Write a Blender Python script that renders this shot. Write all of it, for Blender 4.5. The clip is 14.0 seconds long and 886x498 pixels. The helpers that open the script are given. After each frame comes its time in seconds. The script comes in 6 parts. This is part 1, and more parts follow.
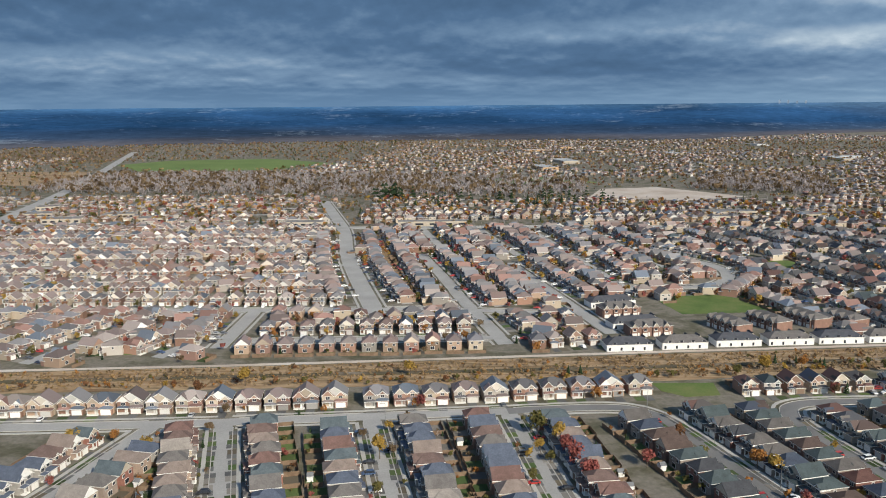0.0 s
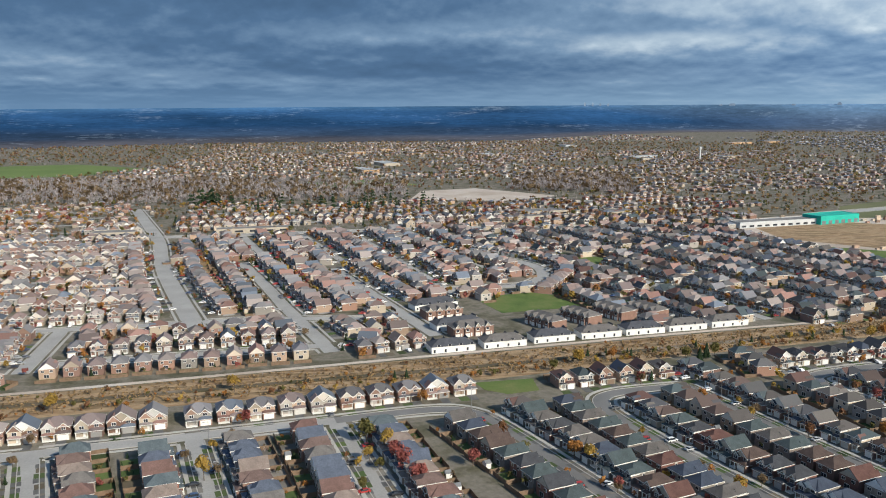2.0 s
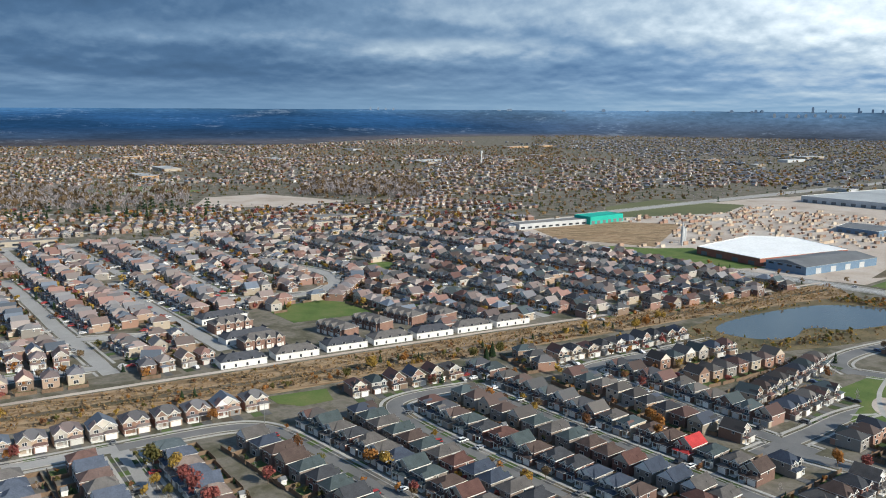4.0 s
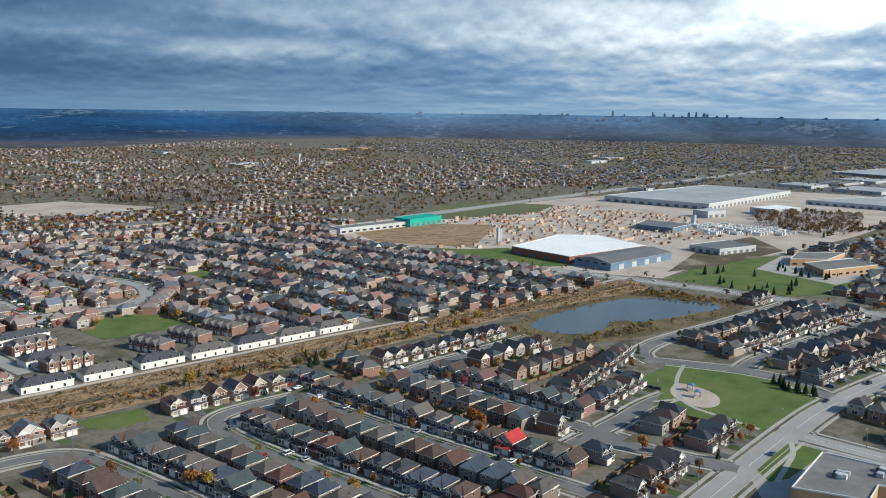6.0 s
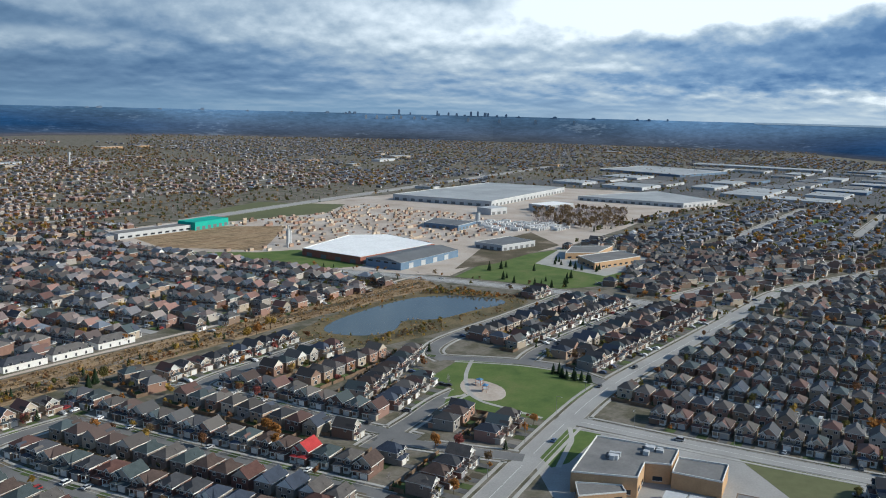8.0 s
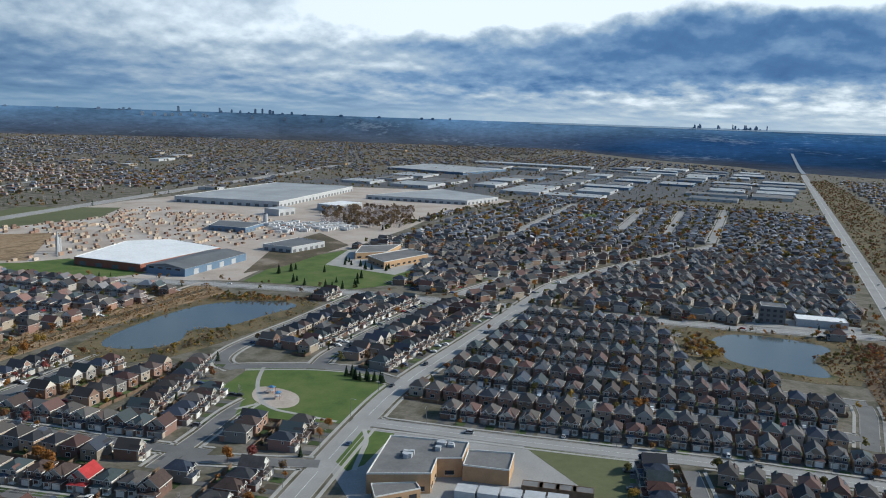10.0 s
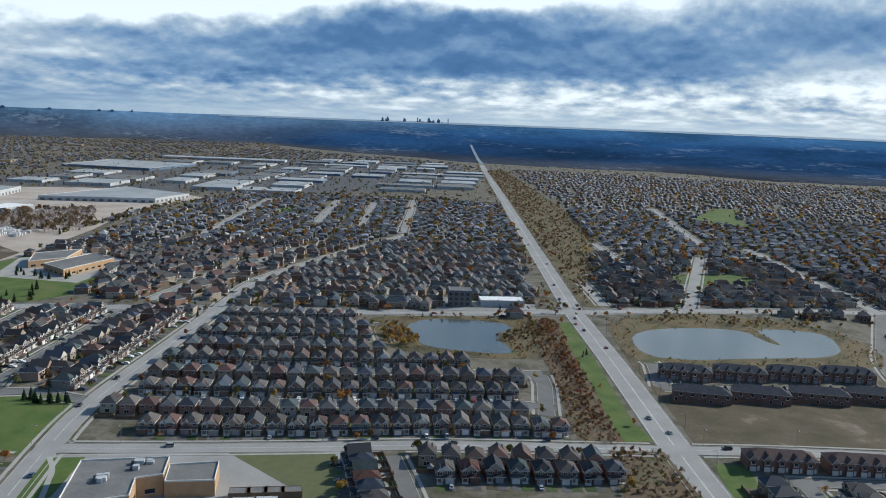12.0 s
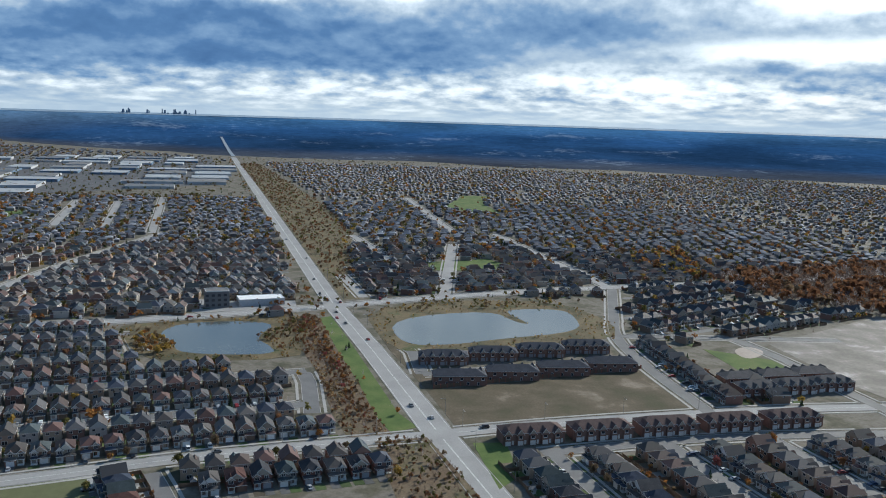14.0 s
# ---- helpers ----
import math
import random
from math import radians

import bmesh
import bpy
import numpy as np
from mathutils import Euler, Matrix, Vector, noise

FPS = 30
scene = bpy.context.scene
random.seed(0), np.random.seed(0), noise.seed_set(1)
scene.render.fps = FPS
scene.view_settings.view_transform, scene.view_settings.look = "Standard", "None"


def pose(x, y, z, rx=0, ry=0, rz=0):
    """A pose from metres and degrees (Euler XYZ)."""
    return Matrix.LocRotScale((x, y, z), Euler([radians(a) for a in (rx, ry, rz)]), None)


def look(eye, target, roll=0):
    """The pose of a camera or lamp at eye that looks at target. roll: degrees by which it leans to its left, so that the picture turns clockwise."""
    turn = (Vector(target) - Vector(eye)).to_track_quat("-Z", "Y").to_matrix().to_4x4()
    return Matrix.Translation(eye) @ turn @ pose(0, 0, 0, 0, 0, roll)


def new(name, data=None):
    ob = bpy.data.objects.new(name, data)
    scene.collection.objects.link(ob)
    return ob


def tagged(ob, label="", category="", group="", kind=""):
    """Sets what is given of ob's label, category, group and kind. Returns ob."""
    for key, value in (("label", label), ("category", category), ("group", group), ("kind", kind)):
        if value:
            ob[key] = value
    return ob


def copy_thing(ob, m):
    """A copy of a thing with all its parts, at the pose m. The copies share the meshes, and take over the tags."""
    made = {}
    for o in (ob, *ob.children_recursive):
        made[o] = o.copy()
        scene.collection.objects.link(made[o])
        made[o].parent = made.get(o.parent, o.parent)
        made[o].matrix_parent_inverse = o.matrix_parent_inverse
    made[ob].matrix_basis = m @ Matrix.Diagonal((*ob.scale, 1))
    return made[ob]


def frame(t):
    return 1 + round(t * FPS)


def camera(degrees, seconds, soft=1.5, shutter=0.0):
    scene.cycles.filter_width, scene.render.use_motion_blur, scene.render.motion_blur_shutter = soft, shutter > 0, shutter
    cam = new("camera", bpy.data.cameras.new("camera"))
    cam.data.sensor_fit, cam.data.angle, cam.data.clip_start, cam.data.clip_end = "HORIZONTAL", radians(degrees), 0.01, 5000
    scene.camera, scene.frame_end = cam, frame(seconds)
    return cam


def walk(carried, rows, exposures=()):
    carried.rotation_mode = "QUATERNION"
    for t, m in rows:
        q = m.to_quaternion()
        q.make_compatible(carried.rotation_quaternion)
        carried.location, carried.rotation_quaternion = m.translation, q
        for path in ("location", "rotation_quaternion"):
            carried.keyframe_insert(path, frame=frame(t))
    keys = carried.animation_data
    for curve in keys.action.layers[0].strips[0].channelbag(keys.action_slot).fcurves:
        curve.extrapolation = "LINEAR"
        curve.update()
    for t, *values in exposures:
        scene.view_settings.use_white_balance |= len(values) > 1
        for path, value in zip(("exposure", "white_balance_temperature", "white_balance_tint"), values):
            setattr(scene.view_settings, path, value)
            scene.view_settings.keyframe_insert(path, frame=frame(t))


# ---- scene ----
cam = camera(54.85, 14.0, soft=1.0)
# seconds, place in metres, then yaw, pitch and lean in degrees
ROWS = [
    (0.0, 0.00, 0.00, 130.00, 0.00, -9.71, -0.41),
    (0.5, 0.15, -0.01, 130.65, -2.95, -9.71, -0.32),
    (1.0, 0.29, -0.02, 131.41, -4.70, -9.70, -0.30),
    (1.5, 0.41, -0.04, 132.18, -7.54, -9.69, -0.25),
    (2.0, 0.51, -0.07, 132.84, -11.95, -9.68, -0.24),
    (2.5, 0.61, -0.10, 133.72, -16.94, -9.67, -0.11),
    (3.0, 0.69, -0.11, 134.29, -21.00, -9.61, -0.01),
    (3.2, 0.70, -0.12, 134.68, -22.17, -9.56, 0.11),
    (5.3, 0.64, -0.21, 137.80, -33.78, -9.36, 0.72),
    (5.5, 0.62, -0.23, 138.15, -35.32, -9.31, 0.76),
    (6.0, 0.55, -0.32, 138.64, -38.26, -9.22, 0.87),
    (6.5, 0.46, -0.47, 139.66, -41.53, -9.21, 1.04),
    (7.0, 0.38, -0.65, 140.65, -45.01, -9.17, 1.21),
    (7.5, 0.30, -0.85, 141.68, -48.73, -9.16, 1.37),
    (8.0, 0.24, -1.03, 142.69, -52.38, -9.13, 1.53),
    (8.2, 0.22, -1.10, 143.02, -53.62, -9.08, 1.63),
    (10.3, -0.08, -1.72, 146.29, -69.80, -8.81, 2.13),
    (10.5, -0.12, -1.78, 146.60, -72.14, -8.77, 2.20),
    (11.0, -0.28, -1.97, 147.30, -77.04, -8.70, 2.25),
    (11.5, -0.43, -2.17, 148.02, -82.12, -8.65, 2.31),
    (12.0, -0.55, -2.38, 148.96, -86.85, -8.62, 2.28),
    (12.5, -0.64, -2.60, 150.03, -91.71, -8.60, 2.15),
    (13.0, -0.72, -2.82, 151.01, -95.97, -8.62, 2.11),
    (13.5, -0.80, -3.04, 152.02, -99.65, -8.68, 1.98),
    (14.0, -0.87, -3.26, 152.61, -103.09, -8.70, 1.90),
]


def aimed(x, y, z, yaw, pitch, lean):
    a, b = radians(yaw), radians(pitch)
    ahead = Vector((-math.sin(a) * math.cos(b), math.cos(a) * math.cos(b), math.sin(b)))
    return look((x, y, z), Vector((x, y, z)) + ahead, lean)


# the picture darkens and cools a little as bright sky comes into view
walk(cam, [(t, aimed(*r)) for t, *r in ROWS],
     [(0.0, 0.20, 6250, 7.5), (3.0, 0.25, 6080, 6.5), (6.5, 0.02, 5860, 5.0), (8.0, -0.08, 5780, 5.0), (11.0, -0.18, 5700, 5.0), (14.0, -0.02, 5700, 5.5)])

# ---- light ----
SUN_AZ, SUN_EL = radians(-58), radians(30)
to_sun = Vector((math.cos(SUN_AZ) * math.cos(SUN_EL), math.sin(SUN_AZ) * math.cos(SUN_EL), math.sin(SUN_EL)))
sun = new("sun", bpy.data.lights.new("sun", "SUN"))
sun.data.energy, sun.data.angle, sun.data.color = 5.0, radians(0.6), (1.0, 0.885, 0.72)
sun.matrix_world = look((0, 0, 900), Vector((0, 0, 900)) - to_sun)


class Nodes:
    """Small helper to wire a node tree."""

    def __init__(self, tree):
        self.t = tree
        tree.nodes.clear()

    def add(self, kind, **sets):
        n = self.t.nodes.new(kind)
        for k, v in sets.items():
            if k in n.inputs:
                n.inputs[k].default_value = v
        return n

    def put(self, a, b):
        self.t.links.new(a, b)

    def math(self, op, a, b=None, clamp=False):
        n = self.t.nodes.new("ShaderNodeMath")
        n.operation, n.use_clamp = op, clamp
        for i, v in enumerate((a, b)):
            if v is None:
                continue
            if isinstance(v, (int, float)):
                n.inputs[i].default_value = v
            else:
                self.put(v, n.inputs[i])
        return n.outputs[0]

    def ramp(self, fac, stops, mode="LINEAR"):
        n = self.t.nodes.new("ShaderNodeValToRGB")
        n.color_ramp.interpolation = mode
        while len(n.color_ramp.elements) < len(stops):
            n.color_ramp.elements.new(0.5)
        for e, (p, c) in zip(n.color_ramp.elements, stops):
            e.position, e.color = p, (*c, 1)
        self.put(fac, n.inputs[0])
        return n.outputs[0]

    def mix(self, fac, a, b, how="MIX"):
        n = self.t.nodes.new("ShaderNodeMix")
        n.data_type, n.blend_type = "RGBA", how
        for i, v in ((0, fac), (6, a), (7, b)):
            if isinstance(v, (int, float)):
                n.inputs[i].default_value = v
            elif isinstance(v, tuple):
                n.inputs[i].default_value = (*v, 1)
            else:
                self.put(v, n.inputs[i])
        return n.outputs[2]

    def noise(self, vec, scale, detail=4.0, rough=0.5, twist=0.0):
        n = self.add("ShaderNodeTexNoise", Scale=scale, Detail=detail, Roughness=rough, Distortion=twist)
        if vec is not None:
            self.put(vec, n.inputs["Vector"])
        return n.outputs["Fac"]


world = bpy.data.worlds.new("cloudy_sky")
scene.world = world
world.use_nodes = True
w = Nodes(world.node_tree)
tc = w.add("ShaderNodeTexCoord")
sep = w.add("ShaderNodeSeparateXYZ")
w.put(tc.outputs["Generated"], sep.inputs[0])
dx, dy, dz = sep.outputs
az = w.math("MULTIPLY", w.math("ARCTAN2", dy, dx), 57.29578)
el = w.math("MULTIPLY", w.math("ARCSINE", dz), 57.29578)
height = w.math("LOGARITHM", w.math("ADD", w.math("MAXIMUM", el, 0.0), 1.6), math.e)


def sky_noise(across, up, shift, seed, detail, rough, twist=0.0):
    """Noise over bearing and height, flatter towards the horizon; shift looks a little higher up."""
    com = w.add("ShaderNodeCombineXYZ")
    w.put(w.math("MULTIPLY", az, across), com.inputs[0])
    w.put(w.math("ADD", w.math("MULTIPLY", height, up), shift), com.inputs[1])
    com.inputs[2].default_value = seed
    return w.noise(com.outputs[0], 1.0, detail, rough, twist)


broad = sky_noise(0.055, 1.3, 0.0, 3.0, 4.0, 0.45)


def heaps(shift):
    """Rounded heaps of cloud at several sizes."""
    com = w.add("ShaderNodeCombineXYZ")
    bend = w.math("MULTIPLY", w.math("SUBTRACT", broad, 0.5), 0.9)
    w.put(w.math("ADD", w.math("MULTIPLY", az, 0.17), bend), com.inputs[0])
    w.put(w.math("ADD", w.math("ADD", w.math("MULTIPLY", height, 2.0), shift), bend), com.inputs[1])
    com.inputs[2].default_value = 5.0
    v = w.add("ShaderNodeTexVoronoi", Scale=1.0, Detail=3.0, Roughness=0.5, Lacunarity=2.1, Smoothness=0.6)
    v.feature, v.normalize = "SMOOTH_F1", True
    w.put(com.outputs[0], v.inputs["Vector"])
    return w.math("SUBTRACT", 0.85, w.math("MULTIPLY", v.outputs["Distance"], 1.1))


def mixed(shift):
    return w.math("ADD", w.math("MULTIPLY", sky_noise(0.16, 2.1, shift, 11.0, 8.0, 0.55), 0.55), w.math("MULTIPLY", heaps(shift), 0.45))


puff, over = mixed(0.0), mixed(0.14)
wisp = sky_noise(0.45, 4.0, 0.0, 23.0, 5.0, 0.5)
rims = w.math("SUBTRACT", puff, over)
# ragged edges for the banks of cloud
az_r = w.math("ADD", az, w.math("MULTIPLY", w.math("SUBTRACT", w.math("ADD", w.math("MULTIPLY", puff, 0.6), w.math("MULTIPLY", broad, 0.4)), 0.5), 20.0))
el_r = w.math("ADD", el, w.math("MULTIPLY", w.math("SUBTRACT", w.math("ADD", w.math("MULTIPLY", puff, 0.75), w.math("MULTIPLY", wisp, 0.25)), 0.5), 3.0))


def bank(a, e, wa, we, power):
    """A mass of thicker or thinner cloud with a ragged rim about a bearing and a height, in degrees."""
    p = w.math("DIVIDE", w.math("SUBTRACT", az_r, float(a)), float(wa))
    q = w.math("DIVIDE", w.math("SUBTRACT", el_r, float(e)), float(we))
    r2 = w.math("ADD", w.math("MULTIPLY", p, p), w.math("MULTIPLY", q, q))
    return w.math("MULTIPLY", w.math("EXPONENT", w.math("MULTIPLY", w.math("POWER", r2, 1.6), -1.0)), power)


# the deck is smoother away from the sun
lumpy = w.math("MAXIMUM", w.math("MINIMUM", w.math("DIVIDE", w.math("SUBTRACT", 100.0, az), 60.0), 1.0), 0.62)
tone = w.math("ADD", w.math("MULTIPLY", w.math("SUBTRACT", broad, 0.5), 0.30), w.math("MULTIPLY", w.math("SUBTRACT", puff, 0.5), 0.30))
tone = w.math("ADD", tone, w.math("ADD", w.math("MULTIPLY", rims, 0.85), w.math("MULTIPLY", w.math("SUBTRACT", wisp, 0.5), 0.15)))
tone = w.math("ADD", w.math("MULTIPLY", tone, lumpy), 0.475)
# many small bright puffs low down
crumbs = sky_noise(0.55, 5.2, 0.0, 31.0, 5.0, 0.55)
tone = w.math("ADD", tone, w.math("MULTIPLY", w.math("SUBTRACT", crumbs, 0.5), bank(-12, 1.9, 44, 1.7, 0.62)))
# brighter towards the sun
tone = w.math("ADD", tone, w.math("MULTIPLY", w.math("DIVIDE", w.math("SUBTRACT", 86.0, az), 45.0, True), 0.115))
# last two added above the view: brighten sunward, dim overhead to cut fill light
for spec in ((110, 6.8, 30, 2.6, -0.06), (113, 2.7, 11, 1.0, 0.10), (98, 1.7, 15, 0.5, 0.06), (80, 4.6, 9, 0.8, 0.06), (65, 3.9, 7, 0.5, 0.09), (63, 6.5, 8, 1.2, 0.07),
             (46, 5.6, 11, 2.0, 0.12), (76, 2.3, 20, 0.6, -0.04), (23, 7.4, 11, 1.9, 0.40), (7, 8.4, 16, 1.3, 0.34), (31, 6.0, 6, 1.2, 0.12),
             (37, 3.6, 11, 2.2, 0.06), (6, 4.6, 20, 2.0, -0.11), (-8, 1.4, 34, 1.1, 0.115), (-25, 3.1, 9, 1.2, 0.15), (-35, 4.8, 9, 0.8, 0.18), (-40, 8.0, 7, 0.9, 0.34),
             (-18, 6.6, 10, 1.2, -0.06), (-45, 20, 40, 14, 0.25), (0, 64, 900, 38, -0.12)):
    tone = w.math("ADD", tone, bank(*spec))
dull = w.ramp(tone, [(0.34, (0.050, 0.095, 0.168)), (0.46, (0.080, 0.145, 0.248)), (0.56, (0.165, 0.250, 0.365)), (0.66, (0.35, 0.43, 0.52)), (0.84, (1.0, 1.03, 1.05))])
bright = w.ramp(tone, [(0.34, (0.075, 0.155, 0.310)), (0.48, (0.120, 0.225, 0.405)), (0.58, (0.245, 0.365, 0.530)), (0.68, (0.52, 0.60, 0.68)), (0.82, (1.15, 1.16, 1.15))])
cloud = w.mix(w.math("DIVIDE", w.math("SUBTRACT", 66.0, az), 40.0, True), dull, bright)
sky = w.add("ShaderNodeTexSky")
sky.sky_type, sky.sun_disc = "NISHITA", False
sky.sun_elevation, sky.sun_rotation = SUN_EL, math.pi / 2 - SUN_AZ
blue = w.mix(1.0, sky.outputs[0], (0.10, 0.10, 0.10), "MULTIPLY")
gaps = w.ramp(tone, [(0.60, (0, 0, 0)), (0.72, (1, 1, 1))])
body = w.mix(w.math("MULTIPLY", gaps, 0.12), cloud, blue)
# paler air low down
low = w.ramp(dz, [(0.0, (1, 1, 1)), (0.03, (0, 0, 0))])
side = w.math("ADD", w.math("MULTIPLY", dx, 0.93), w.math("MULTIPLY", dy, -0.37))
glow = w.math("MULTIPLY", w.math("ADD", side, 0.35), 0.74, True)
air = w.ramp(glow, [(0.0, (0.15, 0.25, 0.38)), (0.6, (0.27, 0.39, 0.50)), (1.0, (0.80, 0.84, 0.82))])
whole = w.mix(w.math("MULTIPLY", low, 0.6), body, air)
back = w.add("ShaderNodeBackground", Strength=1.0)
w.put(whole, back.inputs[0])
outw = w.add("ShaderNodeOutputWorld")
w.put(back.outputs[0], outw.inputs[0])


# ---- materials ----
def material(name, colours, scale=0.2, fine_scale=3.0, rough=0.85, bump=0.0, pick="", metal=0.0, spread=0.14, spec=0.3, streak=None):
    """A procedural material: patches between the colours at a large scale, grain at a small one, and where pick is 'object' or
    'island' a colour of its own for each object or separate piece."""
    m = bpy.data.materials.new(name)
    m.use_nodes = True
    n = Nodes(m.node_tree)
    geo = n.add("ShaderNodeNewGeometry")
    where = geo.outputs["Position"]
    if streak:
        sm = n.add("ShaderNodeVectorMath")
        sm.operation = "MULTIPLY"
        sm.inputs[1].default_value = streak
        n.put(where, sm.inputs[0])
        where = sm.outputs[0]
    if pick:
        r = geo.outputs["Random Per Island"] if pick == "island" else n.add("ShaderNodeObjectInfo").outputs["Random"]
        k = len(colours)
        col = n.ramp(r, [(i / k, c) for i, c in enumerate(colours)], "CONSTANT")
        shade = n.math("ADD", n.math("MULTIPLY", n.math("FRACT", n.math("MULTIPLY", r, 37.7)), 0.75), 0.62)
        sc = n.add("ShaderNodeCombineColor")
        for i in range(3):
            n.put(shade, sc.inputs[i])
        col = n.mix(1.0, col, sc.outputs[0], "MULTIPLY")
    else:
        k = len(colours)
        f = n.noise(where, scale, 6.0, 0.6, 0.2)
        col = n.ramp(f, [(0.32 + 0.36 * i / max(1, k - 1), c) for i, c in enumerate(colours)]) if k > 1 else None
        if col is None:
            rgb = n.add("ShaderNodeRGB")
            rgb.outputs[0].default_value = (*colours[0], 1)
            col = rgb.outputs[0]
    g = n.noise(where, fine_scale, 5.0, 0.65)
    grain = n.ramp(g, [(0.25, (1 - spread,) * 3), (0.75, (1 + spread,) * 3)])
    col = n.mix(1.0, col, grain, "MULTIPLY")
    p = n.add("ShaderNodeBsdfPrincipled", Roughness=rough, Metallic=metal)
    p.inputs["Specular IOR Level"].default_value = spec
    n.put(col, p.inputs["Base Color"])
    if bump:
        b = n.add("ShaderNodeBump", Strength=bump, Distance=0.3)
        n.put(g, b.inputs["Height"])
        n.put(b.outputs[0], p.inputs["Normal"])
    o = n.add("ShaderNodeOutputMaterial")
    n.put(p.outputs[0], o.inputs[0])
    return m



def leaf_material(name, colours):
    """Leaves: a colour of its own for each clump, with light passing through."""
    m = bpy.data.materials.new(name)
    m.use_nodes = True
    n = Nodes(m.node_tree)
    geo = n.add("ShaderNodeNewGeometry")
    r = geo.outputs["Random Per Island"]
    k = len(colours)
    col = n.ramp(r, [(i / max(1, k - 1), c) for i, c in enumerate(colours)])
    g = n.ramp(n.noise(geo.outputs["Position"], 0.35, 3.0, 0.6), [(0.3, (0.72,) * 3), (0.7, (1.25,) * 3)])
    col = n.mix(1.0, col, g, "MULTIPLY")
    d = n.add("ShaderNodeBsdfDiffuse")
    t = n.add("ShaderNodeBsdfTranslucent")
    n.put(col, d.inputs[0])
    n.put(col, t.inputs[0])
    x = n.add("ShaderNodeMixShader", Fac=0.42)
    n.put(d.outputs[0], x.inputs[1])
    n.put(t.outputs[0], x.inputs[2])
    o = n.add("ShaderNodeOutputMaterial")
    n.put(x.outputs[0], o.inputs[0])
    return m


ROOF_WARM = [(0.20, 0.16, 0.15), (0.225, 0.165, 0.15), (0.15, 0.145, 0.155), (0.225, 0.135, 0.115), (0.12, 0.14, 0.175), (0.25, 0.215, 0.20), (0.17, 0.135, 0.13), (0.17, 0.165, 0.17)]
# charcoal and brown roofs, darkened further to carry the cloud shade
ROOF_COOL_SHADED = [(0.047, 0.048, 0.055), (0.082, 0.057, 0.05), (0.043, 0.052, 0.074), (0.102, 0.092, 0.085), (0.055, 0.072, 0.078), (0.068, 0.06, 0.057), (0.094, 0.052, 0.045), (0.08, 0.078, 0.08)]
# far roofs tinted blue-grey to carry the haze
ROOF_FAR_HAZE = [(0.11, 0.125, 0.155), (0.15, 0.15, 0.165), (0.10, 0.12, 0.16), (0.17, 0.15, 0.145), (0.12, 0.13, 0.15), (0.30, 0.31, 0.33)]
WALLS = [(0.25, 0.15, 0.11), (0.32, 0.23, 0.17), (0.38, 0.32, 0.25), (0.22, 0.135, 0.11), (0.34, 0.31, 0.28)]
# street asphalt, darkened to carry the cloud shade of the east side
asphalt = material("asphalt_street_shaded", [(0.135, 0.133, 0.131), (0.195, 0.191, 0.186)], 0.06, 1.5, 0.78, spec=0.3)
# paler copy for the sunlit districts, also old main roads and yards
asphalt_pale = material("asphalt_weathered_lit", [(0.29, 0.282, 0.27), (0.36, 0.35, 0.335)], 0.05, 1.2, 0.85)
asphalt_dark = material("asphalt_drive", [(0.065, 0.065, 0.066), (0.145, 0.142, 0.138)], 0.1, 1.5, 0.8)
concrete = material("concrete", [(0.34, 0.325, 0.30), (0.43, 0.415, 0.385)], 0.1, 2.0, 0.9)
white_line = material("road_paint", [(0.75, 0.75, 0.72)], 0.3, 2.0, 0.7)
bank_ground = material("bank_ground", [(0.065, 0.065, 0.032), (0.115, 0.095, 0.05), (0.17, 0.13, 0.07), (0.09, 0.10, 0.04)], 0.04, 0.6, 0.95, 0.4, spread=0.3)
lawn = material("lawn", [(0.062, 0.105, 0.024), (0.098, 0.142, 0.035), (0.14, 0.155, 0.052)], 0.05, 0.8, 0.95, 0.2)
scrub = material("scrub_ground", [(0.085, 0.058, 0.036), (0.125, 0.085, 0.052), (0.165, 0.125, 0.078), (0.10, 0.092, 0.042)], 0.03, 0.6, 0.95, 0.4, spread=0.3)
weeds = material("dry_weeds", [(0.12, 0.075, 0.04), (0.25, 0.16, 0.085), (0.35, 0.25, 0.15), (0.17, 0.115, 0.06), (0.29, 0.20, 0.115)], 0.07, 0.7, 0.95, 0.5, spread=0.32, streak=(0.3, 1.7, 1.0))
dirt = material("bare_soil", [(0.062, 0.060, 0.028), (0.088, 0.074, 0.044), (0.125, 0.098, 0.064), (0.27, 0.225, 0.175)], 0.03, 0.8, 0.95, 0.3, spread=0.2)
mud = material("wet_mud", [(0.10, 0.09, 0.075), (0.14, 0.125, 0.105), (0.20, 0.18, 0.16), (0.42, 0.39, 0.36)], 0.045, 0.4, 0.75, 0.4, spread=0.25)
far_ground = material("far_ground", [(0.065, 0.066, 0.038), (0.11, 0.10, 0.068), (0.18, 0.16, 0.13), (0.12, 0.11, 0.08)], 0.06, 0.5, 0.95, spread=0.25)
gravel = material("gravel_yard", [(0.36, 0.30, 0.25), (0.46, 0.39, 0.33), (0.5, 0.46, 0.42)], 0.02, 0.5, 0.95)
crop = material("green_crop", [(0.10, 0.15, 0.04), (0.14, 0.19, 0.055)], 0.01, 0.2, 0.95)
olive = material("olive_field", [(0.10, 0.11, 0.05), (0.14, 0.145, 0.07)], 0.01, 0.2, 0.95)
glass = material("window_glass", [(0.03, 0.035, 0.045)], 1, 1, 0.12, spec=0.6)
trim = material("white_trim", [(0.70, 0.69, 0.66)], 0.5, 2.0, 0.6)
siding = material("white_siding", [(0.66, 0.65, 0.63), (0.74, 0.73, 0.71)], 0.3, 2.0, 0.7)
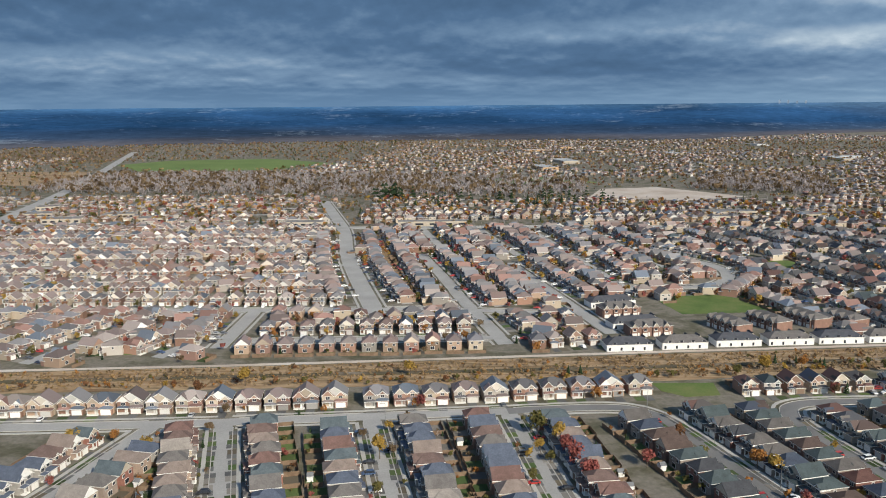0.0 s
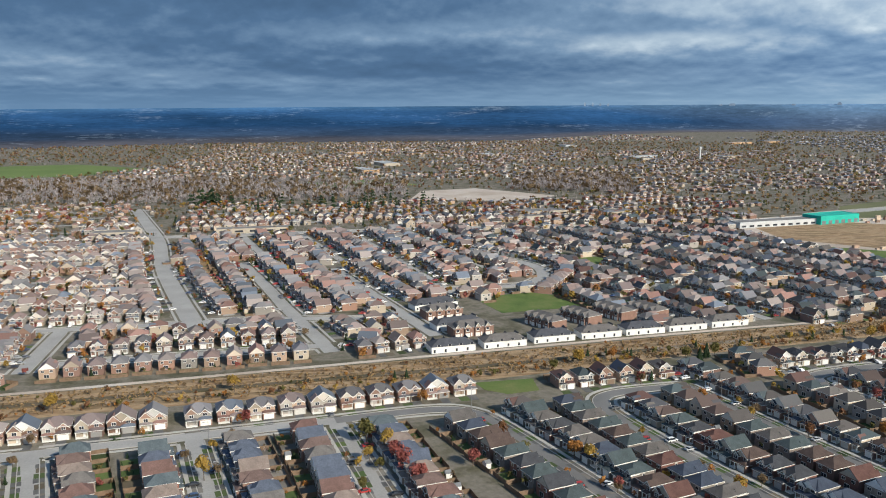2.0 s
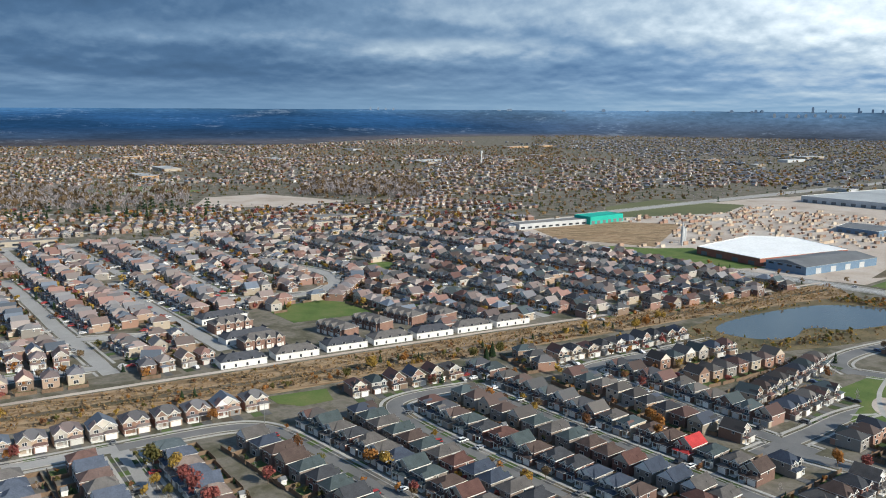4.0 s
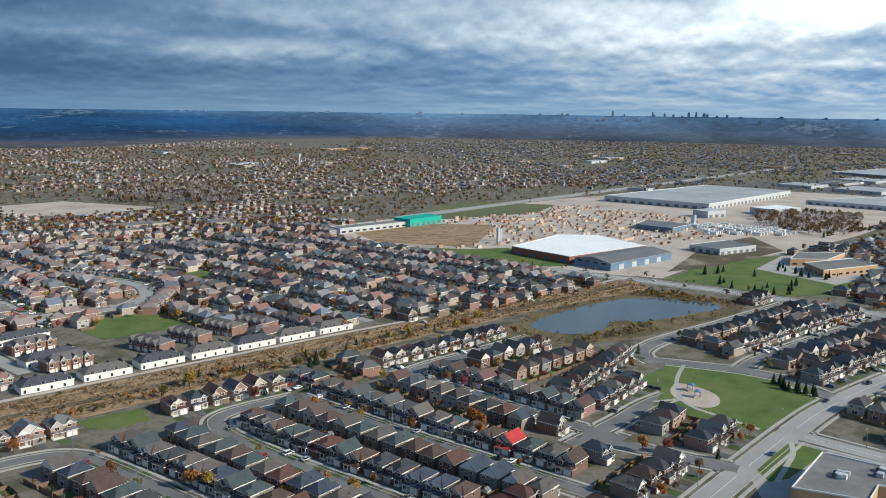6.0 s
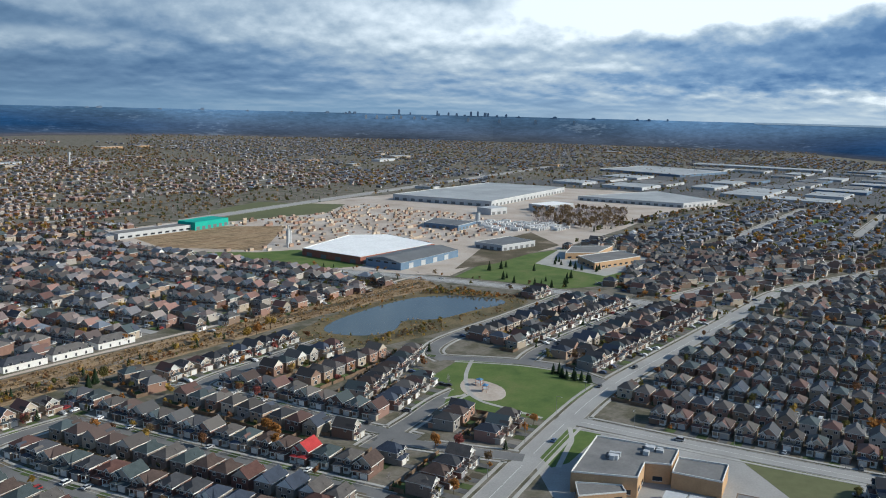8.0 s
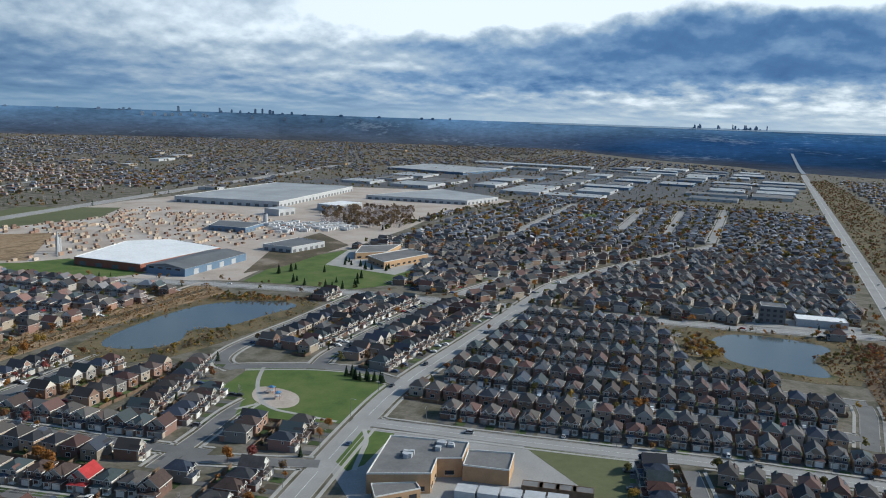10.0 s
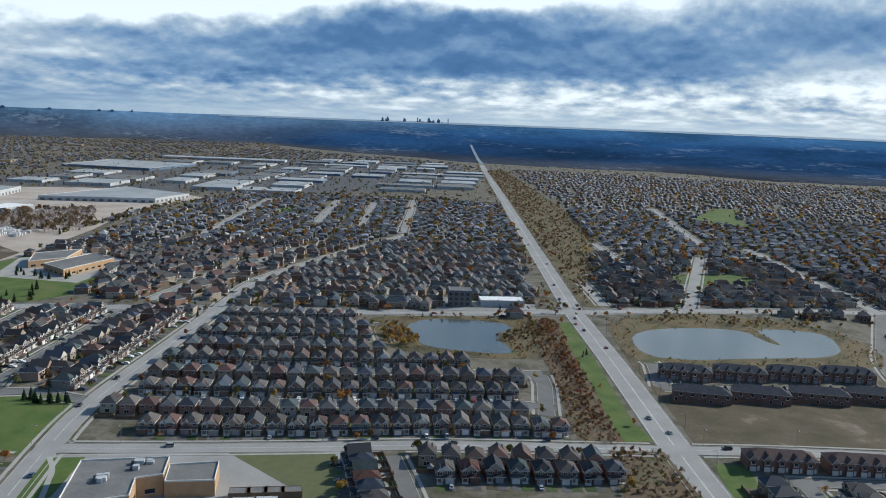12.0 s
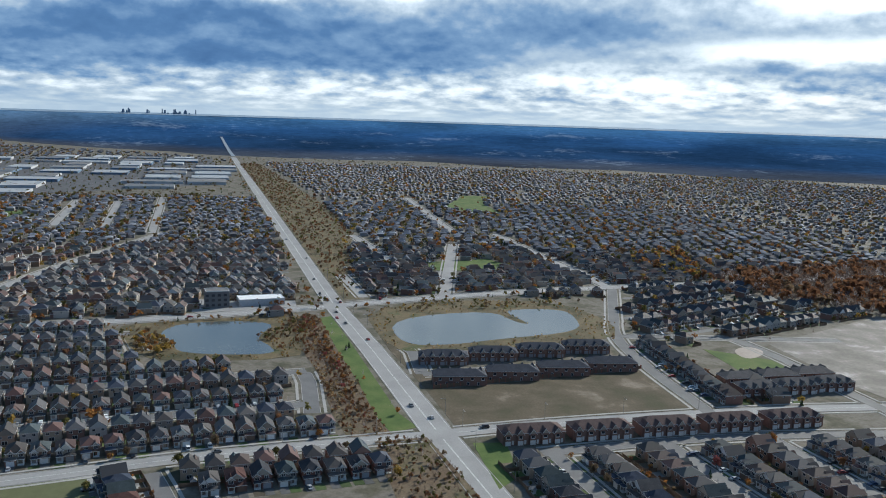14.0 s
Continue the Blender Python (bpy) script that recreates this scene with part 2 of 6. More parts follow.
wood = material("fence_wood", [(0.13, 0.088, 0.058), (0.21, 0.145, 0.098)], 0.4, 3.0, 0.85)
water = material("pond_water", [(0.075, 0.09, 0.09), (0.105, 0.125, 0.122)], 0.01, 0.2, 0.09, 0.05, spec=0.6)
bark = material("bark", [(0.10, 0.075, 0.055), (0.15, 0.12, 0.09)], 1.0, 4.0, 0.95)


# ---- mesh tools ----
def mesh_of(name, verts, faces, mats, idx=None):
    me = bpy.data.meshes.new(name)
    me.from_pydata([tuple(v) for v in verts], [], [tuple(f) for f in faces])
    for m in mats:
        me.materials.append(m)
    if idx is not None:
        me.polygons.foreach_set("material_index", np.asarray(idx, np.int32))
    me.update()
    return me


class Shell:
    """Collects boxes, roofs and prisms as plain vertices and faces."""

    def __init__(self):
        self.v, self.f, self.m = [], [], []

    def add(self, verts, faces, mat=0):
        k = len(self.v)
        self.v += [tuple(p) for p in verts]
        self.f += [tuple(k + i for i in f) for f in faces]
        self.m += [mat] * len(faces)
        return self

    def box(self, x0, x1, y0, y1, z0, z1, mat=0):
        return self.add([(x0, y0, z0), (x1, y0, z0), (x1, y1, z0), (x0, y1, z0), (x0, y0, z1), (x1, y0, z1), (x1, y1, z1), (x0, y1, z1)],
                        [(0, 3, 2, 1), (4, 5, 6, 7), (0, 1, 5, 4), (1, 2, 6, 5), (2, 3, 7, 6), (3, 0, 4, 7)], mat)

    def hip(self, x0, x1, y0, y1, z, h, over=0.32, mat=1, cut=1.0):
        x0, x1, y0, y1 = x0 - over, x1 + over, y0 - over, y1 + over
        a, b = x1 - x0, y1 - y0
        cx, cy = (x0 + x1) / 2, (y0 + y1) / 2
        if a >= b:
            k = (a - b * cut) / 2
            r = [(cx - k, cy, z + h), (cx + k, cy, z + h)]
            top = [(4, 5, 9, 8), (5, 6, 9), (6, 7, 8, 9), (7, 4, 8)]
        else:
            k = (b - a * cut) / 2
            r = [(cx, cy - k, z + h), (cx, cy + k, z + h)]
            top = [(4, 5, 8), (5, 6, 9, 8), (6, 7, 9), (7, 4, 8, 9)]
        t = 0.2
        v = [(x0, y0, z), (x1, y0, z), (x1, y1, z), (x0, y1, z), (x0, y0, z + t), (x1, y0, z + t), (x1, y1, z + t), (x0, y1, z + t)] + r
        self.add(v, top, mat)
        return self.add(v[:8], [(0, 3, 2, 1), (0, 1, 5, 4), (1, 2, 6, 5), (2, 3, 7, 6), (3, 0, 4, 7)], 2)

    def gable(self, x0, x1, y0, y1, z, h, over=0.35, mat=1, fill=2):
        """A roof with its ridge along y; the front triangle, at y0, is filled."""
        cx = (x0 + x1) / 2
        a, b, ya = x0 - over, x1 + over, y0 - over
        t = 0.22
        zo = z - h * over / ((x1 - x0) / 2)
        self.add([(a, ya, zo), (cx, ya, z + h), (b, ya, zo), (a, y1, zo), (cx, y1, z + h), (b, y1, zo),
                  (a, ya, zo + t), (cx, ya, z + h + t), (b, ya, zo + t), (a, y1, zo + t), (cx, y1, z + h + t), (b, y1, zo + t)],
                 [(6, 7, 10, 9), (7, 8, 11, 10), (0, 3, 4, 1), (1, 4, 5, 2), (3, 9, 10, 4), (4, 10, 11, 5)], mat)
        # white barge boards and eaves
        q = 0.12
        self.add([(a, ya - 0.03, zo - q), (cx, ya - 0.03, z + h - q), (b, ya - 0.03, zo - q), (a, ya - 0.03, zo + t), (cx, ya - 0.03, z + h + t), (b, ya - 0.03, zo + t),
                  (a, y1, zo - q), (a, y1, zo + t), (b, y1, zo - q), (b, y1, zo + t)],
                 [(0, 1, 4, 3), (1, 2, 5, 4), (0, 3, 7, 6), (2, 8, 9, 5)], 2)
        if fill is not None:
            self.add([(x0, y0 - 0.02, z), (x1, y0 - 0.02, z), (cx, y0 - 0.02, z + h), (x0, y1, z), (x1, y1, z), (cx, y1, z + h)],
                     [(0, 1, 2), (3, 5, 4), (0, 3, 4, 1)], fill)
        return self

    def mesh(self, name, mats):
        return mesh_of(name, self.v, self.f, mats, self.m)


def part(name, shell, mats, parent, label=""):
    """One mesh object under a thing or part."""
    ob = new(name, shell.mesh(name, mats if isinstance(mats, (list, tuple)) else [mats]))
    ob.parent = parent
    return tagged(ob, label) if label else ob


def thing(name, label, category, group="", kind=""):
    return tagged(new(name), label, category, group, kind)


def placed(x, y, a=0.0, z=0.0, s=1.0):
    return Matrix.LocRotScale((x, y, z), Euler((0, 0, a)), (s, s, s))


def offset_line(pts, d):
    """The polyline moved d metres to its left, mitred."""
    p = [Vector(q) for q in pts]
    out = []
    for i, q in enumerate(p):
        a = (q - p[i - 1]).normalized() if i else None
        b = (p[i + 1] - q).normalized() if i + 1 < len(p) else None
        n = ((a or b) + (b or a)).normalized()
        n = Vector((-n.y, n.x))
        ref = b or a
        n /= max(0.5, n.dot(Vector((-ref.y, ref.x))))
        out.append(q + n * d)
    return out


def smooth(pts, n=3):
    """Rounds the corners of a polyline."""
    for _ in range(n):
        q = [pts[0]]
        for a, b in zip(pts, pts[1:]):
            q += [(a[0] * .75 + b[0] * .25, a[1] * .75 + b[1] * .25), (a[0] * .25 + b[0] * .75, a[1] * .25 + b[1] * .75)]
        pts = [q[0]] + q[2:-2] + [pts[-1]] if len(pts) > 2 else pts
    return pts


def strip(sh, pts, d0, d1, z0, z1, mat=0):
    """A band between two offsets of a line, standing from z0 to z1."""
    a, b = offset_line(pts, d0), offset_line(pts, d1)
    k = len(pts)
    v = [(p.x, p.y, z1) for p in a] + [(p.x, p.y, z1) for p in b] + [(p.x, p.y, z0) for p in a] + [(p.x, p.y, z0) for p in b]
    f = []
    for i in range(k - 1):
        f += [(i, i + 1, k + i + 1, k + i), (2 * k + i, 2 * k + i + 1, i + 1, i), (k + i, k + i + 1, 3 * k + i + 1, 3 * k + i)]
    return sh.add(v, f, mat)


def sheet(name, pts, z, mat, label, category, kind="structure"):
    """A flat piece of ground with a thin edge."""
    sh = Shell()
    k = len(pts)
    area = sum(a[0] * b[1] - b[0] * a[1] for a, b in zip(pts, pts[1:] + pts[:1]))
    pts = pts if area > 0 else pts[::-1]
    sh.add([(x, y, z) for x, y in pts] + [(x, y, -0.3) for x, y in pts],
           [tuple(range(k))] + [(k + i, k + (i + 1) % k, (i + 1) % k, i) for i in range(k)])
    ob = new(name, sh.mesh(name, [mat]))
    return tagged(ob, label, category, "", kind)


def inside(x, y, poly):
    hit = False
    for (ax, ay), (bx, by) in zip(poly, poly[1:] + poly[:1]):
        if (ay > y) != (by > y) and x < (bx - ax) * (y - ay) / (by - ay) + ax:
            hit = not hit
    return hit


def stuff(name, templates, places, mats, label, category):
    """Joins many alike pieces: places are (x, y, z, turn, size, template)."""
    vs, fs, ms, base = [], [], [], 0
    arr = [(np.array(t.v, float), t.f, t.m) for t in templates]
    for x, y, z, a, s, k in places:
        v, f, m = arr[k]
        c, d = math.cos(a) * s, math.sin(a) * s
        vs.append(np.c_[v[:, 0] * c - v[:, 1] * d + x, v[:, 0] * d + v[:, 1] * c + y, v[:, 2] * s + z])
        fs.append((f, base))
        ms.append(m)
        base += len(v)
    if not vs:
        return None
    me = bpy.data.meshes.new(name)
    allv = np.concatenate(vs)
    flat, starts, sizes, at = [], [], [], 0
    for f, b in fs:
        for q in f:
            flat.extend([b + i for i in q])
            starts.append(at)
            sizes.append(len(q))
            at += len(q)
    me.vertices.add(len(allv))
    me.vertices.foreach_set("co", allv.astype(np.float32).ravel())
    me.loops.add(len(flat))
    me.loops.foreach_set("vertex_index", np.array(flat, np.int32))
    me.polygons.add(len(starts))
    me.polygons.foreach_set("loop_start", np.array(starts, np.int32))
    me.polygons.foreach_set("material_index", np.concatenate([np.array(m, np.int32) for m in ms]))
    for m in mats:
        me.materials.append(m)
    me.update(calc_edges=True)
    me.shade_flat()
    return tagged(new(name, me), label, category, "", "stuff")


# ---- the ground and the distance ----
sh = Shell()
RIM = 96
rings = [0, 300, 700, 1400, 2400, 3400, 4950]
sh.v.append((0, 0, 0))
for r in rings[1:]:
    sh.v += [(r * math.cos(2 * math.pi * i / RIM), r * math.sin(2 * math.pi * i / RIM), 0) for i in range(RIM)]
sh.f += [(0, 1 + i, 1 + (i + 1) % RIM) for i in range(RIM)]
for k in range(len(rings) - 2):
    a, b = 1 + k * RIM, 1 + (k + 1) * RIM
    sh.f += [(a + i, b + i, b + (i + 1) % RIM, a + (i + 1) % RIM) for i in range(RIM)]
sh.m = [0] * len(sh.f)
tagged(new("ground", sh.mesh("ground", [far_ground])), "flat suburban ground of dry grass and soil reaching the horizon", "ground", "", "structure")


def edge_of_light(a):
    """How far out, in metres, the near country reaches before the blue distance begins, by the bearing in degrees from +x."""
    pts = [(-180, 2600), (-55, 2700), (-20, 2800), (2, 3000), (9, 3500), (16, 4250), (52, 4250), (64, 3900), (70, 3300), (76, 3000), (120, 2850), (180, 2600)]
    for (p, q), (s, t) in zip(pts, pts[1:]):
        if p <= a <= s:
            return q + (t - q) * (a - p) / (s - p)
    return 2500


def horizon_height(a):
    return 112 + 20 * min(1, max(0, (100 - a) / 110))


# backdrop material: cloud shade and blue haze painted into its colour
m = bpy.data.materials.new("blue_distance")
m.use_nodes = True
n = Nodes(m.node_tree)
geo = n.add("ShaderNodeNewGeometry")
fine = n.noise(geo.outputs["Position"], 0.022, 5.0, 0.75)
wide = n.noise(geo.outputs["Position"], 0.0028, 3.0, 0.5)
pos = n.add("ShaderNodeSeparateXYZ")
n.put(geo.outputs["Position"], pos.inputs[0])
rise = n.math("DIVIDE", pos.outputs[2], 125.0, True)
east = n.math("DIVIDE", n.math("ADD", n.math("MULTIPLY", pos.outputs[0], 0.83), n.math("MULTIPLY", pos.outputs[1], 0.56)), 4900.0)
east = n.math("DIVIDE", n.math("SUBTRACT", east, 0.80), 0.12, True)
# dark shaded woods low down, painted haze paler towards the horizon
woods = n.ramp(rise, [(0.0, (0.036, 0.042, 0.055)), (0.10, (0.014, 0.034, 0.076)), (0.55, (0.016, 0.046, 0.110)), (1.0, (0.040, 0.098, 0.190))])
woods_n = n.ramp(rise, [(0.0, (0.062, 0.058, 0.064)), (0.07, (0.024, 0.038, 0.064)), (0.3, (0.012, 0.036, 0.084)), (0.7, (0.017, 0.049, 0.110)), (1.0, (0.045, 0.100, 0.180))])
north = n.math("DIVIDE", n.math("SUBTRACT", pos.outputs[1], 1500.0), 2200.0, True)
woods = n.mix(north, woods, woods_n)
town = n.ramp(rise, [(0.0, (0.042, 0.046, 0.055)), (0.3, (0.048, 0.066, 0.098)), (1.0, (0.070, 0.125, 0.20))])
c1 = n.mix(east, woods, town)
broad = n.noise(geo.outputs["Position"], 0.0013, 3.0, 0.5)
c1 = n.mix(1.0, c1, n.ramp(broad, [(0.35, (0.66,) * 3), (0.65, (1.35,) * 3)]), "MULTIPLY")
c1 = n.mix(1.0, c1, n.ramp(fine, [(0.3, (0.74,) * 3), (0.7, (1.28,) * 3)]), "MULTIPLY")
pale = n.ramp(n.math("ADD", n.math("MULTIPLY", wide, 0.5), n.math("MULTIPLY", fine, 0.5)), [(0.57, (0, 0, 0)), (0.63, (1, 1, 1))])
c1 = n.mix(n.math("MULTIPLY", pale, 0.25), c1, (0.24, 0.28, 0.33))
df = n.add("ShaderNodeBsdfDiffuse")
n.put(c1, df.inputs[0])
# the backdrop glows to carry the haze
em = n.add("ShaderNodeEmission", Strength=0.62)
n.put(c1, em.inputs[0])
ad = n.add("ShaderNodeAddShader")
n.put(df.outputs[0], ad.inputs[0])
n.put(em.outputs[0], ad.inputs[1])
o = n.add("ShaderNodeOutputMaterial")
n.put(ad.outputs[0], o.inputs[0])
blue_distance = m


def land(a, u):
    """The height of the far land on a bearing, u from its near edge (0) to the horizon (1)."""
    return horizon_height(a) * max(0, (u - 0.12) / 0.88) ** 1.5 + 0.6


sh = Shell()
SEG, BANDS = 240, 14
for i in range(SEG + 1):
    a = -180 + 360 * i / SEG
    r0 = edge_of_light(a) * (1 + 0.05 * noise.noise(Vector((a * 0.14, 3, 0))) + 0.03 * noise.noise(Vector((a * 0.6, 1, 0))))
    for k in range(BANDS + 1):
        u = k / BANDS
        r = r0 + (4940 - r0) * u
        h = land(a, u) + (2.0 if k == BANDS else 0) * noise.noise(Vector((a * 0.9, 0, 0)))
        sh.v.append((r * math.cos(radians(a)), r * math.sin(radians(a)), h if k else -0.5))
for i in range(SEG):
    for k in range(BANDS):
        p = i * (BANDS + 1) + k
        sh.f.append((p, p + 1, p + BANDS + 2, p + BANDS + 1))
sh.m = [0] * len(sh.f)
tagged(new("backdrop", sh.mesh("backdrop", [blue_distance])), "far wooded country with cloud shade and blue haze painted in, rising to the horizon", "distance", "", "structure")

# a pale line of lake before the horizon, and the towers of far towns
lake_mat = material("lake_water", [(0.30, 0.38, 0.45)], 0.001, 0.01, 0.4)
sh = Shell()
for i in range(41):
    a = -60 + 78 * i / 40
    for u in (0.955, 0.9995):
        r = edge_of_light(a) + (4940 - edge_of_light(a)) * u
        sh.v.append((r * math.cos(radians(a)), r * math.sin(radians(a)), land(a, u) + 2.6))
sh.f = [(2 * i, 2 * i + 1, 2 * i + 3, 2 * i + 2) for i in range(40)]
sh.m = [0] * 40
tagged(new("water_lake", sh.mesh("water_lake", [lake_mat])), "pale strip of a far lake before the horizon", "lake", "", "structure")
# tower walls lightened to blue-grey, standing in for haze
tower_mat = material("hazy_tower_walls", [(0.17, 0.23, 0.31), (0.22, 0.28, 0.36)], 0.02, 0.05, 0.7)
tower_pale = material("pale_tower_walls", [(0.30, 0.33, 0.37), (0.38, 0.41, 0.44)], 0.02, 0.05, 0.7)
rt = random.Random(77)


def tower(a, u, h, wd, mat=None, label="slim haze-tinted tower of a far town on the horizon"):
    r = edge_of_light(a) + (4940 - edge_of_light(a)) * u
    ob = thing("tower", label, "tower", "towers of far towns")
    z = land(a, u) - 3
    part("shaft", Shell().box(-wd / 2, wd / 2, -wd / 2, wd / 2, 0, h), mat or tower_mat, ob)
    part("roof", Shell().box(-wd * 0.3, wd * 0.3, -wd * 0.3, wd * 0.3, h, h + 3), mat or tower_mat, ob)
    ob.matrix_basis = placed(r * math.cos(radians(a)), r * math.sin(radians(a)), radians(a), z)


for k in range(26):
    tower(3.0 + 2.2 * rt.random() + 1.2 * rt.random(), 0.985, 8 + 22 * rt.random() ** 1.6, rt.uniform(5, 9))
for k in range(7):
    tower(7.0 + 0.9 * rt.random(), 0.985, rt.uniform(8, 28), rt.uniform(7, 11))
for k in range(14):
    tower(37.5 + rt.gauss(0, 2.2), 0.985, rt.uniform(8, 30), rt.uniform(8, 14))
for k in range(22):
    tower(rt.uniform(22, 62), 0.985, rt.uniform(5, 14), rt.uniform(10, 22))
for k in range(4):
    tower(67.2 + 0.5 * k, 0.985, rt.uniform(12, 20), 10)
for k in range(7):
    tower(39.2 + 0.62 * k + rt.uniform(-.2, .2), 0.86, rt.uniform(15, 24), 14, tower_pale, "pale slab apartment tower far beyond the suburb")
for k in range(5):
    tower(29 + 2.4 * k + rt.uniform(-.5, .5), 0.84, rt.uniform(12, 20), 14, tower_pale, "grey slab apartment tower far beyond the suburb")

sh = Shell()
for i in range(25):
    a = 0.75 + 0.8 * i / 24
    u = i / 24 * 0.5
    r = edge_of_light(a) + (4940 - edge_of_light(a)) * u
    for d in (-7 + 4 * u, 7 - 4 * u):
        sh.v.append((r * math.cos(radians(a)) - d * math.sin(radians(a)), r * math.sin(radians(a)) + d * math.cos(radians(a)), land(a, u) + 1.5))
sh.f = [(2 * i, 2 * i + 2, 2 * i + 3, 2 * i + 1) for i in range(24)]
sh.m = [0] * 24
# the main road's far end, blued to match the painted haze
thread_mat = material("far_road_hazy", [(0.20, 0.24, 0.29), (0.26, 0.30, 0.34)], 0.01, 0.1, 0.9)
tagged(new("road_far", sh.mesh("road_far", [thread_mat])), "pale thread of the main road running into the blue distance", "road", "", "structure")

# ---- roads ----
ROADS, EDGES = [], []


def road(pts, half, label, kerb=True, walks=(True, True), lines=0, soft=True, mat=None, gap=1.6):
    """A carriageway; its kerbs, pavements and painted lines are added by finish_roads()."""
    pts = smooth(pts) if soft else pts
    ROADS.append((pts, half))
    k = len(ROADS)
    sh = strip(Shell(), pts, -half, half, -0.3, 0.04 + 0.0015 * k)
    north = min(y for _, y in pts) > 425 or label != STREET
    ob = tagged(new("road", sh.mesh("road", [mat or (asphalt_pale if north else asphalt)])), label, "road", "", "structure")
    EDGES.append((ob, pts, half, kerb, walks, lines, gap, k))
    return ob


def pieces(pts, step=3.0):
    """The polyline cut into short steps."""
    out = [Vector(pts[0])]
    for a, b in zip(pts, pts[1:]):
        a, b = Vector(a), Vector(b)
        n_ = max(1, int((b - a).length / step))
        out += [a + (b - a) * (i / n_) for i in range(1, n_ + 1)]
    return out


def finish_roads():
    """Kerbs, pavements and lines, broken off where another road crosses."""
    for ob, pts, half, kerb, walks, lines, gap, k in EDGES:
        fine = pieces(pts)
        todo = []
        for s in (1, -1):
            if kerb:
                todo.append(("kerb", s * half, s * (half + 0.35), 0.19, concrete))
            if walks[0 if s > 0 else 1]:
                a = half + 0.35 + gap
                todo.append(("pavement", s * a, s * (a + 1.6), 0.17, concrete))
        z = 0.04 + 0.0015 * k + 0.012
        if lines:
            for d in ([-half + 0.6, half - 0.6] if lines > 1 else []):
                todo.append(("edge_line", d - 0.08, d + 0.08, z, white_line))
            for d in ([0.0] if lines == 1 else [-0.2, 0.2]):
                todo.append(("centre_line", d - 0.08, d + 0.08, z, white_line))
        for name, d0, d1, z1, mat in todo:
            mid = np.array([tuple(p) for p in offset_line(fine, (d0 + d1) / 2)])
            free = np.ones(len(mid), bool)
            for j, (qts, qh) in enumerate(ROADS):
                if j == k - 1:
                    continue
                q = np.array(qts, float)
                if mid[:, 0].max() < q[:, 0].min() - 12 or mid[:, 0].min() > q[:, 0].max() + 12 or mid[:, 1].max() < q[:, 1].min() - 12 or mid[:, 1].min() > q[:, 1].max() + 12:
                    continue
                for a, b in zip(q, q[1:]):
                    ab = b - a
                    t = np.clip(((mid - a) @ ab) / (ab @ ab), 0, 1)
                    free &= np.hypot(*(mid - a - t[:, None] * ab).T) > qh + 0.4
            sh, i = Shell(), 0
            while i < len(fine):
                j = i
                while j < len(fine) and free[j]:
                    j += 1
                if j - i > 1:
                    strip(sh, fine[i:j], min(d0, d1), max(d0, d1), -0.3 if z1 > 0.15 else z1 - 0.01, z1)
                i = max(j, i + 1)
            if sh.f:
                part(name, sh, mat, ob)


STREET = "grey asphalt residential street with pale concrete kerbs"
LANES = {
    "A": [(-119, 336), (-126, 305), (-135, 262), (-155, 190)],
    "B": [(-92, 340), (-76, 268), (-60, 200)],
    "C": [(-31, 343), (-18, 267), (-5, 195)],
    "D": [(27, 348), (38, 266), (48, 195)],
    "E": [(27, 348), (72, 353), (86, 346), (93, 330), (103, 293), (114, 252), (126, 200)],
    "F": [(193, 357), (152, 356), (143, 340), (148, 307), (162, 249), (175, 200)],
    "G": [(193, 357), (196, 340), (205, 294), (216, 245), (228, 195)],
    "H": [(311, 364), (264, 360), (257, 348), (265, 307), (269, 262), (279, 225)],
    "J": [(311, 364), (350, 370), (366, 371)],
}
for key, p in LANES.items():
    road(p, 3.6, STREET, mat=asphalt_pale if key in "ABCD" else asphalt)
road([(-260, 330), (-140, 334), (-60, 339), (27, 348)], 4.1, STREET, mat=asphalt_pale)
road([(344, 250), (324, 249), (279, 237), (256, 234)], 4.0, STREET)
road([(383, 290), (388, 305), (403, 314), (433, 320), (540, 323), (600, 330)], 4.1, STREET)
road([(408, 252), (430, 259), (451, 261), (559, 265), (622, 265)], 4.1, STREET)
road([(383, 297), (398, 275), (412, 251), (419, 216), (406, 197)], 4.1, STREET)
BLVD = [(120, 140), (245, 166), (345, 187), (401, 196), (500, 198), (607, 201), (661, 203), (722, 206), (772, 198), (975, 143), (1106, 96)]
road(BLVD, 5.6, "wide grey asphalt collector road curving between houses", lines=1)
CROSS = [(345, 187), (352, 140), (364, 75), (373, 35), (379, -6), (386, -84), (394, -150), (398, -244), (396, -357), (385, -470)]
road(CROSS, 5.2, "grey asphalt cross street running past the school", lines=1)
MAIN = [(150, -128), (313, -101), (384, -95), (539, -84), (665, -73), (1130, -50), (2200, 2), (2960, 40)]
road(MAIN, 8.2, "straight pale asphalt main road with several lanes", kerb=True, walks=(False, False), lines=2, soft=False)
ART = [(520, 560), (556, 488), (587, 390), (602, 330), (622, 204), (640, 69), (672, -62), (700, -150), (717, -230), (735, -330), (767, -670), (830, -1000)]
road(ART, 7.0, "broad grey asphalt cross road beside the ponds", lines=2)
road([(360, 37), (318, 24), (250, 5)], 4.2, STREET)
road([(497, -36), (449, -40), (425, -36)], 4.2, STREET)
road([(600, 76), (578, 70), (552, 64)], 4.0, STREET)
R1 = [(-42, 520), (-62, 616), (-85, 736), (-100, 870), (-124, 982), (-160, 1150)]
road(R1, 6.0, "wide pale asphalt road between house rows")
road([(-330, 536), (-143, 532), (-42, 532), (16, 536), (60, 520)], 4.1, STREET)
road([(-120, 532), (-120, 500), (-122, 446)], 4.1, STREET)
